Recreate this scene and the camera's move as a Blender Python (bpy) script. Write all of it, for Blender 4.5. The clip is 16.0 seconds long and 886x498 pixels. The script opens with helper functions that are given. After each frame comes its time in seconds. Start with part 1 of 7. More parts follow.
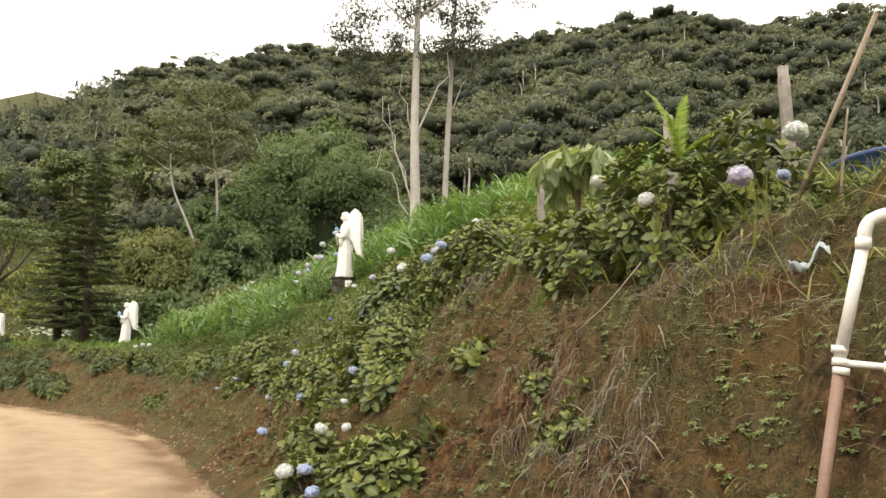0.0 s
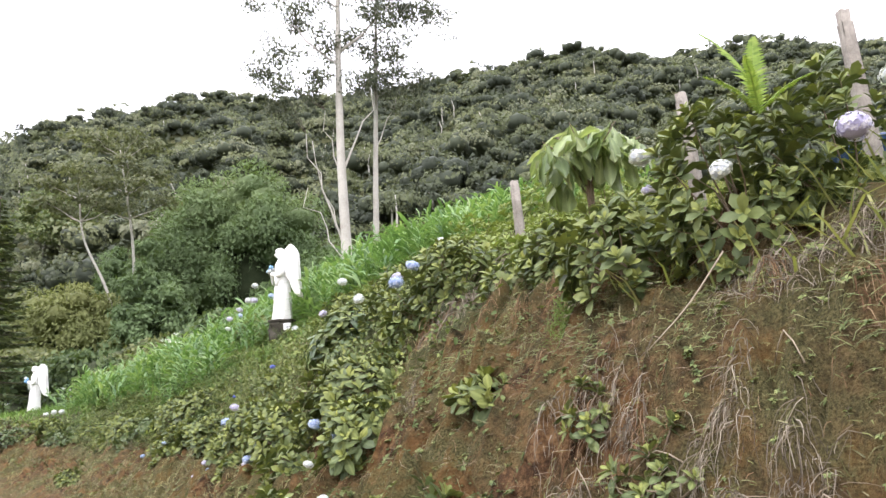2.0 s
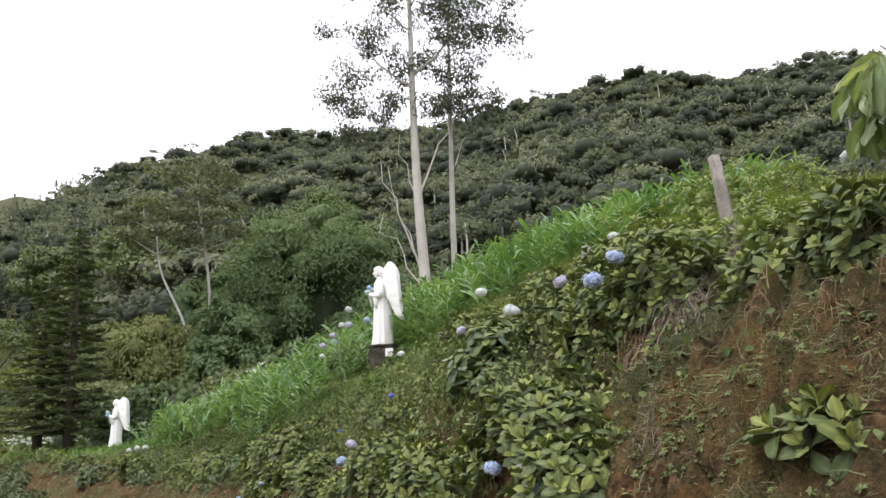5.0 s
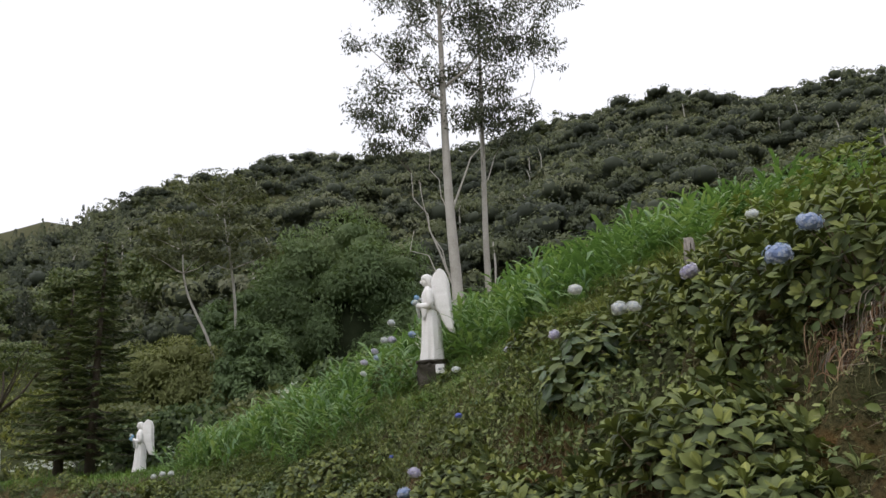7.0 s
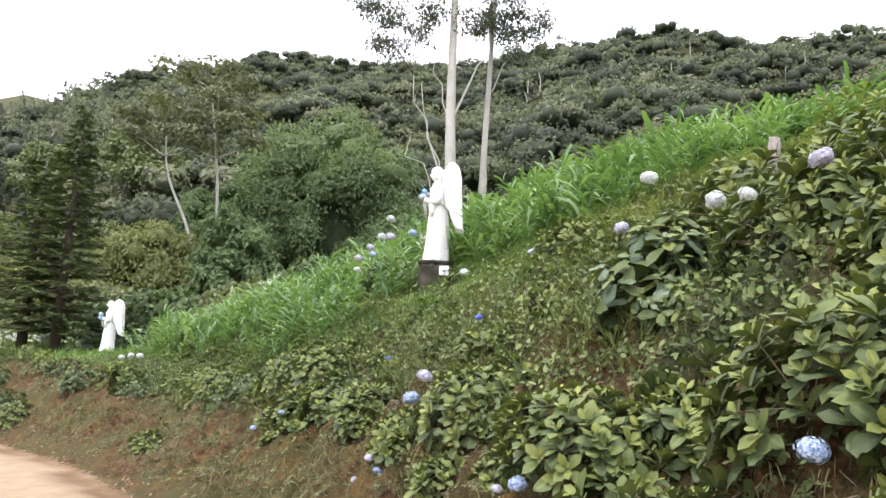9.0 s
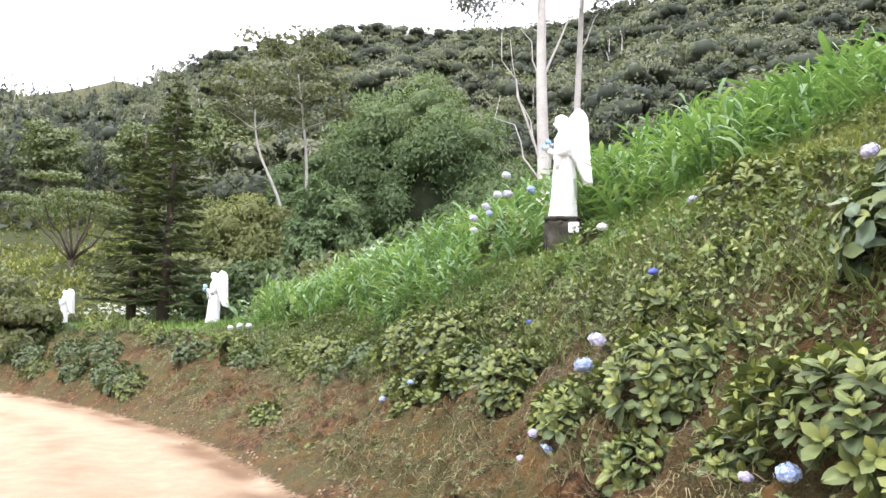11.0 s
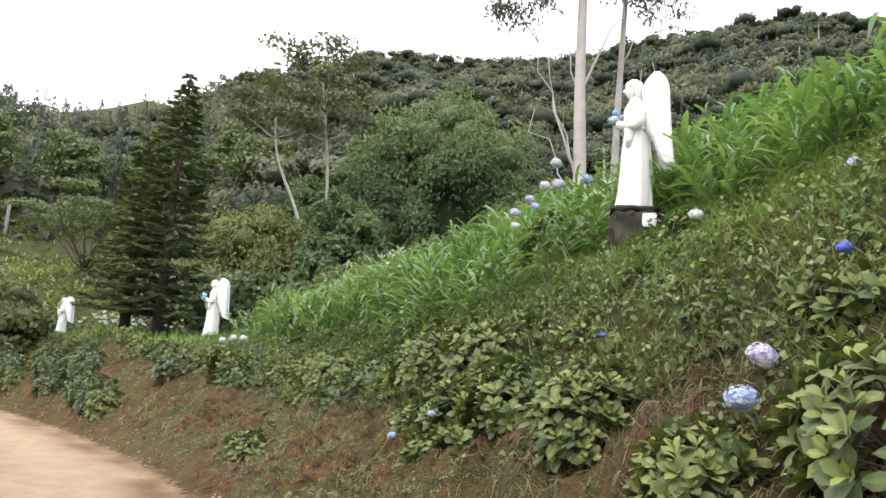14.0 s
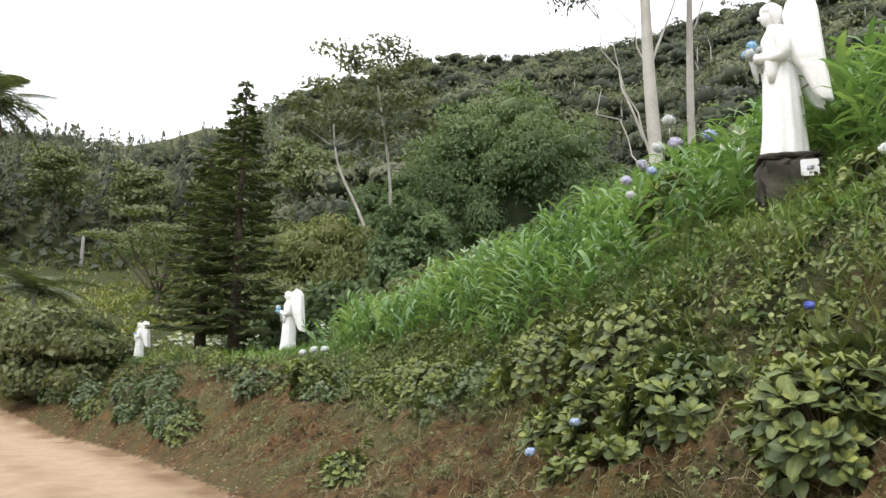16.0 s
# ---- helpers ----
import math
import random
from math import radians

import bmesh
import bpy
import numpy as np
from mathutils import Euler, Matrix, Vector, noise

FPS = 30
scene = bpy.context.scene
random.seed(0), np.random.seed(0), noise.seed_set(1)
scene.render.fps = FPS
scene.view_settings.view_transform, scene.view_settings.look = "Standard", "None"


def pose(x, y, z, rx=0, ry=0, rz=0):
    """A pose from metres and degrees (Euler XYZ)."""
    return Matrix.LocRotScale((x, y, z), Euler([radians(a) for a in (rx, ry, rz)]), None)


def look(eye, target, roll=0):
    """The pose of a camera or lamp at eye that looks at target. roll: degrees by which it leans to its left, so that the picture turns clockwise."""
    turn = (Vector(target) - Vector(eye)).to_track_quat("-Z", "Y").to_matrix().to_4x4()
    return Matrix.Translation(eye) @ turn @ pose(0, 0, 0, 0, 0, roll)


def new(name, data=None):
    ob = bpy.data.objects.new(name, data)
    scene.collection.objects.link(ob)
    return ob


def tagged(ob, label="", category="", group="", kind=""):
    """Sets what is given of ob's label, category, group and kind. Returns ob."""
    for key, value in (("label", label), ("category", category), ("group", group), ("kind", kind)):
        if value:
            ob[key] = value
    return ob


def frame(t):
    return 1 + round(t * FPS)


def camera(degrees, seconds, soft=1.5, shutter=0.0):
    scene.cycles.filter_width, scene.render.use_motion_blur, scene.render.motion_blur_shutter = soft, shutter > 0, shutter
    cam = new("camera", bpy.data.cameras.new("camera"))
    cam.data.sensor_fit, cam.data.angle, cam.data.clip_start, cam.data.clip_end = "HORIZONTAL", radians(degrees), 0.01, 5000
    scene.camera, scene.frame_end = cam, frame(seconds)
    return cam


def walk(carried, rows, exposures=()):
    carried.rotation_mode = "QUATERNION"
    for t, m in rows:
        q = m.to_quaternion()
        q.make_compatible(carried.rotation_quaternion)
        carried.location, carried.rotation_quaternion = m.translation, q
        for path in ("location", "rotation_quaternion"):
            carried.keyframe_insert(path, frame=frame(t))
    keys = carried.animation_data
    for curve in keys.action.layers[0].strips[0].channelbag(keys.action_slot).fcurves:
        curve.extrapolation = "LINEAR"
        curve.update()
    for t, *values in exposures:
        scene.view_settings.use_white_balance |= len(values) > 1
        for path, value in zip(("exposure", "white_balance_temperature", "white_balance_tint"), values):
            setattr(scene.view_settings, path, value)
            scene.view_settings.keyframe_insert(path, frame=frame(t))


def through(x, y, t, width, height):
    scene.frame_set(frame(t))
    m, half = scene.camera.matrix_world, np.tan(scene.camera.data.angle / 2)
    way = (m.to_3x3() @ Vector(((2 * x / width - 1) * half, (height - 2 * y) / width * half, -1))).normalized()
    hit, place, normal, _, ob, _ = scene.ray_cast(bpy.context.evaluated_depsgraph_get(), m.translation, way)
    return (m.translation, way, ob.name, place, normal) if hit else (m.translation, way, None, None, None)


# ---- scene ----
cam = camera(60.7, 16.0)

PATH = [
    (0, (0.0, 0.0, 1.6), (-0.309, 1.952, 1.908), 1.1),
    (0.5, (-0.226, 0.307, 1.59), (-0.439, 2.276, 1.868), -1.7),
    (1, (-0.379, 0.642, 1.607), (-0.699, 2.599, 1.866), -3.4),
    (1.5, (-0.53, 0.99, 1.611), (-0.93, 2.917, 1.968), -1.7),
    (2, (-0.703, 1.419, 1.634), (-0.814, 3.374, 2.042), -3.3),
    (2.5, (-0.89, 1.628, 1.649), (-1.008, 3.586, 2.04), -3.4),
    (3, (-1.083, 1.898, 1.64), (-1.381, 3.826, 2.079), -3.0),
    (3.5, (-1.374, 2.162, 1.678), (-1.5, 4.106, 2.129), -4.1),
    (4, (-1.59, 2.411, 1.676), (-1.801, 4.352, 2.11), -3.5),
    (4.2, (-1.677, 2.529, 1.681), (-1.976, 4.438, 2.196), -3.6),
    (6.3, (-2.598, 4.099, 1.817), (-2.788, 6.036, 2.281), -3.1),
    (6.5, (-2.7, 4.18, 1.817), (-2.898, 6.104, 2.325), -3.1),
    (7, (-2.894, 4.596, 1.815), (-3.208, 6.49, 2.376), -3.3),
    (7.5, (-3.119, 4.868, 1.786), (-3.391, 6.798, 2.235), -1.5),
    (8, (-3.31, 5.181, 1.797), (-3.433, 7.127, 2.24), -0.4),
    (8.5, (-3.459, 5.515, 1.78), (-3.741, 7.45, 2.198), 0.5),
    (9, (-3.653, 5.95, 1.738), (-3.929, 7.899, 2.089), 2.3),
    (9.5, (-3.881, 6.223, 1.74), (-4.266, 8.166, 2.017), 0.3),
    (9.7, (-3.983, 6.316, 1.715), (-4.453, 8.238, 2.001), -0.4),
    (11.8, (-4.795, 7.638, 1.689), (-5.256, 9.568, 1.943), 2.3),
    (12, (-4.827, 7.949, 1.688), (-5.262, 9.879, 1.983), 1.8),
    (12.5, (-4.908, 8.303, 1.633), (-5.468, 10.211, 1.846), 1.6),
    (13, (-5.061, 8.724, 1.616), (-5.401, 10.659, 1.991), 2.7),
    (13.5, (-5.197, 9.047, 1.616), (-5.634, 10.958, 2.016), 2.3),
    (14, (-5.38, 9.428, 1.592), (-5.918, 11.324, 1.928), 3.9),
    (14.5, (-5.632, 9.665, 1.604), (-6.104, 11.584, 1.913), 2.5),
    (15, (-5.832, 9.885, 1.572), (-6.559, 11.723, 1.874), 2.4),
    (15.5, (-6.101, 10.314, 1.592), (-6.795, 12.146, 1.996), 1.8),
    (16, (-6.316, 10.681, 1.57), (-7.008, 12.526, 1.909), 0.2),
]
EXPOSURE = [(0, 1.15, 7450, 13), (0.5, 1.81, 7000, 13), (1.0, 1.86, 6550, 15), (1.5, 1.46, 6400, 16), (2.0, 1.68, 6300, 17), (2.5, 1.66, 6300, 17), (3.0, 0.88, 6300, 15), (3.5, 0.92, 6300, 15), (4.2, 1.07, 6300, 15), (6.5, 0.41, 6350, 14), (7.5, 0.03, 6350, 14), (8.0, 0.76, 6350, 13), (8.5, 0.85, 6250, 14), (9, 1.52, 6200, 16), (9.6, 1.88, 6100, 20), (12, 1.76, 6100, 20), (12.5, 1.58, 6100, 21), (13, 1.63, 6250, 15), (13.5, 1.23, 6200, 16), (14, 1.28, 6300, 15), (14.5, 1.43, 6250, 15), (15, 1.28, 6350, 13), (15.5, 0.72, 6350, 12), (16, 1.12, 6400, 12)]
walk(cam, [(t, look(eye, target, roll)) for t, eye, target, roll in PATH], EXPOSURE)

# ---- lie of the land ----
# The road's right-hand edge; s runs along it, d is the distance uphill of it.
EDGE = [(8.6, -16), (5.6, -9.2), (2.85, -3.3), (1.2, 0), (-0.55, 3.2), (-2.45, 6.4), (-4.5, 9.7), (-6.5, 12.7), (-8.6, 15.6),
        (-12.0, 19.2), (-14.6, 21.3), (-18.0, 23.7), (-22.0, 26.1), (-27.0, 28.5), (-33.0, 30.3), (-41.0, 31.4), (-55.0, 31.8)]


def smooth_line(points, step):
    """A Catmull-Rom line through the points, as dense samples."""
    p = np.array(points, float)
    p = np.vstack([2 * p[0] - p[1], p, 2 * p[-1] - p[-2]])
    out = []
    for a, b, c, e in zip(p, p[1:], p[2:], p[3:]):
        n = max(2, int(np.linalg.norm(c - b) / step))
        for u in np.arange(n) / n:
            out.append(0.5 * (2 * b + (c - a) * u + (2 * a - 5 * b + 4 * c - e) * u * u + (3 * b - a - 3 * c + e) * u ** 3))
    return np.array(out + [p[-2]])


LINE = smooth_line(EDGE, 0.4)
STEP = np.linalg.norm(np.diff(LINE, axis=0), axis=1)
ARC = np.r_[0, np.cumsum(STEP)]
TANGENT = np.gradient(LINE, axis=0)
TANGENT /= np.linalg.norm(TANGENT, axis=1)[:, None]
ARC -= ARC[np.argmin(np.hypot(LINE[:, 0] - 1.2, LINE[:, 1]))]


def road_coords(x, y):
    """s along the road's edge and d uphill of it, for arrays of points."""
    x, y = np.atleast_1d(np.asarray(x, float)), np.atleast_1d(np.asarray(y, float))
    s, d = np.empty(x.shape), np.empty(x.shape)
    for i in range(0, len(x), 20000):
        px, py = x[i:i + 20000, None], y[i:i + 20000, None]
        k = np.argmin((px - LINE[:, 0]) ** 2 + (py - LINE[:, 1]) ** 2, axis=1)
        ox, oy = px[:, 0] - LINE[k, 0], py[:, 0] - LINE[k, 1]
        s[i:i + 20000] = ARC[k] + ox * TANGENT[k, 0] + oy * TANGENT[k, 1]
        d[i:i + 20000] = ox * TANGENT[k, 1] - oy * TANGENT[k, 0]
    return s, d


def road_point(s, d):
    """The plan place of s along and d uphill."""
    x, y = np.interp(s, ARC, LINE[:, 0]), np.interp(s, ARC, LINE[:, 1])
    tx, ty = np.interp(s, ARC, TANGENT[:, 0]), np.interp(s, ARC, TANGENT[:, 1])
    return x + d * ty, y - d * tx


# Cross-sections of the bank: s, then heights at these distances from the road's edge.
DS = np.array([0, 0.5, 1.0, 1.5, 2.0, 2.6, 3.5, 4.5, 5.5, 7, 9, 12, 16])
BANK_NEAR = [
    (-20, [0, .3, .6, 1.0, 1.6, 2.2, 2.6, 2.8, 2.9, 3.0, 3.1, 3.3, 3.6]),
    (1, [0, .27, .5, .88, 1.8, 2.45, 2.7, 2.85, 2.95, 3.05, 3.2, 3.5, 4.0]),
    (5, [0, .3, .65, 1.15, 2.1, 2.62, 2.82, 2.95, 3.05, 3.2, 3.5, 4.0, 4.6]),
    (9, [0, .35, .75, 1.2, 1.9, 2.55, 3.05, 3.4, 3.75, 4.15, 4.7, 5.3, 5.6]),
    (14.5, [0, .28, .5, .8, 1.5, 2.25, 3.0, 3.75, 4.3, 4.9, 5.6, 6.3, 6.6]),
    (19.5, [0, .3, .5, .68, .95, 1.75, 2.7, 3.35, 4.0, 4.95, 5.95, 6.9, 7.1]),
]
BANK_BEND = [
    (23.5, [0, .3, .55, .75, .95, 1.2, 1.95, 2.9, 3.6, 4.4, 5.3, 6.1, 6.4]),
    (27, [0, .35, .65, .95, 1.2, 1.45, 1.95, 2.6, 3.2, 3.7, 4.4, 5.2, 6.0]),
    (30, [0, .45, .95, 1.4, 1.7, 1.95, 2.1, 2.3, 2.6, 3.0, 3.3, 3.7, 4.0]),
    (36, [0, .5, 1.05, 1.6, 1.95, 2.1, 2.18, 2.2, 2.2, 2.25, 2.3, 2.4, 2.5]),
    (44, [0, .4, .8, 1.15, 1.5, 1.8, 2.0, 2.1, 2.15, 2.2, 2.3, 2.4, 2.5]),
    (90, [0, .2, .4, .6, .8, 1.0, 1.3, 1.6, 1.9, 2.1, 2.3, 2.4, 2.5]),
]
BANK = BANK_NEAR + BANK_BEND
BANK_S = np.array([b[0] for b in BANK], float)
BANK_Z = np.array([b[1] for b in BANK])
# The ridge round the valley: bearing to the left of +y, its height angle, and how far off it stands.
RIDGE_AZ = np.array([-180, -90, -60, -40, -28, -22, -18, -14, -10, -2, 0, 7, 13, 18, 22, 28, 31, 36, 40, 43, 52, 62, 90, 180])
RIDGE_EL = np.array([6, 12, 16, 20, 21.8, 23.5, 23.7, 24.0, 25.4, 25.2, 24.5, 23.7, 23.1, 22.9, 23.0, 21.4, 20.3, 18.1, 16.2, 15.4, 15.0, 13, 8, 6])
RIDGE_R = np.array([400, 380, 340, 320, 310, 305, 300, 290, 285, 295, 310, 335, 350, 355, 358, 350, 340, 320, 300, 290, 280, 300, 380, 400])
HUB = (-3.0, 5.0)


def wobble(x, y, size, seed=0):
    """Smooth noise from a few crossing waves, about -1 to 1."""
    rng = np.random.RandomState(seed)
    out = np.zeros(np.shape(x))
    for _ in range(7):
        a, f, p = rng.uniform(0, 2 * np.pi), rng.uniform(0.6, 1.7) * 2 * np.pi / size, rng.uniform(0, 6.28)
        out += np.sin((x * np.cos(a) + y * np.sin(a)) * f + p)
    return out / 3.2


def bank_height(s, d):
    k = np.clip(np.searchsorted(BANK_S, s) - 1, 0, len(BANK_S) - 2)
    u = np.clip((s - BANK_S[k]) / (BANK_S[k + 1] - BANK_S[k]), 0, 1)
    u = u * u * (3 - 2 * u)
    j = np.clip(np.searchsorted(DS, d) - 1, 0, len(DS) - 2)
    v = np.clip((d - DS[j]) / (DS[j + 1] - DS[j]), 0, 1)
    near = BANK_Z[k, j] * (1 - v) + BANK_Z[k, j + 1] * v
    far = BANK_Z[k + 1, j] * (1 - v) + BANK_Z[k + 1, j + 1] * v
    return near * (1 - u) + far * u


def height(x, y):
    """The ground's height at plan points."""
    x, y = np.atleast_1d(np.asarray(x, float)), np.atleast_1d(np.asarray(y, float))
    s, d = road_coords(x, y)
    z = bank_height(s, np.clip(d, 0, 16))
    fade = np.clip((d - 0.05) / 0.5, 0, 1)
    z += fade * (0.07 * wobble(x, y, 1.3, 3) + 0.045 * wobble(x + z, y - z, 0.45, 5)) * np.clip((30 - d) / 20, 0, 1)
    rough = np.clip((d - 0.15) / 0.5, 0, 1) * np.clip((4.2 - d) / 1.2, 0, 1)
    near = rough > 0
    if near.any():  # clods, hollows and small ledges of the cut
        u, w = x[near], y[near]
        z[near] += rough[near] * (0.16 * np.abs(wobble(u, w, 0.7, 81)) + 0.075 * wobble(u, w, 0.32, 83) + 0.035 * wobble(u, w, 0.17, 85) - 0.1)
    z -= 0.35 * np.clip(d - 13, 0, 14)  # the far side of the near spur
    left = np.clip(-d - 6.0, 0, None)
    z = np.where(d < 0, -0.05 * np.exp(-((d + 0.35) / 0.22) ** 2) + 0.012 * wobble(x, y, 2.5, 8)
                 - 0.03 * (np.exp(-((d + 1.5) / 0.25) ** 2) + np.exp(-((d + 3.1) / 0.3) ** 2)) + np.minimum(0.12 * left, 0.25) - 0.03 * np.clip(left - 3, 0, 40), z)
    ax, ay = x - HUB[0], y - HUB[1]
    r, az = np.hypot(ax, ay), np.degrees(np.arctan2(-ax, ay))
    top, rr = np.tan(np.radians(np.interp(az, RIDGE_AZ, RIDGE_EL))), np.interp(az, RIDGE_AZ, RIDGE_R)
    r0 = np.interp(az, [-180, 26, 36, 60, 180], [38, 38, 54, 54, 60])
    u = (r - r0) / (rr - r0)
    rise = np.where(u < 1, np.clip(u, 0, 1) ** 1.05, 1 - 0.25 * np.clip(u - 1, 0, 2))
    hill = 1.5 + (top * rr - 1.5) * rise + wobble(x, y, 60, 11) * 3.0 * np.clip((r - 40) / 60, 0, 1)
    hill = np.where(r > 3 * rr, np.minimum(hill, 60), hill)
    peak = np.tan(np.radians(np.interp(az, [30, 36, 38.5, 41, 44, 50, 58, 68], [6, 17.0, 17.2, 16.2, 15.3, 14.2, 11.5, 4])))
    hill = np.maximum(hill, peak * 700 * np.clip(1 - ((r - 700) / 300) ** 2, 0, 1))  # the farther, paler hill
    k = np.clip((r - 30) / 12, 0, 1)
    return np.where(k > 0, np.maximum(z, hill * k + z * (1 - k)), z)

# ---- sky and light ----
world = bpy.data.worlds.new("overcast_sky")
scene.world = world
world.use_nodes = True
wn, wl = world.node_tree.nodes, world.node_tree.links
sky = wn.new("ShaderNodeTexSky")
sky.sky_type, sky.sun_disc = "NISHITA", False
sky.sun_elevation, sky.sun_rotation = radians(58), radians(200)
sky.dust_density, sky.ozone_density = 4.0, 1.0
cloud = wn.new("ShaderNodeMix")
cloud.data_type = "RGBA"
cloud.inputs["Factor"].default_value = 0.88
cloud.inputs["B"].default_value = (9.4, 9.5, 9.7, 1)
wl.new(sky.outputs["Color"], cloud.inputs["A"])
wl.new(cloud.outputs["Result"], wn["Background"].inputs["Color"])
wn["Background"].inputs["Strength"].default_value = 0.11
sun = new("sun", bpy.data.lights.new("sun", "SUN"))
sun.data.energy, sun.data.angle, sun.data.color = 1.1, radians(24), (1, 0.97, 0.92)
sun.matrix_world = look((0, 0, 60), (18, 32, 0))


# ---- materials ----
def material(name, rough=0.8, spec=0.3, metal=0.0):
    m = bpy.data.materials.new(name)
    m.use_nodes = True
    b = m.node_tree.nodes["Principled BSDF"]
    b.inputs["Roughness"].default_value, b.inputs["Metallic"].default_value = rough, metal
    b.inputs["Specular IOR Level"].default_value = spec
    return m, m.node_tree.nodes, m.node_tree.links, b


def ramp(nodes, stops):
    r = nodes.new("ShaderNodeValToRGB")
    while len(r.color_ramp.elements) < len(stops):
        r.color_ramp.elements.new(0.5)
    for e, (at, c) in zip(r.color_ramp.elements, stops):
        e.position, e.color = at, (*c, 1)
    return r


def noise_node(nodes, links, scale, detail=4, rough=0.6, space="Object"):
    n = nodes.new("ShaderNodeTexNoise")
    n.inputs["Scale"].default_value, n.inputs["Detail"].default_value, n.inputs["Roughness"].default_value = scale, detail, rough
    co = nodes.new("ShaderNodeTexCoord")
    links.new(co.outputs[space], n.inputs["Vector"])
    return n


def mix_colours(nodes, links, a, b, factor, how="MIX"):
    m = nodes.new("ShaderNodeMix")
    m.data_type, m.blend_type = "RGBA", how
    for sock, v in (("Factor", factor), ("A", a), ("B", b)):
        if hasattr(v, "links"):
            links.new(v, m.inputs[sock])
        elif sock == "Factor":
            m.inputs[sock].default_value = v
        else:
            m.inputs[sock].default_value = (*v, 1)
    return m.outputs["Result"]


def bump(nodes, links, b, height_out, strength, distance):
    n = nodes.new("ShaderNodeBump")
    n.inputs["Strength"].default_value, n.inputs["Distance"].default_value = strength, distance
    links.new(height_out, n.inputs["Height"])
    links.new(n.outputs["Normal"], b.inputs["Normal"])


def plain(name, dark, light, scale=6, rough=0.7, relief=0.3, depth=0.01, spec=0.3, fine=None):
    """A surface mottled between two colours at two scales, with fine relief."""
    m, n, l, b = material(name, rough, spec)
    big, small = noise_node(n, l, scale), noise_node(n, l, fine or scale * 9, 6, 0.7)
    r = ramp(n, [(0.3, dark), (0.7, light)])
    l.new(big.outputs["Fac"], r.inputs["Fac"])
    r2 = ramp(n, [(0.25, tuple(c * 0.72 for c in dark)), (0.75, tuple(min(1, c * 1.08) for c in light))])
    l.new(small.outputs["Fac"], r2.inputs["Fac"])
    l.new(mix_colours(n, l, r.outputs["Color"], r2.outputs["Color"], 0.45), b.inputs["Base Color"])
    bump(n, l, b, small.outputs["Fac"], relief, depth)
    return m


def leaf_material(name, stops, rough=0.5, spec=0.35, through=0.25, by="island", patch=0.0, stray=0.4):
    """Leaves: a colour for each leaf, a little light through them. by: island, object, tint or object_tint."""
    m, n, l, b = material(name, rough, spec)
    if by in ("tint", "object_tint"):  # a value for each crown or age of leaf, and a little for each leaf
        at = n.new("ShaderNodeAttribute")
        at.attribute_name = "tint"
        ad = n.new("ShaderNodeMath")
        ad.operation = "MULTIPLY_ADD"
        l.new(n.new("ShaderNodeNewGeometry").outputs["Random Per Island"] if by == "tint" else n.new("ShaderNodeObjectInfo").outputs["Random"], ad.inputs[0])
        ad.inputs[1].default_value = stray
        l.new(at.outputs["Fac"], ad.inputs[2])
        rnd = ad.outputs[0]
    elif by == "island":
        rnd = n.new("ShaderNodeNewGeometry").outputs["Random Per Island"]
    else:
        rnd = n.new("ShaderNodeObjectInfo").outputs["Random"]
    r = ramp(n, stops)
    if patch:
        big = noise_node(n, l, patch, 3)
        mx = n.new("ShaderNodeMath")
        mx.operation = "MULTIPLY_ADD"
        l.new(big.outputs["Fac"], mx.inputs[0])
        mx.inputs[1].default_value = 1.6
        sub = n.new("ShaderNodeMath")
        sub.operation = "MULTIPLY_ADD"
        l.new(rnd, sub.inputs[0])
        sub.inputs[1].default_value, sub.inputs[2].default_value = 1.375 * stray, -0.3 - 0.7 * stray
        l.new(sub.outputs[0], mx.inputs[2])
        l.new(mx.outputs[0], r.inputs["Fac"])
    else:
        l.new(rnd, r.inputs["Fac"])
    vein = noise_node(n, l, 30, 3)
    rib = n.new("ShaderNodeAttribute")
    rib.attribute_name = "rib"
    rv = ramp(n, [(0.3, (0.75, 0.75, 0.72)), (0.7, (1.1, 1.1, 1.08))])
    l.new(vein.outputs["Fac"], rv.inputs["Fac"])
    col = mix_colours(n, l, r.outputs["Color"], rv.outputs["Color"], 0.6, "MULTIPLY")
    col = mix_colours(n, l, col, mix_colours(n, l, col, (1.5, 1.45, 1.5), 1.0, "MULTIPLY"), rib.outputs["Fac"])
    l.new(col, b.inputs["Base Color"])
    tr = n.new("ShaderNodeBsdfTranslucent")
    l.new(mix_colours(n, l, col, (1.25, 1.3, 0.6), 1.0, "MULTIPLY"), tr.inputs["Color"])
    sh = n.new("ShaderNodeMixShader")
    sh.inputs["Fac"].default_value = through
    l.new(b.outputs["BSDF"], sh.inputs[1])
    l.new(tr.outputs["BSDF"], sh.inputs[2])
    l.new(sh.outputs["Shader"], n["Material Output"].inputs["Surface"])
    return m


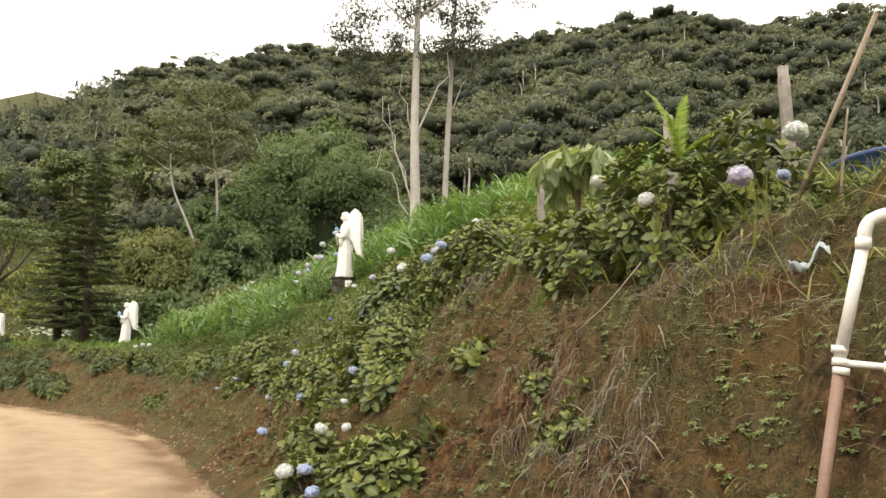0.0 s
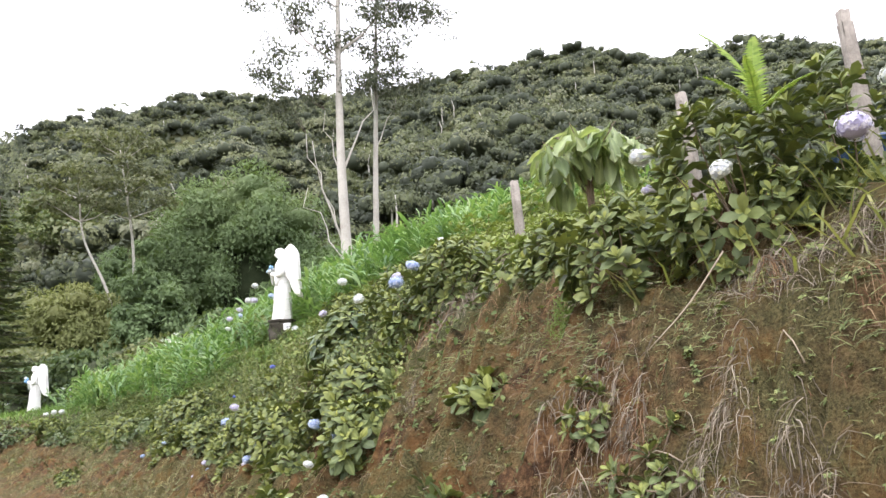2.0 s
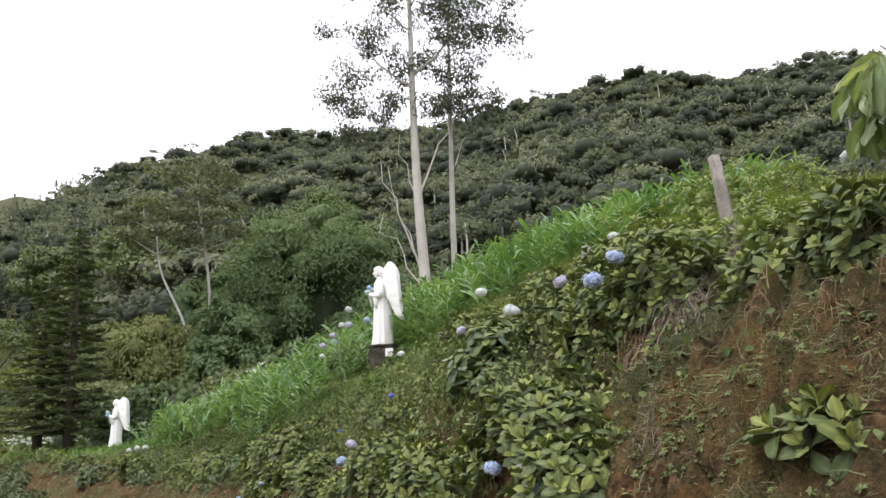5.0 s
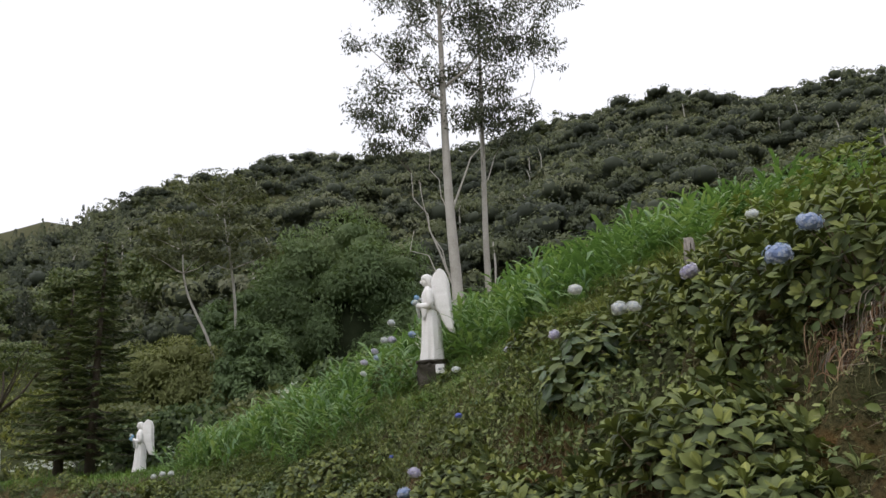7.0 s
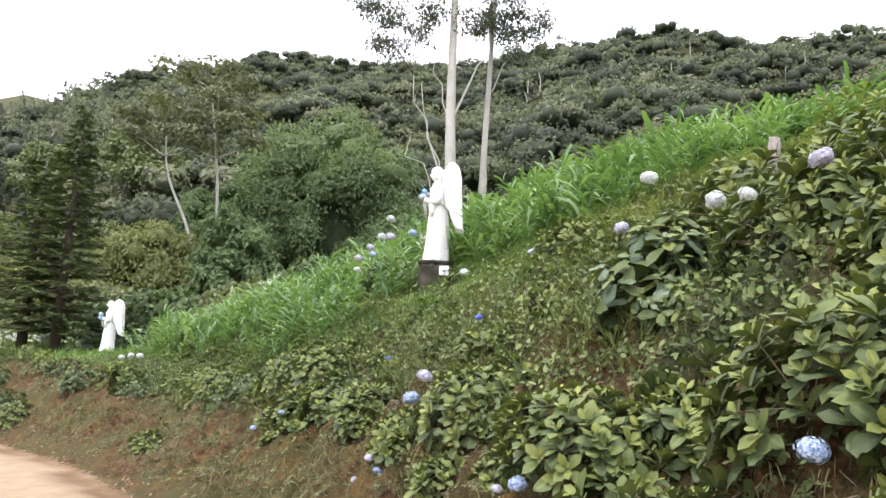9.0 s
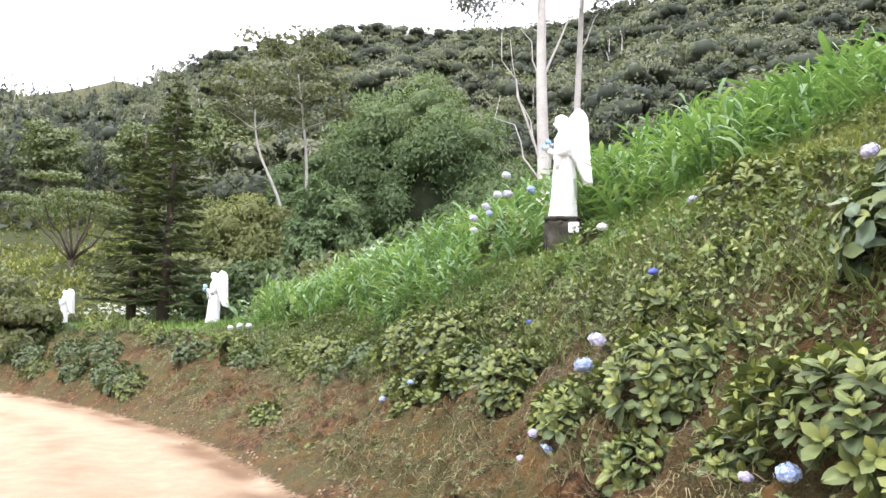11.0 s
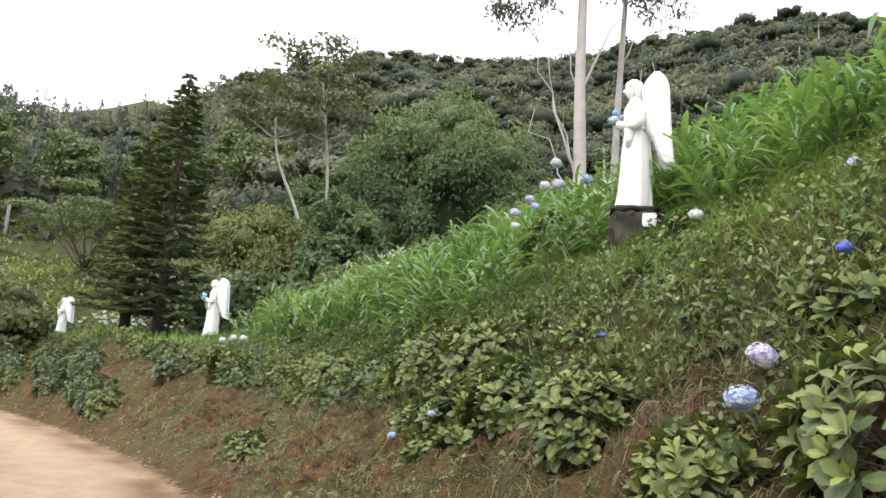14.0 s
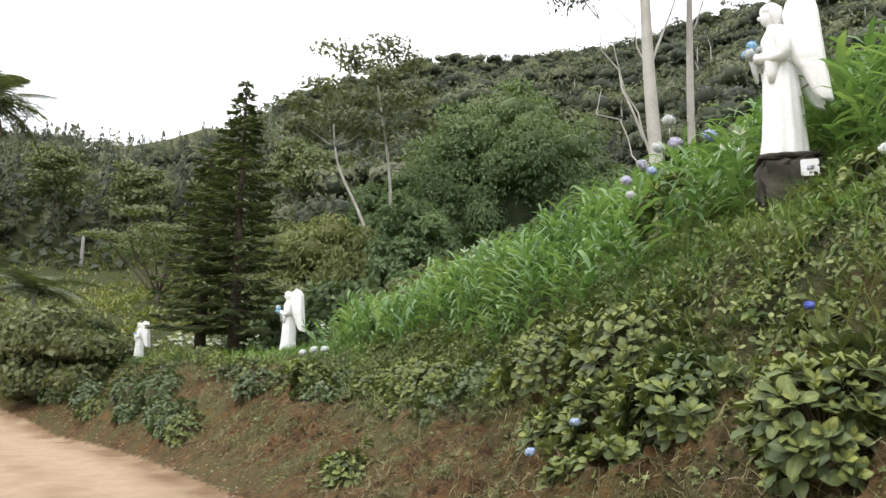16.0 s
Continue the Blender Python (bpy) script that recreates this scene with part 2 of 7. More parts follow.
def ground_material():
    """Red-brown earth on the bank, litter and moss where it lies flatter, turf further up; pale sandy road."""
    m, n, l, b = material("earth", 0.95, 0.15)
    kind = n.new("ShaderNodeAttribute")
    kind.attribute_name = "turf"
    road = n.new("ShaderNodeAttribute")
    road.attribute_name = "road"
    a, f, t = noise_node(n, l, 0.9, 6, 0.65), noise_node(n, l, 9, 8, 0.75), noise_node(n, l, 60, 5, 0.7)
    soil = ramp(n, [(0.38, (0.018, 0.01, 0.005)), (0.5, (0.084, 0.044, 0.02)), (0.62, (0.2, 0.118, 0.056))])
    l.new(f.outputs["Fac"], soil.inputs["Fac"])
    moss = ramp(n, [(0.36, (0.032, 0.032, 0.012)), (0.7, (0.165, 0.145, 0.062))])
    l.new(t.outputs["Fac"], moss.inputs["Fac"])
    where = ramp(n, [(0.39, (0, 0, 0)), (0.58, (1, 1, 1))])
    l.new(a.outputs["Fac"], where.inputs["Fac"])
    ochre = noise_node(n, l, 2.3, 5, 0.7)
    oc = ramp(n, [(0.50, (0, 0, 0)), (0.68, (1, 1, 1))])
    l.new(ochre.outputs["Fac"], oc.inputs["Fac"])
    bank = mix_colours(n, l, soil.outputs["Color"], moss.outputs["Color"], where.outputs["Color"])
    bank = mix_colours(n, l, bank, (0.19, 0.095, 0.029), mix_colours(n, l, (0, 0, 0), oc.outputs["Color"], 0.55))
    # turf, its colour darkened to stand in for shade between the plants
    turf = ramp(n, [(0.3, (0.028, 0.035, 0.014)), (0.7, (0.08, 0.09, 0.038))])
    l.new(f.outputs["Fac"], turf.inputs["Fac"])
    land = mix_colours(n, l, bank, turf.outputs["Color"], kind.outputs["Fac"])
    # the road: sandy, with faint wheel tracks running along it
    g = noise_node(n, l, 2.2, 7, 0.7)
    sand = ramp(n, [(0.3, (0.43, 0.315, 0.205)), (0.7, (0.56, 0.425, 0.285))])
    l.new(g.outputs["Fac"], sand.inputs["Fac"])
    grit = ramp(n, [(0.3, (0.72, 0.68, 0.62)), (0.6, (1, 1, 1))])
    l.new(t.outputs["Fac"], grit.inputs["Fac"])
    sand_c = mix_colours(n, l, sand.outputs["Color"], grit.outputs["Color"], 0.5, "MULTIPLY")
    tracks = n.new("ShaderNodeAttribute")
    tracks.attribute_name = "tracks"
    sand_c = mix_colours(n, l, sand_c, mix_colours(n, l, sand_c, (0.5, 0.43, 0.37), 1.0, "MULTIPLY"), tracks.outputs["Fac"])
    mixf = n.new("ShaderNodeMath")
    mixf.operation = "ADD"
    l.new(road.outputs["Fac"], mixf.inputs[0])
    edge_n = n.new("ShaderNodeMath")
    edge_n.operation = "MULTIPLY_ADD"
    l.new(f.outputs["Fac"], edge_n.inputs[0])
    edge_n.inputs[1].default_value, edge_n.inputs[2].default_value = 0.9, -0.45
    l.new(edge_n.outputs[0], mixf.inputs[1])
    sharp = ramp(n, [(0.42, (0, 0, 0)), (0.6, (1, 1, 1))])
    l.new(mixf.outputs[0], sharp.inputs["Fac"])
    l.new(mix_colours(n, l, land, sand_c, sharp.outputs["Color"]), b.inputs["Base Color"])
    mixb = n.new("ShaderNodeMath")
    mixb.operation = "ADD"
    l.new(f.outputs["Fac"], mixb.inputs[0])
    l.new(t.outputs["Fac"], mixb.inputs[1])
    bump(n, l, b, mixb.outputs[0], 0.9, 0.05)
    return m


EARTH = ground_material()
STONE_WHITE = plain("white_painted_plaster", (0.70, 0.69, 0.66), (0.84, 0.84, 0.82), 5, 0.6, 0.15, 0.004)
PEDESTAL = plain("weathered_stone", (0.022, 0.02, 0.015), (0.09, 0.082, 0.062), 7, 0.9, 0.6, 0.02)
BARK_PALE = plain("pale_bark", (0.30, 0.28, 0.24), (0.52, 0.50, 0.45), 1.2, 0.85, 0.4, 0.02, fine=14)
BARK_DARK = plain("dark_bark", (0.05, 0.04, 0.03), (0.14, 0.115, 0.09), 3, 0.9, 0.6, 0.02)
E_GREEN = lambda a, b, c: [(0.0, a), (0.5, b), (1.0, c)]
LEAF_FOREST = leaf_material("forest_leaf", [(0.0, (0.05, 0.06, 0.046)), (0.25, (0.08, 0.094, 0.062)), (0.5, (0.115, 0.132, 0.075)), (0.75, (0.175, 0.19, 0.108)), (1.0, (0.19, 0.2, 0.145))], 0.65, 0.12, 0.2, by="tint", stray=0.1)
# dark greens that stand in for the shade inside the shrubs
SHRUB_SHADE = plain("shrub_shade", (0.045, 0.054, 0.032), (0.085, 0.098, 0.058), 1.5, 1.0, 0.4, 0.05, 0.05)
LEAF_BAMBOO = leaf_material("bamboo_leaf", E_GREEN((0.075, 0.118, 0.054), (0.13, 0.185, 0.085), (0.215, 0.275, 0.13)), 0.6, 0.15, 0.25, patch=0.12, stray=0.15)
LEAF_CONIFER = leaf_material("conifer_needles", E_GREEN((0.075, 0.105, 0.055), (0.12, 0.155, 0.075), (0.195, 0.23, 0.11)), 0.6, 0.2, 0.25)
LEAF_EUC = leaf_material("eucalyptus_leaf", E_GREEN((0.05, 0.06, 0.04), (0.08, 0.095, 0.06), (0.12, 0.13, 0.085)), 0.5, 0.3, 0.25)
LEAF_TREE = leaf_material("tree_leaf", E_GREEN((0.07, 0.1, 0.04), (0.12, 0.155, 0.06), (0.2, 0.23, 0.1)), 0.5, 0.3, 0.25)


# ---- mesh helpers ----
def mesh_of(name, verts, faces, mat, smooth=False):
    me = bpy.data.meshes.new(name)
    me.from_pydata([tuple(v) for v in verts], [], faces)
    me.materials.append(mat)
    if smooth:
        me.polygons.foreach_set("use_smooth", np.ones(len(me.polygons), bool))
    me.update()
    return me


def bulk_mesh(name, verts, faces, mat, smooth=False):
    """A mesh from arrays: verts (n, 3), faces (m, k) all with k corners."""
    verts, faces = np.asarray(verts, np.float32), np.asarray(faces, np.int32)
    me = bpy.data.meshes.new(name)
    me.vertices.add(len(verts))
    me.vertices.foreach_set("co", verts.ravel())
    k = faces.shape[1]
    me.loops.add(faces.size)
    me.loops.foreach_set("vertex_index", faces.ravel())
    me.polygons.add(len(faces))
    me.polygons.foreach_set("loop_start", np.arange(0, faces.size, k, dtype=np.int32))
    me.polygons.foreach_set("loop_total", np.full(len(faces), k, np.int32))
    if smooth:
        me.polygons.foreach_set("use_smooth", np.ones(len(faces), bool))
    me.materials.append(mat)
    me.update(calc_edges=True)
    return me


def frames(forward, up, rng=None, twist=0.0):
    """Turn matrices (n, 3, 3) whose columns are side, forward, upward."""
    f = forward / (np.linalg.norm(forward, axis=1)[:, None] + 1e-9)
    s = np.cross(f, up)
    s /= np.linalg.norm(s, axis=1)[:, None] + 1e-9
    u = np.cross(s, f)
    if rng is not None and twist:
        a = rng.uniform(-twist, twist, len(f))[:, None]
        s, u = s * np.cos(a) + u * np.sin(a), u * np.cos(a) - s * np.sin(a)
    return np.stack([s, f, u], 2)


def strew(template, faces, places, turns, sizes):
    """Copies of a small template, turned, sized and placed, as arrays for bulk_mesh."""
    t = np.asarray(template, float)
    sizes = np.asarray(sizes, float)
    if sizes.ndim == 1:
        sizes = np.repeat(sizes[:, None], 3, 1)
    v = np.einsum("nij,nkj->nki", turns, t[None] * sizes[:, None, :]) + places[:, None, :]
    f = np.asarray(faces)[None] + (np.arange(len(places)) * len(t))[:, None, None]
    return v.reshape(-1, 3), f.reshape(-1, f.shape[2])


def part(name, me, parent, label=""):
    ob = new(name, me)
    ob.parent = parent
    return tagged(ob, label) if label else ob


def tube(points, radii, sides=8, cap=True):
    """Verts and quad faces of a round bar along points."""
    p, verts, faces = np.array(points, float), [], []
    t = np.gradient(p, axis=0)
    t /= np.linalg.norm(t, axis=1)[:, None] + 1e-9
    ref = np.array([0.31, 0.95, 0.07]) if abs(t[0][2]) > 0.8 else np.array([0, 0, 1.0])
    for i, (c, d, r) in enumerate(zip(p, t, radii)):
        a = np.cross(d, ref)
        a /= np.linalg.norm(a) + 1e-9
        b = np.cross(d, a)
        for k in range(sides):
            w = 2 * np.pi * k / sides
            verts.append(c + r * (a * np.cos(w) + b * np.sin(w)))
    for i in range(len(p) - 1):
        for k in range(sides):
            j = (k + 1) % sides
            faces.append((i * sides + k, i * sides + j, (i + 1) * sides + j, (i + 1) * sides + k))
    if cap:
        faces.append(tuple(range(sides))[::-1])
        faces.append(tuple((len(p) - 1) * sides + k for k in range(sides)))
    return verts, faces


def join(pieces):
    verts, faces = [], []
    for v, f in pieces:
        n = len(verts)
        verts += [tuple(q) for q in v]
        faces += [tuple(i + n for i in face) for face in f]
    return verts, faces


# ---- the ground, one sheet to the horizon ----
def build_ground():
    az = np.radians(np.r_[np.arange(-48, 64, 0.4), np.arange(64, 312, 2.0)])
    rad = np.r_[0, np.geomspace(0.5, 2.0, 12), np.arange(2.06, 14, 0.06), np.geomspace(14.1, 430, 165), np.geomspace(450, 3000, 26)]
    aa, rr = np.meshgrid(az, rad)
    x, y = HUB[0] - rr * np.sin(aa), HUB[1] + rr * np.cos(aa)
    z = height(x.ravel(), y.ravel())
    s, d = road_coords(x.ravel(), y.ravel())
    n, m = len(az), len(rad)
    i, j = np.meshgrid(np.arange(m - 1), np.arange(n), indexing="ij")
    j2 = (j + 1) % n
    f = np.stack([i * n + j, i * n + j2, (i + 1) * n + j2, (i + 1) * n + j], 2).reshape(-1, 4)[:, ::-1]
    me = bulk_mesh("ground", np.c_[x.ravel(), y.ravel(), z], f, EARTH, True)
    turf = np.clip((d - 2.0 - 0.5 * wobble(x.ravel(), y.ravel(), 2.0, 2)) / 0.9, 0, 1) * np.clip((s - 4) / 5, 0.25, 1)
    turf = np.maximum(turf, np.clip((-d - 6.2) / 0.8, 0, 1))
    turf = np.where((rr.ravel() > 75) & ~((aa.ravel() > 0.6) & (aa.ravel() < 0.97) & (rr.ravel() < 104)), np.minimum(turf, 0.85), turf)
    turf = np.where(rr.ravel() > 440, 0.8, turf)
    road = np.clip((0.25 - d) / 0.7, 0, 1) * np.clip((d + 6.6) / 0.6, 0, 1)
    loose = 0.85 * np.exp(-((d + 0.2) / 0.55) ** 2) + 0.22 * np.exp(-((d + 2.3) / 0.4) ** 2) + 0.18 * np.exp(-((d + 3.9) / 0.35) ** 2)  # loose dark grit beside the wheel tracks
    loose = np.clip(loose * (1 + 0.7 * wobble(x.ravel(), y.ravel(), 1.6, 13)), 0, 1)
    for name, values in (("turf", turf), ("road", road), ("tracks", loose)):
        me.attributes.new(name, "FLOAT", "POINT").data.foreach_set("value", values.astype(np.float32))
    tagged(new("ground", me), "red-brown earth bank and turf beside a sandy dirt road", "ground", kind="structure")


build_ground()


# ---- forest on the hillside ----
TUFT = [(0, -0.55, 0.05), (0.34, 0, -0.05), (0, 0.6, 0.06), (-0.34, 0.05, -0.03)]
SPRIG = [(0.05, -0.6, 0.05), (0.45, 0.35, -0.05), (-0.42, 0.42, 0.04)]


def ico(level=1):
    bm = bmesh.new()
    bmesh.ops.create_icosphere(bm, subdivisions=level, radius=1)
    v, f = np.array([p.co[:] for p in bm.verts]), np.array([[q.index for q in p.verts] for p in bm.faces])
    bm.free()
    return v, f


def crown_points(rng, base, radius, tall, lobes, leaves, flat=0.0):
    """Places, outward ways and lobe balls of a crown made of several rounded lobes."""
    balls = []
    for k in range(lobes):
        a, q = rng.uniform(0, 6.28), radius * 0.72 * np.sqrt(rng.uniform(0.05, 1))
        h = tall * (0.55 + 0.45 * (1 - (q / radius) ** 2) * rng.uniform(0.6, 1)) if not flat else tall * rng.uniform(0.75, 1)
        balls.append((base + (q * np.cos(a), q * np.sin(a), h), radius * rng.uniform(0.34, 0.55)))
    per = leaves // lobes
    places, ways = [], []
    for c, r in balls:
        w = rng.normal(size=(per, 3))
        w[:, 2] = np.abs(w[:, 2]) * 0.9 - 0.25
        w /= np.linalg.norm(w, axis=1)[:, None]
        places.append(c + w * r * rng.uniform(0.82, 1.12, (per, 1)) * (1, 1, 0.95 - 0.4 * flat))
        ways.append(w)
    return np.vstack(places), np.vstack(ways), balls


def leaf_turns(ways, rng, droop=0.0, disorder=0.6):
    """Clump faces turned roughly outwards, with disorder."""
    up = ways + rng.normal(scale=disorder, size=ways.shape)
    fwd = np.cross(up, rng.normal(size=ways.shape)) + np.array([0, 0, -droop])
    return frames(fwd, up)


def build_forest():
    rng = np.random.RandomState(5)
    iv, iface = ico(1)
    leaf_v, leaf_s, leaf_w, core_v, core_r, core_t, tints, boles = [], [], [], [], [], [], [], []
    spots = []
    r = 52.0
    while r < 375:
        gap = 4.0 + r * 0.0105
        for a in np.arange(-36, 64, np.degrees(gap / r)):
            spots.append((r * rng.uniform(0.97, 1.03), a + rng.uniform(-0.6, 0.6) * np.degrees(gap / r)))
        r += gap * 0.82
    for r, a in spots:
        if np.interp(a, RIDGE_AZ, RIDGE_R) * 1.03 < r:
            continue
        if (36 < a < 54 and r < 100) or (33 < a < 37 and r < 74) or (3 < a < 31 and r < 67):  # the meadow; the bamboo
            continue
        x, y = HUB[0] - r * np.sin(np.radians(a)), HUB[1] + r * np.cos(np.radians(a))
        z = height(x, y)[0]
        radius = rng.choice([1.6, 2.0, 2.4, 2.8, 3.4, 4.6]) * rng.uniform(0.85, 1.15) * (0.92 + r / 1000)
        kind = rng.rand()
        dark = 0.0
        if a > 33 and r > 90 and kind < 0.6:  # pointed firs of the far slope
            radius, tall, dark = rng.uniform(1.6, 2.4) * (0.8 + r / 420), rng.uniform(8, 13), -0.12
            u = rng.uniform(0, 1, int(380 * max(0.5, min(1.5, 110 / r))))
            q, b = radius * (1 - u) ** 0.9 * np.sqrt(rng.uniform(0.5, 1, len(u))) + 0.1, rng.uniform(0, 6.28, len(u))
            p = np.array([x, y, z - 3.5]) + np.c_[q * np.cos(b), q * np.sin(b), u * tall + 0.5]
            w = np.c_[np.cos(b), np.sin(b), np.full(len(u), 0.5)]
            balls = [(np.array([x, y, z - 3.5 + tall * k]), radius * (0.8 - k) * 0.9) for k in (0.15, 0.35, 0.55)]
        else:
            tall = rng.uniform(3.4, 6.4) + 0.5 * radius if kind < 0.85 else rng.uniform(6.5, 9.5)
            p, w, balls = crown_points(rng, np.array([x, y, z - 3.4]), radius, tall, rng.randint(6, 11), int(390 * max(0.5, min(1.6, 110 / r))), 0.8 if kind > 0.83 else 0.0)
            if kind > 0.88 and r < 220:
                boles.append(tube([(x, y, z - 1), (x + rng.uniform(-.4, .4), y, z + tall * 0.4), (x + rng.uniform(-.8, .8), y, z - 3.4 + tall)], [0.16, 0.13, 0.07], 5, False))
        home = np.array([HUB[0] - x, HUB[1] - y, 0.35 * r]) / r
        seen = (w @ home) > -0.12  # the far sides of the crowns stay bare
        p, w = p[seen], w[seen]
        leaf_v.append(p)
        tints.append(np.clip(0.42 + dark + 0.24 * rng.normal() + 0.26 * wobble(x, y, 45, 71) + 0.08 * wobble(p[:, 0], p[:, 2] + p[:, 1], 3.5, 73), 0, 0.85))
        leaf_w.append(w)
        leaf_s.append(np.full(len(p), (0.36 + r / 560) * rng.uniform(0.75, 1.15)) * rng.uniform(0.5, 1.3, len(p)))
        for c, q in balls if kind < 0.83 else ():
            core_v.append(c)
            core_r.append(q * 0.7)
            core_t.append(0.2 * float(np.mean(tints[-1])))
    p, w, sz = np.vstack(leaf_v), np.vstack(leaf_w), np.hstack(leaf_s)
    v, f = strew(SPRIG, [(0, 1, 2)], p, leaf_turns(w, rng, 0.15, 0.25), sz)
    forest = tagged(new("forest"), "dense green rainforest trees covering the steep hillside", "forest", kind="stuff")
    leaves = bulk_mesh("foliage", v, f, LEAF_FOREST)
    leaves.attributes.new("tint", "FLOAT", "POINT").data.foreach_set("value", np.repeat(np.hstack(tints), 3).astype(np.float32))
    part("foliage", leaves, forest)
    # balls inside the lobes, tinted dark to paint shade between the leaves
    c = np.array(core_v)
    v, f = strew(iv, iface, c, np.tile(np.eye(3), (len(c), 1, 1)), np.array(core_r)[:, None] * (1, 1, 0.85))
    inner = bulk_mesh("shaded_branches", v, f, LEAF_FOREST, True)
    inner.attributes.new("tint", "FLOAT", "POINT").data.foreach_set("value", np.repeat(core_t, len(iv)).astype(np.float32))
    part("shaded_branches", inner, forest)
    v, f = join(boles)
    part("pale_trunks", mesh_of("pale_trunks", v, f, BARK_PALE), forest)
    # low growth that closes the gaps between the crowns
    n = 46000
    r, a = 46 * (330 / 46) ** rng.uniform(0, 1, n), rng.uniform(-36, 64, n)
    ok = (np.interp(a, RIDGE_AZ, RIDGE_R) * 1.02 > r) & ~((a > 35) & (a < 54) & (r < 98)) & ~((a > 8) & (a < 30) & (r < 60))
    r, a = r[ok], np.radians(a[ok])
    x, y = HUB[0] - r * np.sin(a), HUB[1] + r * np.cos(a)
    p = np.c_[x, y, height(x, y) + rng.uniform(0.1, 1.5, len(x))]
    w = np.tile([0, -0.3, 1.0], (len(x), 1)) + rng.normal(scale=0.5, size=(len(x), 3))
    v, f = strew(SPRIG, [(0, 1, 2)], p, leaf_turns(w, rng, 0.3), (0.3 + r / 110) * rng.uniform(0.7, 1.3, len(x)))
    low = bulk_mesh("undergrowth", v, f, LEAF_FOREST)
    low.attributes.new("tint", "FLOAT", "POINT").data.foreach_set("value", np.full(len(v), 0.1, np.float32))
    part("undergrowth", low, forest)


build_forest()


# ---- the angel statues ----
def loft(rings, sides, fold=None):
    """Closed rings (cx, cy, z, rx, ry) joined upwards; fold(angle, k) scales the radius."""
    verts, faces = [], []
    for k, (cx, cy, z, rx, ry) in enumerate(rings):
        for i in range(sides):
            a = 2 * np.pi * i / sides
            q = fold(a, k / (len(rings) - 1)) if fold else 1
            verts.append((cx + rx * q * np.cos(a), cy + ry * q * np.sin(a), z))
    for k in range(len(rings) - 1):
        for i in range(sides):
            j = (i + 1) % sides
            faces.append((k * sides + i, k * sides + j, (k + 1) * sides + j, (k + 1) * sides + i))
    faces.append(tuple(range(sides))[::-1])
    faces.append(tuple((len(rings) - 1) * sides + i for i in range(sides)))
    return verts, faces


def ellipsoid(c, r, level=2):
    v, f = ico(level)
    return (v * r + np.array(c)).tolist(), f.tolist()


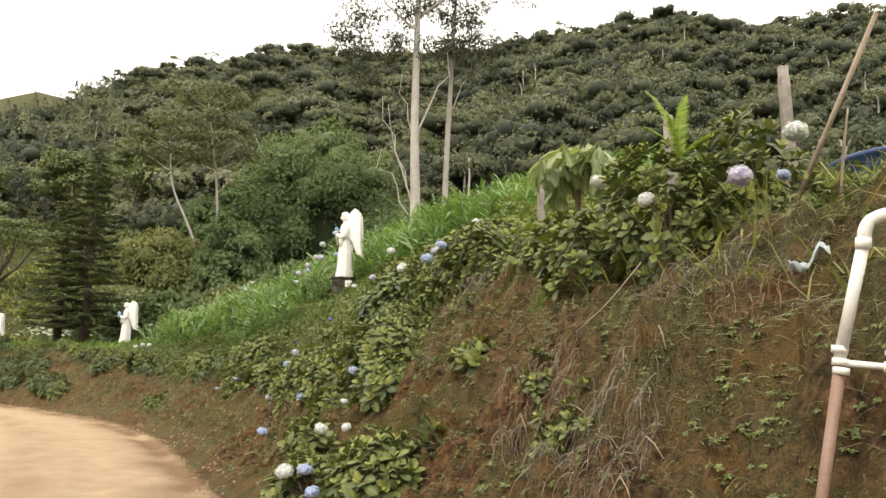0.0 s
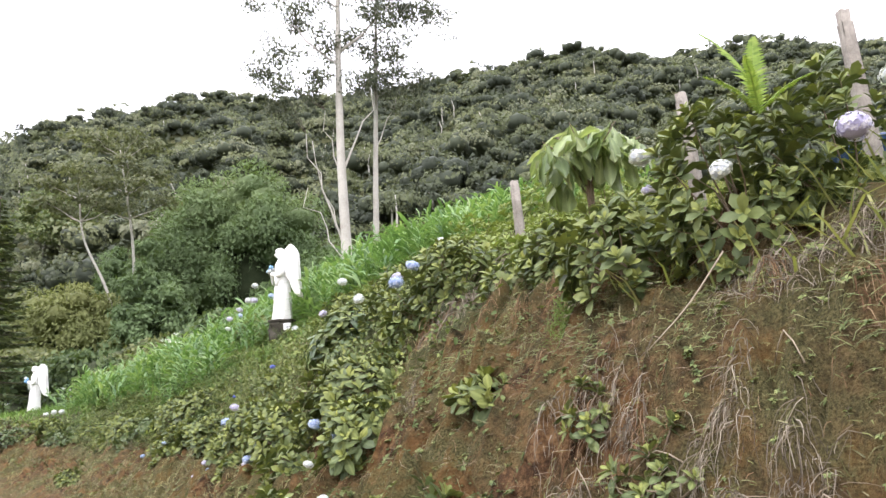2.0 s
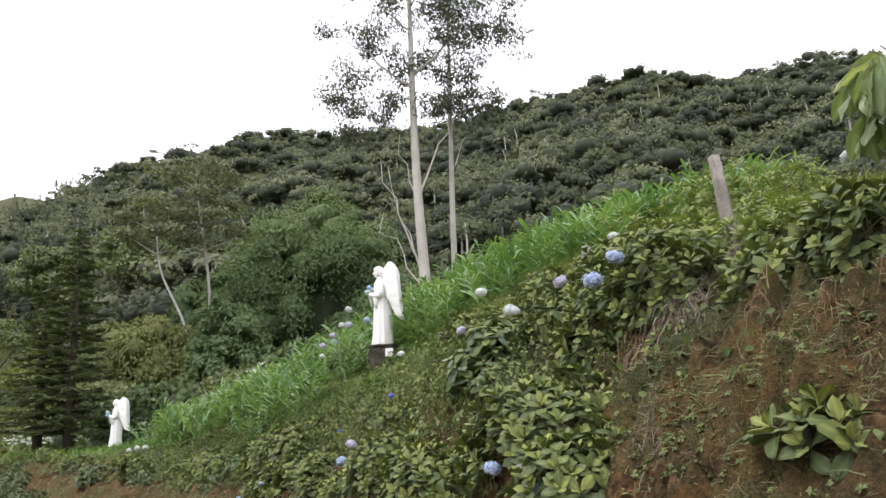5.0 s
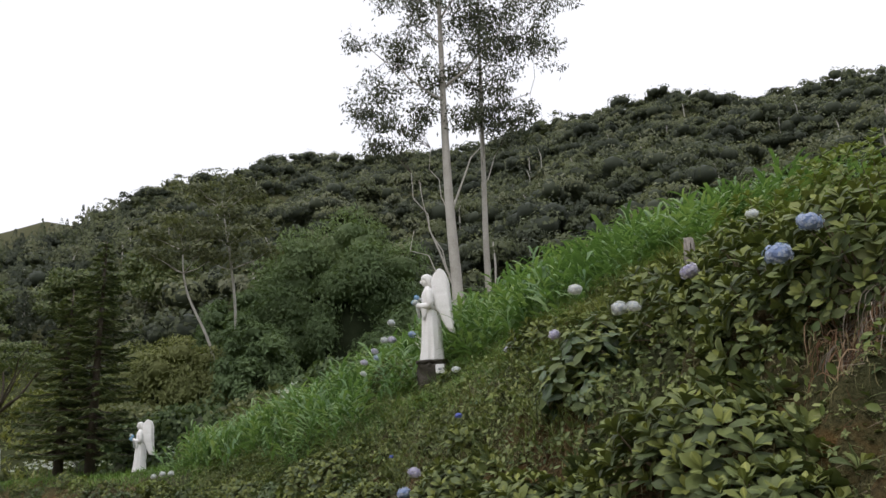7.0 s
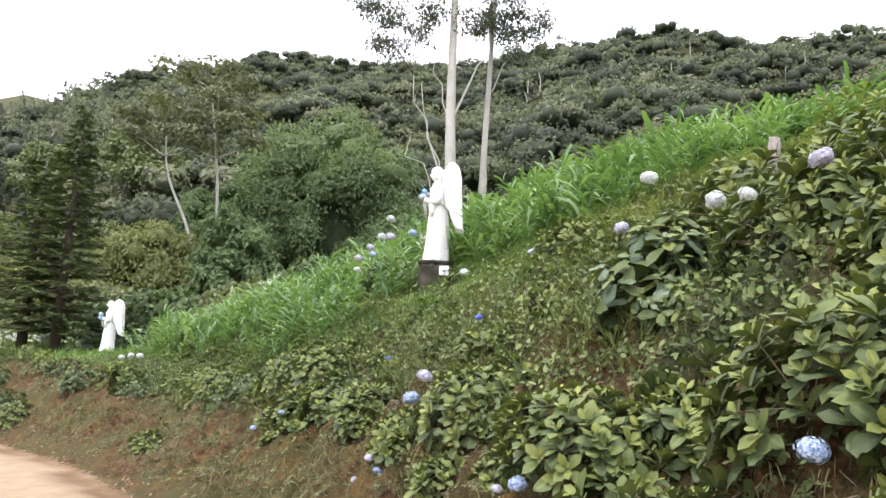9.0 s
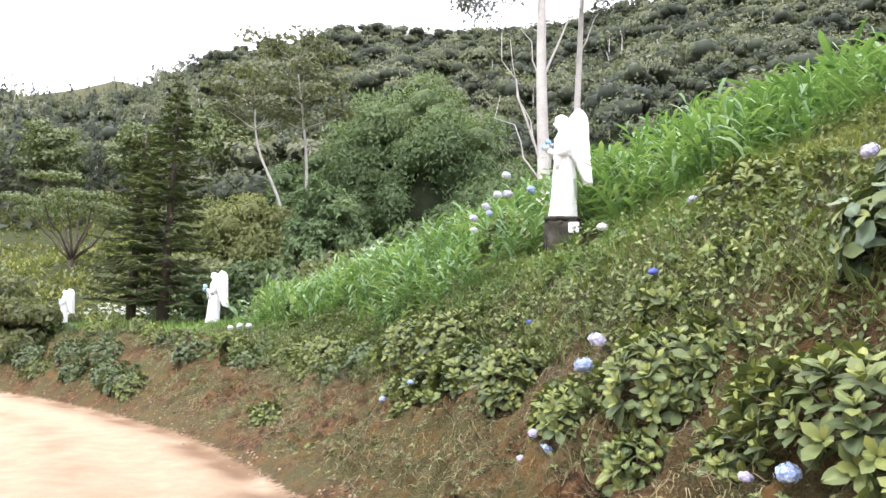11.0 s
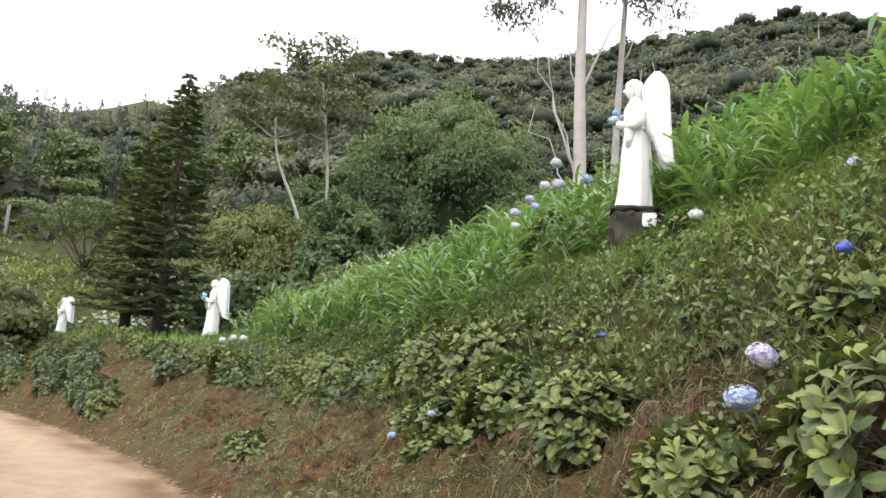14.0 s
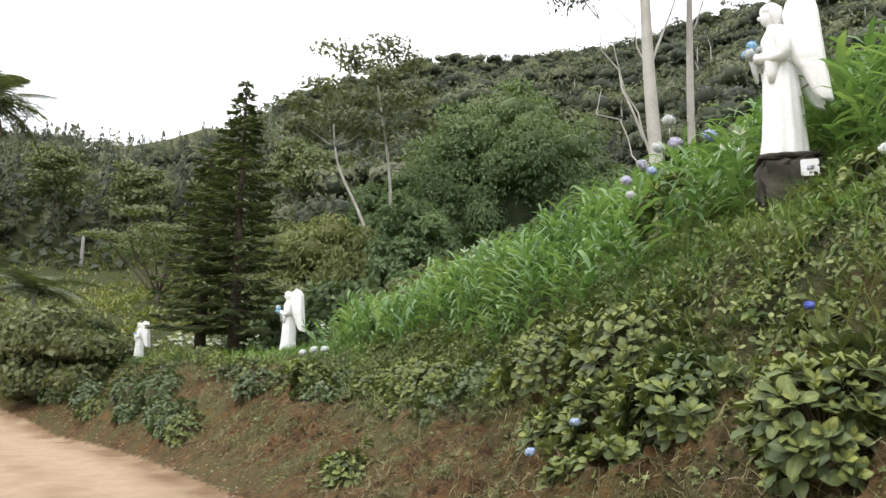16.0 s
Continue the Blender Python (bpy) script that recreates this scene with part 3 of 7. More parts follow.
def angel_mesh():
    """A robed figure that faces -x, with wings folded behind it, 1.8 m tall; z = 0 at its foot."""
    pieces = []
    folds = lambda a, u: 1 + (1 - 0.75 * u) * (0.13 * np.abs(np.sin(4 * a + 0.9 * u)) ** 0.7 - 0.09 + 0.055 * np.sin(13 * a - 3 * u)) + 0.012 * np.sin(21 * a + 5 * u)
    pieces.append(loft([(0.0, 0, 0.0, 0.235, 0.215), (0.0, 0, 0.05, 0.23, 0.21), (0.01, 0, 0.25, 0.21, 0.2), (0.01, 0, 0.5, 0.19, 0.19),
                        (0.01, 0, 0.75, 0.178, 0.185), (0.015, 0, 0.95, 0.165, 0.185), (0.015, 0, 1.03, 0.15, 0.175), (0.015, 0, 1.07, 0.158, 0.18),
                        (0.01, 0, 1.2, 0.16, 0.195), (0.0, 0, 1.33, 0.145, 0.205), (0.0, 0, 1.4, 0.11, 0.18), (-0.01, 0, 1.45, 0.075, 0.11),
                        (-0.02, 0, 1.49, 0.055, 0.06)], 40, folds))
    pieces.append(ellipsoid((-0.065, 0, 1.60), (0.08, 0.072, 0.115)))
    pieces.append(ellipsoid((-0.05, 0, 1.665), (0.095, 0.088, 0.075)))   # hair over the brow
    pieces.append(ellipsoid((-0.15, 0, 1.59), (0.02, 0.016, 0.03), 1))
    for side in (-1, 1):
        arm = smooth_line([(0.0, side * 0.19, 1.37), (0.03, side * 0.235, 1.22), (0.03, side * 0.23, 1.08), (-0.09, side * 0.17, 1.07), (-0.22, side * 0.06, 1.12)], 0.03)
        k = np.linspace(0, 1, len(arm))
        pieces.append(tube(arm, 0.066 - 0.02 * k + 0.014 * np.sin(k * 3.1), 12))
        # hanging sleeve
        pieces.append(loft([(-0.09, side * 0.165, 0.80, 0.03, 0.02), (-0.085, side * 0.168, 0.9, 0.055, 0.035), (-0.07, side * 0.17, 1.0, 0.078, 0.046), (-0.06, side * 0.17, 1.08, 0.08, 0.05)], 14))
        # wing: a thick blade with a rounded top, a straight back edge and a point at its foot, in three ranks of feathers
        verts, faces = [], []
        rows, cols = 34, 9
        for layer in (0, 1):
            for i in range(rows):
                u = i / (rows - 1)
                z = 1.80 - 1.25 * u
                inner = np.interp(z, [0.55, 0.6, 0.77, 0.92, 1.0, 1.42, 1.55, 1.69, 1.8], [0.455, 0.33, 0.25, 0.2, 0.12, 0.08, 0.06, 0.11, 0.2])
                outer = np.interp(z, [0.55, 0.89, 1.27, 1.55, 1.66, 1.74, 1.78, 1.8], [0.475, 0.44, 0.415, 0.405, 0.385, 0.345, 0.31, 0.27])
                groove = sum(math.exp(-((z - g_) / 0.012) ** 2) for g_ in (1.0, 1.31))  # the seams between the ranks of feathers
                for c in range(cols):
                    w = c / (cols - 1)
                    rim_ = 0.012 * (abs(2 * w - 1) > 0.7)  # a raised border
                    thick = (0.024 + rim_ - 0.012 * groove) * (1 - (2 * w - 1) ** 6) + 0.006
                    rib = 0.004 * np.sin(w * 25) * min(1, u * 2)
                    verts.append((inner + w * (outer - inner), side * (0.1 + 0.05 * np.sin(u * 2.4) + 0.03 * w) + (layer * 2 - 1) * (thick + rib), z))
        half = rows * cols
        for layer in (0, 1):
            for i in range(rows - 1):
                for c in range(cols - 1):
                    a = layer * half + i * cols + c
                    q = (a, a + 1, a + cols + 1, a + cols)
                    faces.append(q)
        rim = [i * cols for i in range(rows)] + [(rows - 1) * cols + c for c in range(1, cols)] + [i * cols + cols - 1 for i in range(rows - 2, -1, -1)] + list(range(cols - 2, 0, -1))
        for a, b in zip(rim, rim[1:] + rim[:1]):
            faces.append((a, b, b + half, a + half))
        pieces.append((verts, faces))
    # the mantle's pointed tail behind, the girdle and the hair that falls to the neck
    pieces.append(loft([(0.225, 0, 0.33, 0.008, 0.006), (0.2, 0, 0.5, 0.03, 0.05), (0.15, 0, 0.75, 0.06, 0.09), (0.1, 0, 1.0, 0.08, 0.12), (0.06, 0, 1.25, 0.08, 0.14)], 12))
    pieces.append(loft([(0.015, 0, 1.015, 0.15, 0.178), (0.015, 0, 1.03, 0.172, 0.198), (0.015, 0, 1.05, 0.172, 0.198), (0.015, 0, 1.065, 0.15, 0.178)], 32))
    pieces.append(loft([(0.045, 0, 1.46, 0.03, 0.06), (0.035, 0, 1.51, 0.05, 0.085), (0.01, 0, 1.6, 0.085, 0.098), (-0.015, 0, 1.69, 0.095, 0.092), (-0.03, 0, 1.735, 0.055, 0.055)], 20, lambda a, u: 1 + 0.05 * np.sin(9 * a + 6 * u)))
    v, f = join(pieces)
    return mesh_of("angel_statue", v, f, STONE_WHITE, True)


ANGEL = angel_mesh()
STATUES = [(-5.65, 19.17, 3.855, 4, 1.02), (-17.85, 29.1, 2.33, 18, 0.96), (-31.6, 38.5, 2.42, 22, 0.96)]
for x, y, z, turn, size in STATUES:
    ob = new("angel_statue", ANGEL)
    ob.matrix_world = pose(x, y, z, 0, 0, turn) @ Matrix.Scale(size, 4)
    tagged(ob, "white painted angel statue with folded wings on a pedestal", "statue", group="angel statues along the bank")


# ---- trees that stand alone ----
def eucalyptus(name, points, radii, limbs, label, seed, crown):
    rng = np.random.RandomState(seed)
    tree = tagged(new(name), label, "tree", group="eucalyptus trees")
    trunk = smooth_line(points, 0.8)
    k = np.linspace(0, 1, len(trunk))
    v, f = tube(trunk, np.interp(k, np.linspace(0, 1, len(radii)), radii), 14)
    part("trunk", mesh_of("trunk", v, f, BARK_PALE, True), tree)
    tips = []
    for at, way, length, thick in limbs:
        base = trunk[int(at * (len(trunk) - 1))]
        w = np.array(way, float) / np.linalg.norm(way)
        pts = [base + w * length * u + np.array([0, 0, 0.25 * length * u * u]) + rng.normal(scale=0.05 * length * u, size=3) for u in np.linspace(0, 1, 7)]
        v, f = tube(pts, np.linspace(thick, thick * 0.3, 7), 7)
        part("limb", mesh_of("limb", v, f, BARK_PALE, True), tree)
        tips += [pts[-1], pts[-2], pts[-3]]
    ps, ws = [], []
    twigs = []
    for c, r, n in crown:
        c = np.array(c)
        for _ in range(n):
            q = c + rng.normal(size=3) * r * (1, 1, 0.75) * 0.55
            near = min([*tips, *trunk[int(len(trunk) * .6):]], key=lambda t: np.linalg.norm(t - q))
            mid = (near + q) / 2 + (0, 0, 0.3)
            if rng.rand() < 0.25:
                twigs.append(tube([near, mid, q], [0.016, 0.011, 0.006], 4, False))
            m = rng.randint(24, 42)
            ps.append(q + rng.normal(size=(m, 3)) * (0.3, 0.3, 0.2))
            ws.append(rng.normal(size=(m, 3)))
    ps, ws = np.vstack(ps), np.vstack(ws)
    fwd = rng.normal(scale=0.6, size=ps.shape) + (0, 0, -0.7)
    blade = [(0, 0, 0), (0.16, 0.45, 0.03), (0, 1, -0.05), (-0.16, 0.45, 0.03)]
    v, f = strew(blade, [(0, 1, 2, 3)], ps, frames(fwd, ws), rng.uniform(0.2, 0.36, len(ps)))
    part("crown", bulk_mesh("crown", v, f, LEAF_EUC), tree)
    v, f = join(twigs)
    tagged(part("twigwork", mesh_of("twigwork", v, f, BARK_DARK), tree), kind="stuff")
    return tree


gz = height(-8.9, 44.9)[0]
eucalyptus("eucalyptus_tree", [(-8.6, 44.9, gz - 0.3), (-8.9, 44.9, 11.5), (-9.05, 44.9, 16.4), (-9.06, 44.9, 22), (-9.0, 44.9, 26), (-8.9, 44.9, 31), (-8.6, 44.9, 36)],
           [0.42, 0.34, 0.27, 0.2, 0.13, 0.06],
           [(0.30, (-0.9, 0.2, 2.0), 6.5, 0.075), (0.27, (-0.75, -0.3, 2.4), 5.5, 0.06), (0.25, (-1.1, 0.3, 1.6), 5.0, 0.05), (0.36, (-0.5, 0.1, 2.2), 5.0, 0.055), (0.42, (0.8, 0.3, 2.0), 5, 0.08), (0.62, (-1.2, 0, 0.9), 5, 0.1), (0.66, (1.3, 0.2, 0.9), 5, 0.1),
            (0.74, (-1, 0.4, 1.1), 4.5, 0.08), (0.8, (1, -0.3, 1), 4, 0.07)],
           "tall eucalyptus with a pale smooth trunk and airy crown", 3,
           [((-8.2, 45, 21.6), 0.9, 14), ((-10.2, 44.6, 22.2), 0.9, 14), ((-9.6, 44.6, 24.4), 1.1, 18), ((-12.0, 44.5, 19.9), 0.7, 9), ((-10.7, 44.6, 20.8), 0.7, 9), ((-13.4, 44.6, 20.6), 0.6, 8), ((-12.6, 44.5, 21.4), 1.1, 22), ((-14.0, 44.6, 22.6), 0.8, 12), ((-12.5, 44.5, 23.4), 1.2, 24), ((-11.5, 45, 26.5), 1.5, 34), ((-10.2, 44.5, 29.5), 1.8, 36), ((-7.5, 45, 29), 1.8, 40), ((-6.5, 44.6, 26), 1.4, 26), ((-9, 45, 33), 2.4, 70), ((-14.2, 44.5, 27.2), 0.5, 7), ((-12.3, 44.4, 30.5), 1.0, 14), ((-6, 45, 32), 1.6, 30)])
gz = height(-7.2, 47.2)[0]
eucalyptus("eucalyptus_tree", [(-7.5, 47.2, gz - 0.3), (-7.4, 47.2, 13), (-7.2, 47.2, 19), (-6.9, 47.2, 26.7), (-6.6, 47.2, 34)],
           [0.24, 0.2, 0.15, 0.1, 0.05],
           [(0.5, (0.8, 0.2, 1.6), 4, 0.05), (0.62, (1.4, 0, 0.9), 4, 0.06), (0.7, (-1, 0.3, 1), 3.5, 0.05), (0.75, (1.2, -0.4, 0.7), 5, 0.05)],
           "slender pale eucalyptus with a thin trunk and loose crown", 4,
           [((-7.3, 46.6, 22.4), 1.1, 20), ((-4.8, 47, 22.0), 1.0, 18), ((-8.2, 46.8, 25.4), 1.1, 18), ((-5.9, 47, 20.9), 0.8, 10), ((-5.9, 47, 22.6), 1.2, 26), ((-6.6, 47, 24.5), 1.5, 36), ((-5.4, 47, 27), 1.7, 42), ((-6.4, 47, 29.5), 2.0, 50), ((-3.2, 47, 27.2), 1.3, 26), ((-2.6, 47, 30), 1.5, 26), ((-4.4, 47, 32), 2.0, 40)])


def conifer(x, y, top, spread, seed, label):
    """A tall dark conifer in tiers of drooping sprays."""
    rng = np.random.RandomState(seed)
    z = height(x, y)[0] - 0.1
    tree = tagged(new("conifer_tree"), label, "tree", group="conifers beside the road")
    tall = top - z
    v, f = tube([(x, y, z), (x, y, z + tall * 0.5), (x + 0.05, y, top)], [0.2, 0.12, 0.015], 10)
    part("trunk", mesh_of("trunk", v, f, BARK_DARK, True), tree)
    bars, ps, fw, up, sz = [], [], [], [], []
    h = z + 1.25
    while h < top - 0.2:
        u = (h - z) / tall
        reach = spread * (1 - u) ** 0.7 * (0.8 + 0.2 * min(1, u * 7)) + 0.08
        n = rng.randint(6, 8) if reach > 0.5 else 4
        a0 = rng.uniform(0, 6.28)
        for k in range(n):
            a = a0 + 2 * np.pi * k / n + rng.uniform(-0.25, 0.25)
            ln = reach * rng.uniform(0.7, 1.2)
            w = np.array([np.cos(a), np.sin(a), 0])
            side = np.array([-w[1], w[0], 0])
            sag = lambda q: -0.42 * ln * q + 0.34 * ln * q * q
            c = np.array([x, y, h + rng.uniform(-0.08, 0.08)])
            bars.append(tube([c + w * ln * q + (0, 0, sag(q)) for q in (0, 0.35, 0.7, 1)], [0.028, 0.02, 0.013, 0.006], 4, False))
            m = int(14 + 80 * ln)
            q = 0.22 + 0.8 * rng.uniform(0, 1, m) ** 0.75
            off = rng.uniform(-1, 1, m) * 0.36 * (1.05 - q * 0.6) * min(1, ln)
            ps.append(c + w * (ln * q)[:, None] + side * off[:, None] + np.c_[q * 0, q * 0, sag(q) - 0.25 * np.abs(off) - 0.03 * rng.rand(m)])
            fw.append(w * 0.8 + side * np.sign(off)[:, None] * rng.uniform(0.3, 1.0, (m, 1)) + np.c_[q * 0, q * 0, rng.uniform(-0.55, 0.15, m)])
            up.append(np.tile([0, 0, 1.0], (m, 1)) + rng.normal(scale=0.25, size=(m, 3)))
            sz.append(rng.uniform(0.12, 0.26, m) * (0.75 + 0.25 * min(1, ln)))
        h += rng.uniform(0.33, 0.47) * (0.7 + 0.35 * (1 - u))
    v, f = join(bars)
    tagged(part("branchwork", mesh_of("branchwork", v, f, BARK_DARK), tree), kind="stuff")
    spray = [(0, -0.2, 0), (0.2, 0.1, -0.03), (0.13, 0.55, 0.0), (0, 1, 0.02), (-0.13, 0.55, 0.0), (-0.2, 0.1, -0.03)]
    ps, fw, up = np.vstack(ps), np.vstack(fw), np.vstack(up)
    v, f = strew(spray, [(0, 1, 2, 3), (0, 3, 4, 5)], ps, frames(fw, up), np.hstack(sz))
    part("needles", bulk_mesh("needles", v, f, LEAF_CONIFER), tree)


conifer(-20.5, 30.25, 11.15, 1.95, 21, "tall dark green conifer with tiered drooping branches")
conifer(-22.25, 30.9, 9.5, 1.75, 22, "dark green conifer, slightly shorter, beside its taller neighbour")


# ---- leaves, flowers and grass of the bank ----
HYD_GREENS = [(0.0, (0.05, 0.07, 0.03)), (0.3, (0.1, 0.13, 0.05)), (0.6, (0.172, 0.2, 0.06)), (1.0, (0.255, 0.275, 0.07))]
LEAF_HYD = leaf_material("hydrangea_leaf_joined", HYD_GREENS, 0.5, 0.2, 0.1, by="tint", stray=0.42)
LEAF_HYD_ONE = leaf_material("hydrangea_leaf", HYD_GREENS, 0.5, 0.2, 0.1, by="object_tint", stray=0.42)
LEAF_LIGHT = leaf_material("light_shrub_leaf", E_GREEN((0.11, 0.15, 0.045), (0.19, 0.235, 0.07), (0.3, 0.33, 0.11)), 0.5, 0.3, 0.25, by="tint")
LEAF_DARK = leaf_material("dark_leaf", E_GREEN((0.05, 0.08, 0.03), (0.085, 0.12, 0.045), (0.16, 0.19, 0.07)), 0.45, 0.4, 0.15, by="tint")
LEAF_DARK_ONE = leaf_material("large_dark_leaf", E_GREEN((0.045, 0.075, 0.035), (0.08, 0.12, 0.05), (0.13, 0.17, 0.07)), 0.4, 0.5, 0.12, by="object_tint")
LEAF_PALE = leaf_material("pale_drooping_leaf", E_GREEN((0.15, 0.205, 0.1), (0.23, 0.295, 0.14), (0.33, 0.385, 0.21)), 0.4, 0.5, 0.3, by="object")
LEAF_VINE = leaf_material("creeper_leaf", E_GREEN((0.054, 0.075, 0.031), (0.13, 0.163, 0.064), (0.27, 0.3, 0.12)), 0.55, 0.15, 0.14, patch=0.9)
GRASS_TALL = leaf_material("tall_grass_blade", E_GREEN((0.071, 0.14, 0.055), (0.144, 0.245, 0.095), (0.29, 0.385, 0.178)), 0.5, 0.3, 0.35, patch=0.7)
GRASS_YELLOW = leaf_material("yellowing_grass_blade", E_GREEN((0.11, 0.14, 0.05), (0.21, 0.235, 0.09), (0.36, 0.34, 0.16)), 0.6, 0.25, 0.3, patch=0.7)
GRASS_SLOPE = leaf_material("olive_grass_blade", E_GREEN((0.095, 0.13, 0.052), (0.18, 0.215, 0.092), (0.32, 0.34, 0.17)), 0.55, 0.25, 0.3, patch=0.9)
GRASS_DRY = leaf_material("dry_grass_blade", E_GREEN((0.11, 0.075, 0.05), (0.22, 0.17, 0.12), (0.42, 0.37, 0.29)), 0.7, 0.2, 0.15, patch=1.2)
MOSS = leaf_material("bank_moss_green", E_GREEN((0.035, 0.04, 0.015), (0.12, 0.13, 0.045), (0.27, 0.26, 0.11)), 0.7, 0.2, 0.15, patch=0.8)
WEED = leaf_material("bank_weed", E_GREEN((0.045, 0.045, 0.02), (0.14, 0.14, 0.06), (0.27, 0.24, 0.14)), 0.6, 0.25, 0.15, patch=1.4)
LAWN = leaf_material("lawn_blade", E_GREEN((0.08, 0.15, 0.035), (0.13, 0.225, 0.05), (0.2, 0.285, 0.08)), 0.6, 0.25, 0.25, patch=0.6)
FERN_GREEN = leaf_material("fern_frond", E_GREEN((0.12, 0.2, 0.03), (0.2, 0.3, 0.05), (0.28, 0.36, 0.08)), 0.5, 0.3, 0.35)
LEAF_MIXED = leaf_material("mixed_bank_leaf", E_GREEN((0.05, 0.08, 0.028), (0.11, 0.15, 0.044), (0.2, 0.235, 0.068)), 0.5, 0.18, 0.16)
STEM = plain("woody_stem", (0.10, 0.075, 0.05), (0.22, 0.17, 0.12), 14, 0.85, 0.4, 0.005)


def petal_material(name, stops):
    return leaf_material(name, stops, 0.65, 0.2, 0.2)


PETAL_BLUE = petal_material("blue_petal", E_GREEN((0.27, 0.36, 0.62), (0.42, 0.5, 0.73), (0.62, 0.68, 0.82)))
PETAL_LILAC = petal_material("lilac_petal", E_GREEN((0.42, 0.4, 0.62), (0.56, 0.54, 0.72), (0.72, 0.7, 0.78)))
PETAL_WHITE = petal_material("white_petal", E_GREEN((0.5, 0.54, 0.62), (0.66, 0.69, 0.74), (0.8, 0.8, 0.78)))
PETAL_SKY = petal_material("sky_blue_petal", E_GREEN((0.08, 0.25, 0.55), (0.14, 0.36, 0.68), (0.4, 0.58, 0.8)))
PETAL_DEEP = petal_material("deep_blue_petal", E_GREEN((0.05, 0.07, 0.38), (0.09, 0.12, 0.5), (0.16, 0.2, 0.6)))

def leaf_shape(fine):
    """A broad, toothed leaf, widest past its middle, cupped along its rib; it points along +y and is 1 long. Verts and triangles."""
    at = np.array([0, 0.16, 0.34, 0.52, 0.7, 0.86, 1.0]) if fine else np.array([0, 0.2, 0.48, 0.76, 1.0])
    half = np.interp(at, [0, 0.16, 0.34, 0.52, 0.7, 0.86, 1.0], [0.02, 0.1, 0.19, 0.265, 0.28, 0.19, 0.0])
    rows = (-1, -0.45, 0, 0.45, 1) if fine else (-1, 0, 1)
    verts, tris = [], []
    for i, (u, h) in enumerate(zip(at, half)):
        for k in rows:
            tooth = 1 + (0.07 if i % 2 else -0.05) * (abs(k) == 1)
            pucker = 0.018 * (1 if i % 2 else -1) * (abs(k) == 0.45)
            verts.append((k * h * tooth, u - 0.03 * (abs(k) == 1) * (i % 2), 0.5 * abs(k) * h * (1 - 0.7 * u) + pucker))
    n = len(rows)
    for i in range(len(at) - 1):
        for k in range(n - 1):
            a = i * n + k
            tris.append((a, a + 1, a + n + 1))
            if i < len(at) - 2:
                tris.append((a, a + n + 1, a + n))
    return np.array(verts), tris


LEAF, LEAF_T = leaf_shape(False)
LEAF = LEAF - np.c_[LEAF[:, 1] * 0, LEAF[:, 1] * 0, 0.22 * LEAF[:, 1] ** 2]  # the tip bends down


def leaf_variant(seed, mat, tint=0.0, narrow=1.0, curl=(0.1, 0.38)):
    """One leaf as a mesh of its own, a little different for each seed."""
    rng = np.random.RandomState(seed)
    v, t = leaf_shape(True)
    v = v * (rng.uniform(0.9, 1.12) * narrow, 1, rng.uniform(0.5, 1.5))
    v[:, 2] -= rng.uniform(*curl) * v[:, 1] ** 2
    v[:, 0] += rng.uniform(-0.1, 0.1) * v[:, 1] ** 2
    edge = np.abs(v[:, 0]) > 0.12
    v[:, 2] += edge * (0.05 * np.sin(v[:, 1] * 11 + rng.uniform(0, 6) + (v[:, 0] > 0) * 1.7) - 0.06 * (np.abs(v[:, 0]) > 0.2))
    v += rng.normal(scale=0.012, size=v.shape)
    me = bulk_mesh("leaf", v, t, mat, True)
    me.attributes.new("tint", "FLOAT", "POINT").data.foreach_set("value", np.full(len(v), tint, np.float32))
    me.attributes.new("rib", "FLOAT", "POINT").data.foreach_set("value", np.where(np.arange(len(v)) % 5 == 2, 1.0, 0.0).astype(np.float32))
    return me


def leaf_set(seed, mat, narrow=1.0):
    """Leaves from the youngest of a rosette to the oldest, two of each age."""
    return [[leaf_variant(seed + 10 * k + j, mat, 0.5 * (1 - k / 3) ** 1.3, narrow, (0.02 + 0.06 * k, 0.15 + 0.12 * k)) for j in range(2)] for k in range(4)]


LEAVES_ONE = leaf_set(0, LEAF_HYD_ONE)
LEAVES_DARK = leaf_set(50, LEAF_DARK_ONE)
LEAVES_PALE = [leaf_variant(100 + k, LEAF_PALE, 0, 0.78, (0.1, 0.4)) for k in range(5)]


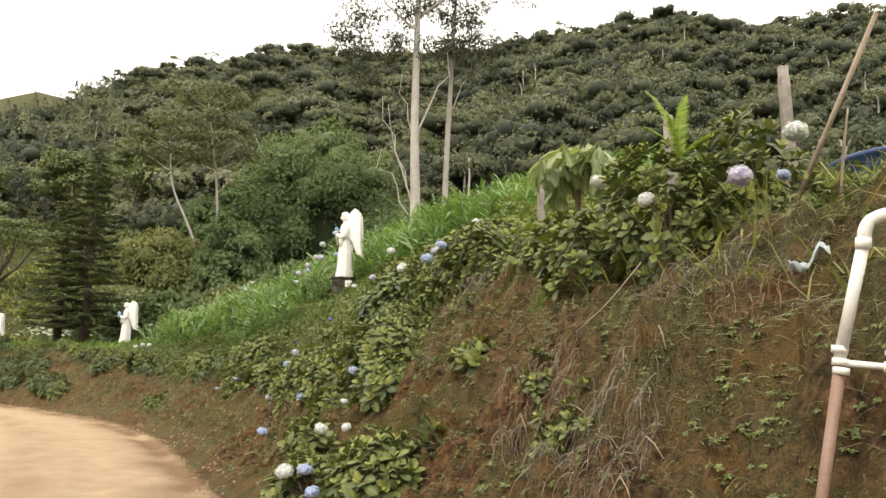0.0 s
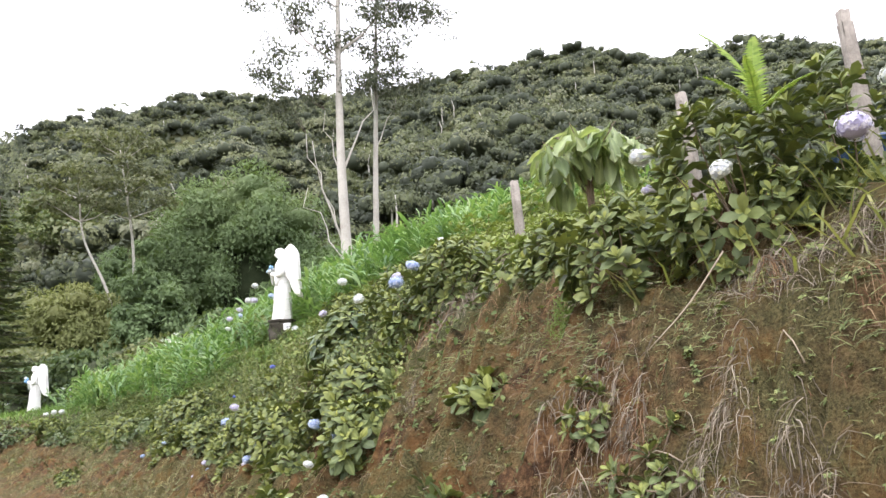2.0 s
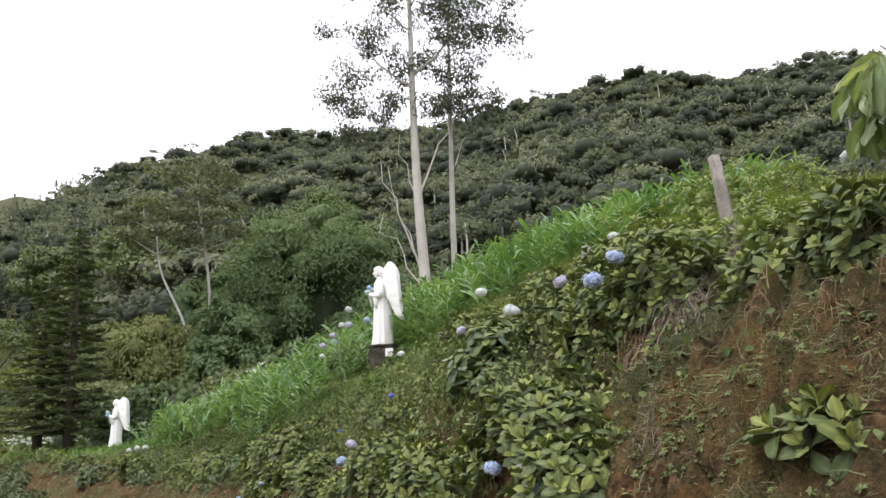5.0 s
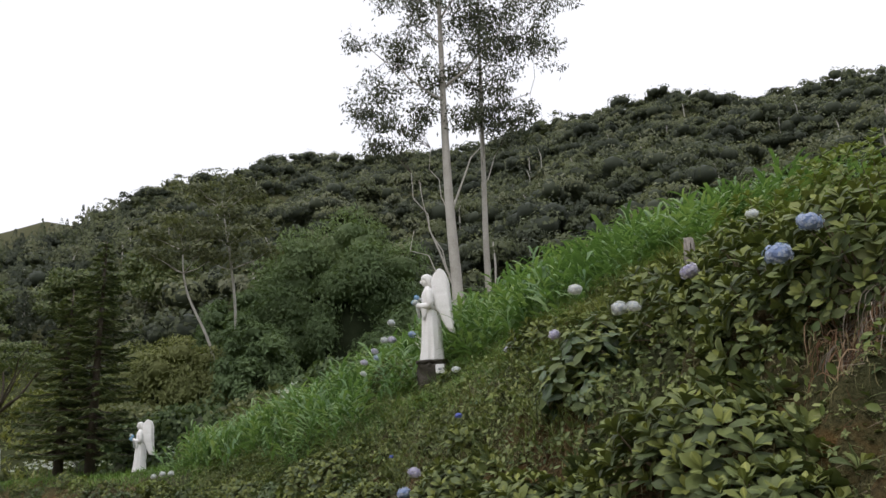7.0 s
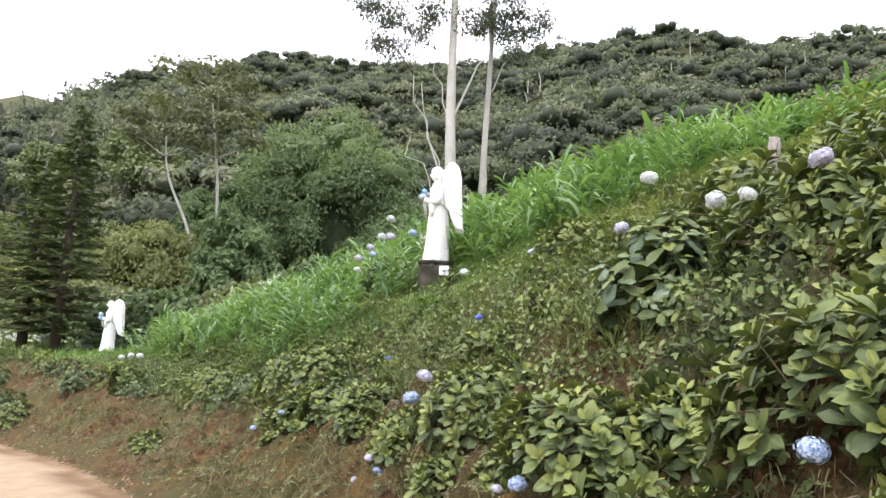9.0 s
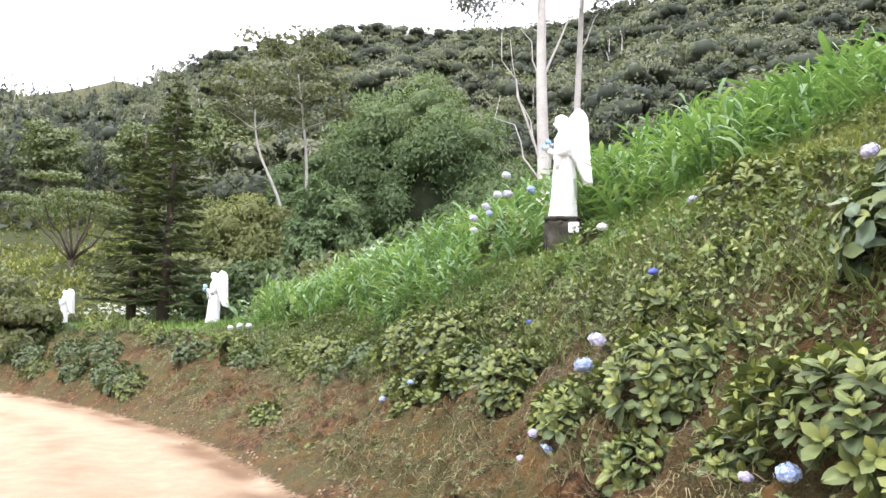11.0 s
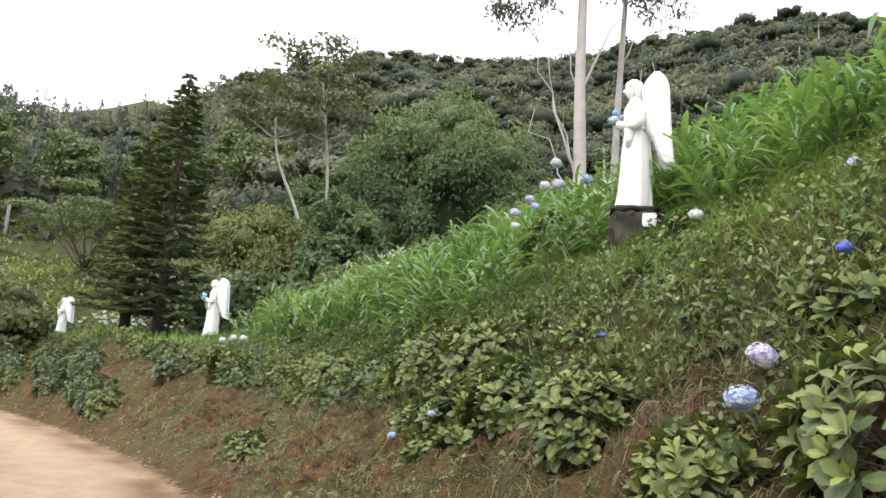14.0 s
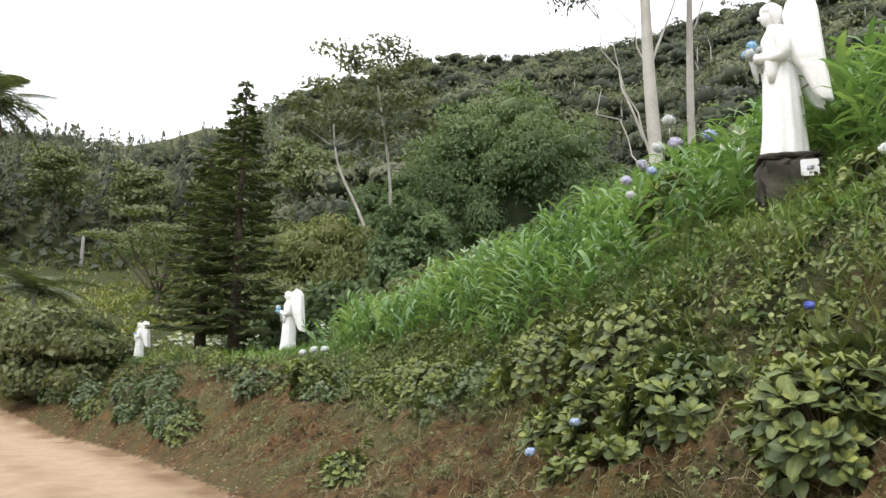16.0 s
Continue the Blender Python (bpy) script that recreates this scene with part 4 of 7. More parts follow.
def flower_mesh(seed, mat, florets=120):
    """A round mop head of four-petalled florets over a ball, 1 across."""
    rng = np.random.RandomState(seed)
    k = np.arange(florets) + 0.5
    cz, a = 1 - 1.72 * k / florets, np.pi * (1 + 5 ** 0.5) * k
    w = np.c_[np.cos(a) * np.sqrt(1 - cz ** 2), np.sin(a) * np.sqrt(1 - cz ** 2), cz]
    w += rng.normal(scale=0.2, size=w.shape)
    w /= np.linalg.norm(w, axis=1)[:, None]
    t = []
    f = []
    for q in range(4):
        b = len(t)
        ca, sa = np.cos(q * np.pi / 2), np.sin(q * np.pi / 2)
        for u, v, h in ((0, 0, 0), (0.45, 0.38, 0.1), (0, 1, -0.02), (-0.45, 0.38, 0.1)):
            t.append((u * ca - v * sa, u * sa + v * ca, h))
        f.append((b, b + 1, b + 2, b + 3))
    turns = frames(np.cross(w, rng.normal(size=w.shape)), w)
    v, f = strew(t, f, w * 0.45 * rng.uniform(0.84, 1.12, (florets, 1)) * (1, 1, 0.86), turns, rng.uniform(0.075, 0.13, florets))
    iv, it = ico(2)
    me = bpy.data.meshes.new("flower_head")
    verts = [tuple(p) for p in np.vstack([v, iv * (0.42, 0.42, 0.35)])]
    me.from_pydata(verts, [], [tuple(int(i) for i in q) for q in f] + [tuple(int(i) + len(v) for i in q) for q in it])
    me.materials.append(mat)
    me.update()
    return me


FLOWERS = {"blue": [flower_mesh(1, PETAL_BLUE), flower_mesh(2, PETAL_BLUE)], "lilac": [flower_mesh(3, PETAL_LILAC), flower_mesh(4, PETAL_LILAC)],
           "white": [flower_mesh(5, PETAL_WHITE), flower_mesh(6, PETAL_WHITE)], "deep": [flower_mesh(7, PETAL_DEEP, 40)], "sky": [flower_mesh(8, PETAL_SKY, 40)]}
FLOWER_WORDS = {"blue": "round blue hydrangea flower head", "lilac": "fading lilac hydrangea flower head", "white": "whitish hydrangea flower head", "deep": "small deep blue flower head"}


def slope_normals(x, y):
    e = 0.15
    dx, dy = (height(x + e, y) - height(x - e, y)) / (2 * e), (height(x, y + e) - height(x, y - e)) / (2 * e)
    n = np.c_[-dx, -dy, np.ones(len(dx))]
    return n / np.linalg.norm(n, axis=1)[:, None]


def bush_leaves(rng, x, y, along, across, tall, shoots, leaf, flowers=(), droop=0.0):
    """Places, turns and sizes of the leaves of a rounded mound, in cupped whorls at the shoots' tips; and the tips."""
    base = np.array([x, y, height(x, y)[0]])
    s0, d0 = road_coords(x, y)
    tang = np.array([np.interp(s0[0], ARC, TANGENT[:, 0]), np.interp(s0[0], ARC, TANGENT[:, 1]), 0])
    axis = slope_normals(np.array([x]), np.array([y]))[0] * 0.75 + (0, 0, 0.6)
    axis /= np.linalg.norm(axis)
    side = np.cross(axis, tang)
    k = np.arange(shoots) + 0.5
    cz, a = 1 - (1.12 if tall < 0.7 else 1.3) * k / shoots, 2.39996 * k + rng.uniform(0, 6.28) + rng.normal(scale=0.12, size=shoots)
    q = np.sqrt(np.clip(1 - cz ** 2, 0, 1))
    lump = (1 + 0.13 * np.sin(3 * a + rng.uniform(0, 6)) * q + 0.08 * np.sin(5 * a + rng.uniform(0, 6)) * q) * rng.uniform(0.88, 1.05, shoots)
    w = np.outer(q * np.cos(a), tang) + np.outer(q * np.sin(a), side) + np.outer(cz, axis)
    tips = base + np.outer(q * np.cos(a) * lump * along, tang) + np.outer(q * np.sin(a) * lump * across, side) + np.outer(cz * lump * tall, axis)
    tips[:, 2] = np.maximum(tips[:, 2], height(tips[:, 0], tips[:, 1]) + 0.06)
    way = w * 0.75 + (0, 0, 0.55) + rng.normal(scale=0.14, size=(shoots, 3))
    way /= np.linalg.norm(way, axis=1)[:, None]
    ok = np.ones(shoots, bool)
    for fx, fy, fz, wide, _ in flowers:  # shoots make room for the flower heads
        off = tips - (fx, fy, fz)
        front = -(off @ np.array([tang[1], -tang[0], 0]))
        ok &= (np.linalg.norm(off, axis=1) > 0.12 + 0.35 * wide) & ~((front > 0) & (front < 0.5) & (np.linalg.norm(off + np.outer(front, [tang[1], -tang[0], 0]), axis=1) < 0.1 + 0.3 * wide))
    tips, way = tips[ok], way[ok]
    places, fwd, up, size, age = [], [], [], [], []
    for t, w in zip(tips, way):
        m = rng.randint(8, 12)
        side = np.cross(w, rng.normal(size=3))
        side /= np.linalg.norm(side)
        other = np.cross(w, side)
        big = rng.uniform(0.75, 1.12)
        for j in range(m):  # opposite pairs, each pair turned across the last
            b = (j // 2) * 1.75 + np.pi * (j % 2) + rng.uniform(-0.3, 0.3)
            u = j / (m - 1)
            lift = (1.9 - 1.75 * u + rng.uniform(-0.2, 0.2)) * (1 - droop) - 1.1 * droop
            g = side * np.cos(b) + other * np.sin(b)
            places.append(t - w * (0.05 * leaf + 0.5 * leaf * u) + g * 0.04 * leaf)
            fwd.append(g + w * lift)
            up.append(w - g * lift * 0.9 + rng.normal(scale=0.15, size=3))
            size.append(leaf * big * (0.5 + 0.6 * min(1, u * 1.6)) * rng.uniform(0.85, 1.12))
            age.append(u)
    return np.array(places), frames(np.array(fwd), np.array(up)), np.array(size), tips, np.array(age)


def hydrangea(x, y, along, across, tall, shoots, seed, flowers=(), leaf=0.13, single=False, mat=None, label="", one=None, name="hydrangea_bush", droop=0.0):
    """flowers: (x, y, z, across, colour)."""
    rng = np.random.RandomState(seed)
    base = Vector((x, y, height(x, y)[0]))
    bush = new(name)
    bush.location = base
    tagged(bush, label or ("leafy green hydrangea bush with flower heads on the bank" if flowers else "leafy green hydrangea bush growing on the bank"), "bush", group="hydrangeas on the bank")
    p, turns, size, tips, age = bush_leaves(rng, x, y, along, across, tall, int(shoots * (2.1 if single else 1.6)), leaf * (0.88 if single else 0.95), flowers, droop)
    if single:
        pick = rng.permutation(len(p))  # single leaves are shared out over the whole mound
        p, turns, size, age = p[pick], turns[pick], size[pick], age[pick]
        keep = min(len(p), 290)
        for k in range(keep):
            ob = new("leaf", (one or LEAVES_ONE)[min(3, int(age[k] * 4))][k % 2])
            ob.parent = bush
            m = Matrix([[*(turns[k][r] * size[k]), p[k][r] - base[r]] for r in range(3)] + [[0, 0, 0, 1]])
            ob.matrix_basis = m
        p, turns, size, age = p[keep:], turns[keep:], size[keep:], age[keep:]
    if len(p):
        v, f = strew(LEAF, LEAF_T, p - np.array(base), turns, size)
        leaves = bulk_mesh("foliage", v, f, mat or LEAF_HYD, True)
        leaves.attributes.new("tint", "FLOAT", "POINT").data.foreach_set("value", np.repeat(0.5 * (1 - age) ** 1.3, len(LEAF)).astype(np.float32))
        tagged(part("foliage", leaves, bush), kind="stuff")
    stems = []
    for t in tips[:: max(1, len(tips) // 16)]:
        g = np.array(base) * 0.9 + t * 0.1
        g[2] = height(g[0], g[1])[0] - 0.02
        stems.append(tube([g - np.array(base), (g * 0.4 + t * 0.6) - np.array(base) + rng.normal(scale=0.03, size=3), t - np.array(base)], [0.006, 0.005, 0.003], 4, False))
    v, f = join(stems)
    tagged(part("stemwork", mesh_of("stemwork", v, f, STEM), bush), kind="stuff")
    for k, (fx, fy, fz, wide, colour) in enumerate(flowers):
        ob = part("flower_head", FLOWERS[colour][k % len(FLOWERS[colour])], bush, FLOWER_WORDS[colour])
        near = road_point(*(np.array(road_coords(fx, fy))[:, 0] + (0, -0.09)))
        fz = max(fz, height(float(near[0]), float(near[1]))[0] + 0.4 * wide)
        ob.matrix_basis = pose(float(near[0]) - x, float(near[1]) - y, fz - base.z + 0.03, rng.uniform(-25, 25), rng.uniform(-25, 25), rng.uniform(0, 360)) @ Matrix.Scale(wide * 0.9, 4) @ Matrix.Diagonal((1.0, rng.uniform(0.82, 1.0), rng.uniform(0.78, 0.95), 1))
    return bush


# the bushes that the camera passes nearest, leaf by leaf
hydrangea(-1.50, 6.55, 0.62, 0.42, 0.50, 34, 101, [(-2.13, 6.98, 0.98, .17, "white"), (-1.9, 7.0, 1.0, .12, "white")], leaf=0.15, single=True, label="bright green hydrangea bush at the foot of the bank")
hydrangea(-2.35, 7.25, 0.75, 0.40, 0.42, 34, 102, [(-2.38, 6.75, 0.62, .2, "white"), (-2.15, 6.62, 0.66, .17, "blue"), (-2.02, 6.45, 0.5, .17, "blue"), (-1.75, 6.25, 0.42, .16, "blue"), (-3.05, 7.85, 0.86, .15, "blue")], leaf=0.14, single=True, label="hydrangea bush with pale blue flower heads beside the road")
hydrangea(-2.02, 8.8, 0.52, 0.4, 0.42, 28, 103, [(-2.19, 8.81, 1.36, .2, "blue"), (-2.4, 8.65, 1.15, .12, "white"), (-2.25, 8.95, 1.5, .12, "lilac")], leaf=0.15, single=True)
hydrangea(-0.80, 7.15, 0.3, 0.2, 0.16, 5, 104, (), leaf=0.19, single=True, label="low plant with broad yellow-green leaves on bare earth", name="broadleaf_plant")
hydrangea(-2.2, 9.66, 0.78, 0.52, 0.58, 48, 105, [(-2.5, 9.35, 1.5, .17, "blue"), (-2.05, 8.75, 1.18, .2, "blue")], single=True, leaf=0.16, label="large hydrangea bush with cupped leaves and blue flowers")
hydrangea(-4.3, 13.05, 0.68, 0.48, 0.42, 40, 106, [(-4.89, 13.45, 1.56, .2, "blue"), (-4.78, 13.55, 1.78, .19, "lilac")], single=True, leaf=0.145, label="broad hydrangea bush with fading flowers on the bank")
hydrangea(-5.85, 15.35, 0.48, 0.4, 0.46, 38, 107, (), single=True, leaf=0.145, label="rounded bright green hydrangea bush on bare earth")
hydrangea(-3.45, 11.1, 0.72, 0.42, 0.4, 38, 108, [(-3.75, 11.0, 1.1, .15, "blue"), (-3.9, 11.35, 1.02, .1, "lilac")], single=True, leaf=0.15)
hydrangea(-4.52, 12.5, 0.28, 0.22, 0.2, 9, 109, (), single=True, leaf=0.16)
hydrangea(-2.72, 12.2, 0.6, 0.55, 0.75, 32, 110, [(-2.38, 11.56, 3.1, .2, "white"), (-2.75, 12.32, 3.48, .17, "white"), (-3.0, 12.1, 3.0, .14, "lilac")], single=True, leaf=0.22, one=LEAVES_DARK, droop=0.5, label="hydrangea with large dark drooping leaves and whitish flowers")
hydrangea(-3.95, 11.85, 0.26, 0.2, 0.2, 7, 111, (), single=True, leaf=0.14)
hydrangea(-2.85, 10.75, 0.38, 0.28, 0.28, 14, 112, (), single=True, leaf=0.16)
hydrangea(-0.2, 5.88, 0.2, 0.14, 0.08, 4, 113, (), single=True, leaf=0.1, label="small grey-green broad-leaved plant on the cut earth", name="broadleaf_plant")
hydrangea(-0.02, 5.3, 0.24, 0.16, 0.08, 4, 114, (), single=True, leaf=0.12, label="small broad-leaved plant low on the cut earth", name="broadleaf_plant")
hydrangea(0.05, 5.1, 0.18, 0.12, 0.06, 3, 115, (), single=True, leaf=0.08, label="small grey-green plant low on the cut earth", name="broadleaf_plant")
# the rest of the bank: x, y, along, across, tall, shoots, flowers
BROW_BUSHES = [
    (-1.02, 9.74, .6, .45, .6, 44, []),
    (-6.7, 16.75, .55, .42, .4, 40, []),
    (-7.35, 17.45, .5, .4, .4, 36, [(-7.45, 17.0, 1.2, .12, "blue")]),
    (-7.2, 16.55, .3, .2, .2, 14, []),
    (-7.55, 16.95, .3, .22, .2, 14, [(-7.75, 16.7, .98, .11, "blue")]),
]
SLOPE_BUSHES = [
    (-4.30, 14.01, .3, .25, .2, 12, [(-4.3, 14.01, 2.42, .12, "deep")]),
    (-5.74, 16.28, .25, .2, .16, 10, [(-5.74, 16.28, 2.03, .1, "deep")]),
    (-5.15, 13.85, .42, .3, .26, 26, [(-5.22, 13.61, .73, .17, "blue"), (-5.35, 13.75, .62, .12, "lilac"), (-5.42, 13.5, .75, .1, "lilac")]),
    (-1.85, 11.4, .75, .45, .55, 38, [(-1.79, 11.11, 3.28, .2, "lilac"), (-2.3, 11.0, 3.0, .14, "white")]),
    (-1.42, 10.35, .6, .5, .55, 44, [(-1.58, 9.24, 2.9, .2, "blue"), (-1.39, 9.17, 3.06, .18, "blue")]),
    (-1.85, 12.7, .9, .6, .6, 44, []),
    (-0.45, 8.75, .4, .32, .32, 20, []),
    (-1.35, 11.0, .7, .5, .5, 36, []),
    (-2.95, 9.85, .4, .28, .26, 16, []),
    (-3.2, 10.55, .4, .3, .26, 16, []),
    (-3.3, 9.55, .32, .22, .18, 10, []),
    (-2.75, 8.3, .4, .26, .26, 14, []),
]
LOWER_BUSHES = [
    (-1.1, 11.9, .7, .7, .6, 50, [(-1.2, 11.2, 3.75, .14, "white")]),
    (0.1, 8.3, .55, .45, .5, 44, [(0.0, 8.0, 3.3, .13, "white")]),
    (0.25, 6.6, .6, .4, .5, 54, [(0.37, 6.04, 3.05, .17, "white"), (0.42, 6.1, 2.85, .11, "lilac")]),
    (0.85, 5.85, .55, .42, 0.85, 78, [(0.68, 5.5, 2.78, .15, "white")]),
    (1.45, 5.75, .52, .42, 0.95, 78, [(1.74, 5.58, 3.28, .22, "white"), (1.25, 5.18, 2.86, .2, "lilac"), (1.5, 5.1, 2.84, .12, "blue")]),
]
UPPER_BUSHES = [
    (-3.3, 15.3, .6, .5, .5, 36, [(-3.59, 16.13, 3.53, .16, "white"), (-3.8, 15.9, 3.45, .16, "lilac")]),
    (-6.75, 21.2, .8, .6, .75, 60, [(-6.33, 20.90, 4.70, 0.23, "blue"), (-6.75, 20.75, 4.60, 0.23, "lilac"), (-7.0, 21.05, 4.65, 0.23, "white"), (-7.2, 20.95, 4.40, 0.22, "lilac"), (-6.85, 21.15, 5.05, 0.23, "white"), (-7.4, 20.75, 4.15, 0.21, "lilac"), (-7.05, 20.55, 4.20, 0.18, "blue"), (-7.3, 20.35, 3.85, 0.17, "white")]),
    (-4.95, 17.95, .35, .3, .3, 22, [(-4.9, 17.79, 3.46, .2, "white"), (-4.6, 17.4, 3.3, .14, "lilac")]),
]
STATUE_BUSHES = [
    (-13.9, 24.0, .5, .4, .4, 30, [(-13.9, 23.9, 2.1, .22, "white"), (-14.2, 24.0, 2.05, .2, "white"), (-13.6, 23.8, 2.1, .2, "white")]),
]
LIGHT_BUSHES = [(0.42, 12.97, .75, .55, .9, 50), (-0.03, 13.31, .75, .55, .85, 50), (-0.71, 13.0, .7, .5, .8, 46), (1.95, 15.08, .6, .45, .6, 34), (1.42, 14.44, .6, .45, .6, 34), (-0.75, 11.7, .6, .45, .6, 34), (0.2, 10.9, .6, .4, .55, 34), (-0.4, 9.75, .45, .32, .4, 24), (-0.75, 10.1, .4, .3, .36, 20), (-0.1, 9.3, .4, .3, .34, 20), (-0.3, 12.2, .5, .4, .5, 26)]
for k, (x, y, al, ac, ta, sh) in enumerate(LIGHT_BUSHES):
    hydrangea(x, y, al, ac, ta, sh, 230 + k, (), leaf=0.11, mat=LEAF_LIGHT, label="loose yellow-green leafy shrub along the brow", name="shrub")
MORE = BROW_BUSHES + SLOPE_BUSHES + LOWER_BUSHES + UPPER_BUSHES + STATUE_BUSHES
for k, (x, y, al, ac, ta, sh, fl) in enumerate(MORE):
    hydrangea(x, y, al, ac, ta, sh, 130 + k, fl, leaf=0.115 if (x, y) in ((0.85, 5.85), (1.45, 5.75), (0.25, 6.6)) else 0.14)
# darker low shrubs that overhang the lip of the bank
LIP_NEAR = [(-7.2, 17.95, .8, .5, .5, 60), (-8.1, 18.95, .7, .5, .45, 54), (-7.75, 17.75, .4, .4, .4, 34), (-10.45, 21.6, .7, .5, .45, 54), (-11.2, 22.3, .6, .45, .4, 40), (-13.2, 22.9, .6, .5, .45, 44), (-13.9, 23.6, .5, .4, .4, 34), (-15.3, 24.0, .6, .5, .4, 36), (-17.3, 24.0, .7, .4, .5, 44), (-16.6, 23.4, .5, .35, .35, 26)]
LIP_FAR = [(-19.4, 25.9, .9, .5, .45, 50), (-21.5, 27.2, .9, .5, .5, 50), (-10.75, 19.15, .4, .25, .26, 22), (-24.0, 28.2, .9, .5, .5, 46), (-9.3, 20.3, .6, .5, .4, 40), (-12.2, 23.0, .5, .4, .35, 30), (-6.6, 16.9, .5, .35, .35, 30), (-26.0, 29.0, 1.0, .5, .5, 44), (-22.8, 27.3, .7, .4, .35, 34), (-18.3, 24.7, .6, .4, .35, 34), (-20.4, 26.0, .6, .35, .3, 30)]
for k, (x, y, al, ac, ta, sh) in enumerate(LIP_NEAR + LIP_FAR):
    hydrangea(x, y, al, ac, ta, int(sh * 0.9), 170 + k, (), leaf=0.14, mat=LEAF_DARK if k > 4 and k % 3 else LEAF_HYD, label="low dark-leaved shrub overhanging the lip of the bank", name="shrub")
rng = np.random.RandomState(77)
for k, along in enumerate(np.arange(20.5, 46, 0.95)):  # plants that spill over the lip all along the bend
    x, y = road_point(along + rng.uniform(-0.3, 0.3), np.interp(along, [20, 30, 36, 46], [2.9, 2.2, 1.9, 1.9]) + rng.uniform(-0.35, 0.5))
    hydrangea(float(x), float(y), rng.uniform(0.35, 0.6), rng.uniform(0.25, 0.4), rng.uniform(0.2, 0.34), int(rng.uniform(9, 17)), 250 + k, (), leaf=rng.uniform(0.11, 0.16), mat=(LEAF_HYD, LEAF_LIGHT, LEAF_HYD, LEAF_DARK)[k % 4], label="low leafy plant spilling over the lip of the bank", name="shrub")
# the shrub with long, pale, hanging leaves on bare stems
def hanging_shrub(x, y, low, high, wide, stems, seed):
    rng = np.random.RandomState(seed)
    base = np.array([x, y, height(x, y)[0]])
    bush = tagged(new("broadleaf_shrub"), "young shrub with large pale green hanging leaves", "shrub")
    bush.location = base
    for k in range(stems):
        a, r = 2.4 * k, wide * math.sqrt((k + 0.3) / stems)
        tip = np.array([r * math.cos(a), r * math.sin(a), high - base[2] - (high - low) * (0.7 * (r / wide) ** 2 + rng.uniform(0, 0.45))])
        v, f = tube([(0.012 * math.cos(a), 0.012 * math.sin(a), -0.05), tip * (0.06, 0.06, 0.68), tip * (0.45, 0.45, 0.9), tip], [0.01, 0.008, 0.006, 0.004], 6)
        part("stem", mesh_of("stem", v, f, STEM, True), bush)
        for j in range(11):
            b = a + 0.6 * (j - 5) + rng.uniform(-0.3, 0.3)
            g = np.array([math.cos(b), math.sin(b), 0])
            p = tip * (1 - 0.035 * j, 1 - 0.035 * j, 1) - np.array([0, 0, 0.018 * j]) + g * 0.04
            fw = g * rng.uniform(0.4, 1.0) + (0, 0, rng.uniform(-2.0, -0.3)) + rng.normal(scale=0.2, size=3)
            t = frames(fw[None], (g * 0.7 + (0, 0, 1))[None])[0] * rng.uniform(0.2, 0.3)
            ob = part("leaf", LEAVES_PALE[j % len(LEAVES_PALE)], bush)
            ob.matrix_basis = Matrix([[*t[r_], p[r_]] for r_ in range(3)] + [[0, 0, 0, 1]])


hanging_shrub(0.16, 7.3, 3.5, 3.96, 0.46, 15, 160)


# ---- grasses and creepers ----
def field(rng, n, s_range, d_range, keep):
    """Random places on the ground within a stretch, thinned by keep(s, d, x, y) from 0 to 1."""
    s, d = rng.uniform(*s_range, n), rng.uniform(*d_range, n)
    x, y = road_point(s, d)
    ok = rng.uniform(0, 1, n) < keep(s, d, x, y)
    x, y, s, d = x[ok], y[ok], s[ok], d[ok]
    return np.c_[x, y, height(x, y)], s, d


BLADE = [(-0.5, 0, 0), (0.5, 0, 0), (-0.42, 0.4, -0.03), (0.42, 0.4, -0.03), (-0.27, 0.74, -0.17), (0.27, 0.74, -0.17), (0, 0.92, -0.45)]
BLADE_F = [(0, 1, 3), (0, 3, 2), (2, 3, 5), (2, 5, 4), (4, 5, 6)]
THIN = [(-0.5, 0, 0), (0.5, 0, 0), (-0.36, 0.6, -0.08), (0.36, 0.6, -0.08), (0, 1, -0.3)]
THIN_F = [(0, 1, 3), (0, 3, 2), (2, 3, 4)]


def blades(name, rng, places, length, width, mat, label, category, lean=0.5, hang=0.0, pull=(0, 0, 0), thin=False, cling=False):
    n = len(places)
    a = rng.uniform(0, 6.28, n)
    w = np.c_[np.cos(a), np.sin(a), np.zeros(n)]
    nor = slope_normals(places[:, 0], places[:, 1])
    fwd = w * rng.uniform(0.15, 1, (n, 1)) * lean + (nor if cling else np.array([0, 0, 1.0])) * (1 - 2 * hang) + np.array(pull)
    if cling:  # laid against the slope, never into it
        into = np.clip(0.25 - np.sum(fwd * nor, axis=1), 0, None)
        fwd, places = fwd + nor * into[:, None], places + nor * 0.012
    up = -w + (0, 0, 0.35)
    ln = rng.uniform(*length, n)
    size = np.c_[rng.uniform(0.7, 1.2, n) * width, ln, ln * rng.uniform(0.5, 2.6, n)]
    v, f = strew(THIN if thin else BLADE, THIN_F if thin else BLADE_F, places, frames(fwd, up), size)
    return tagged(new(name, bulk_mesh(name, v, f, mat)), label, category, kind="stuff")


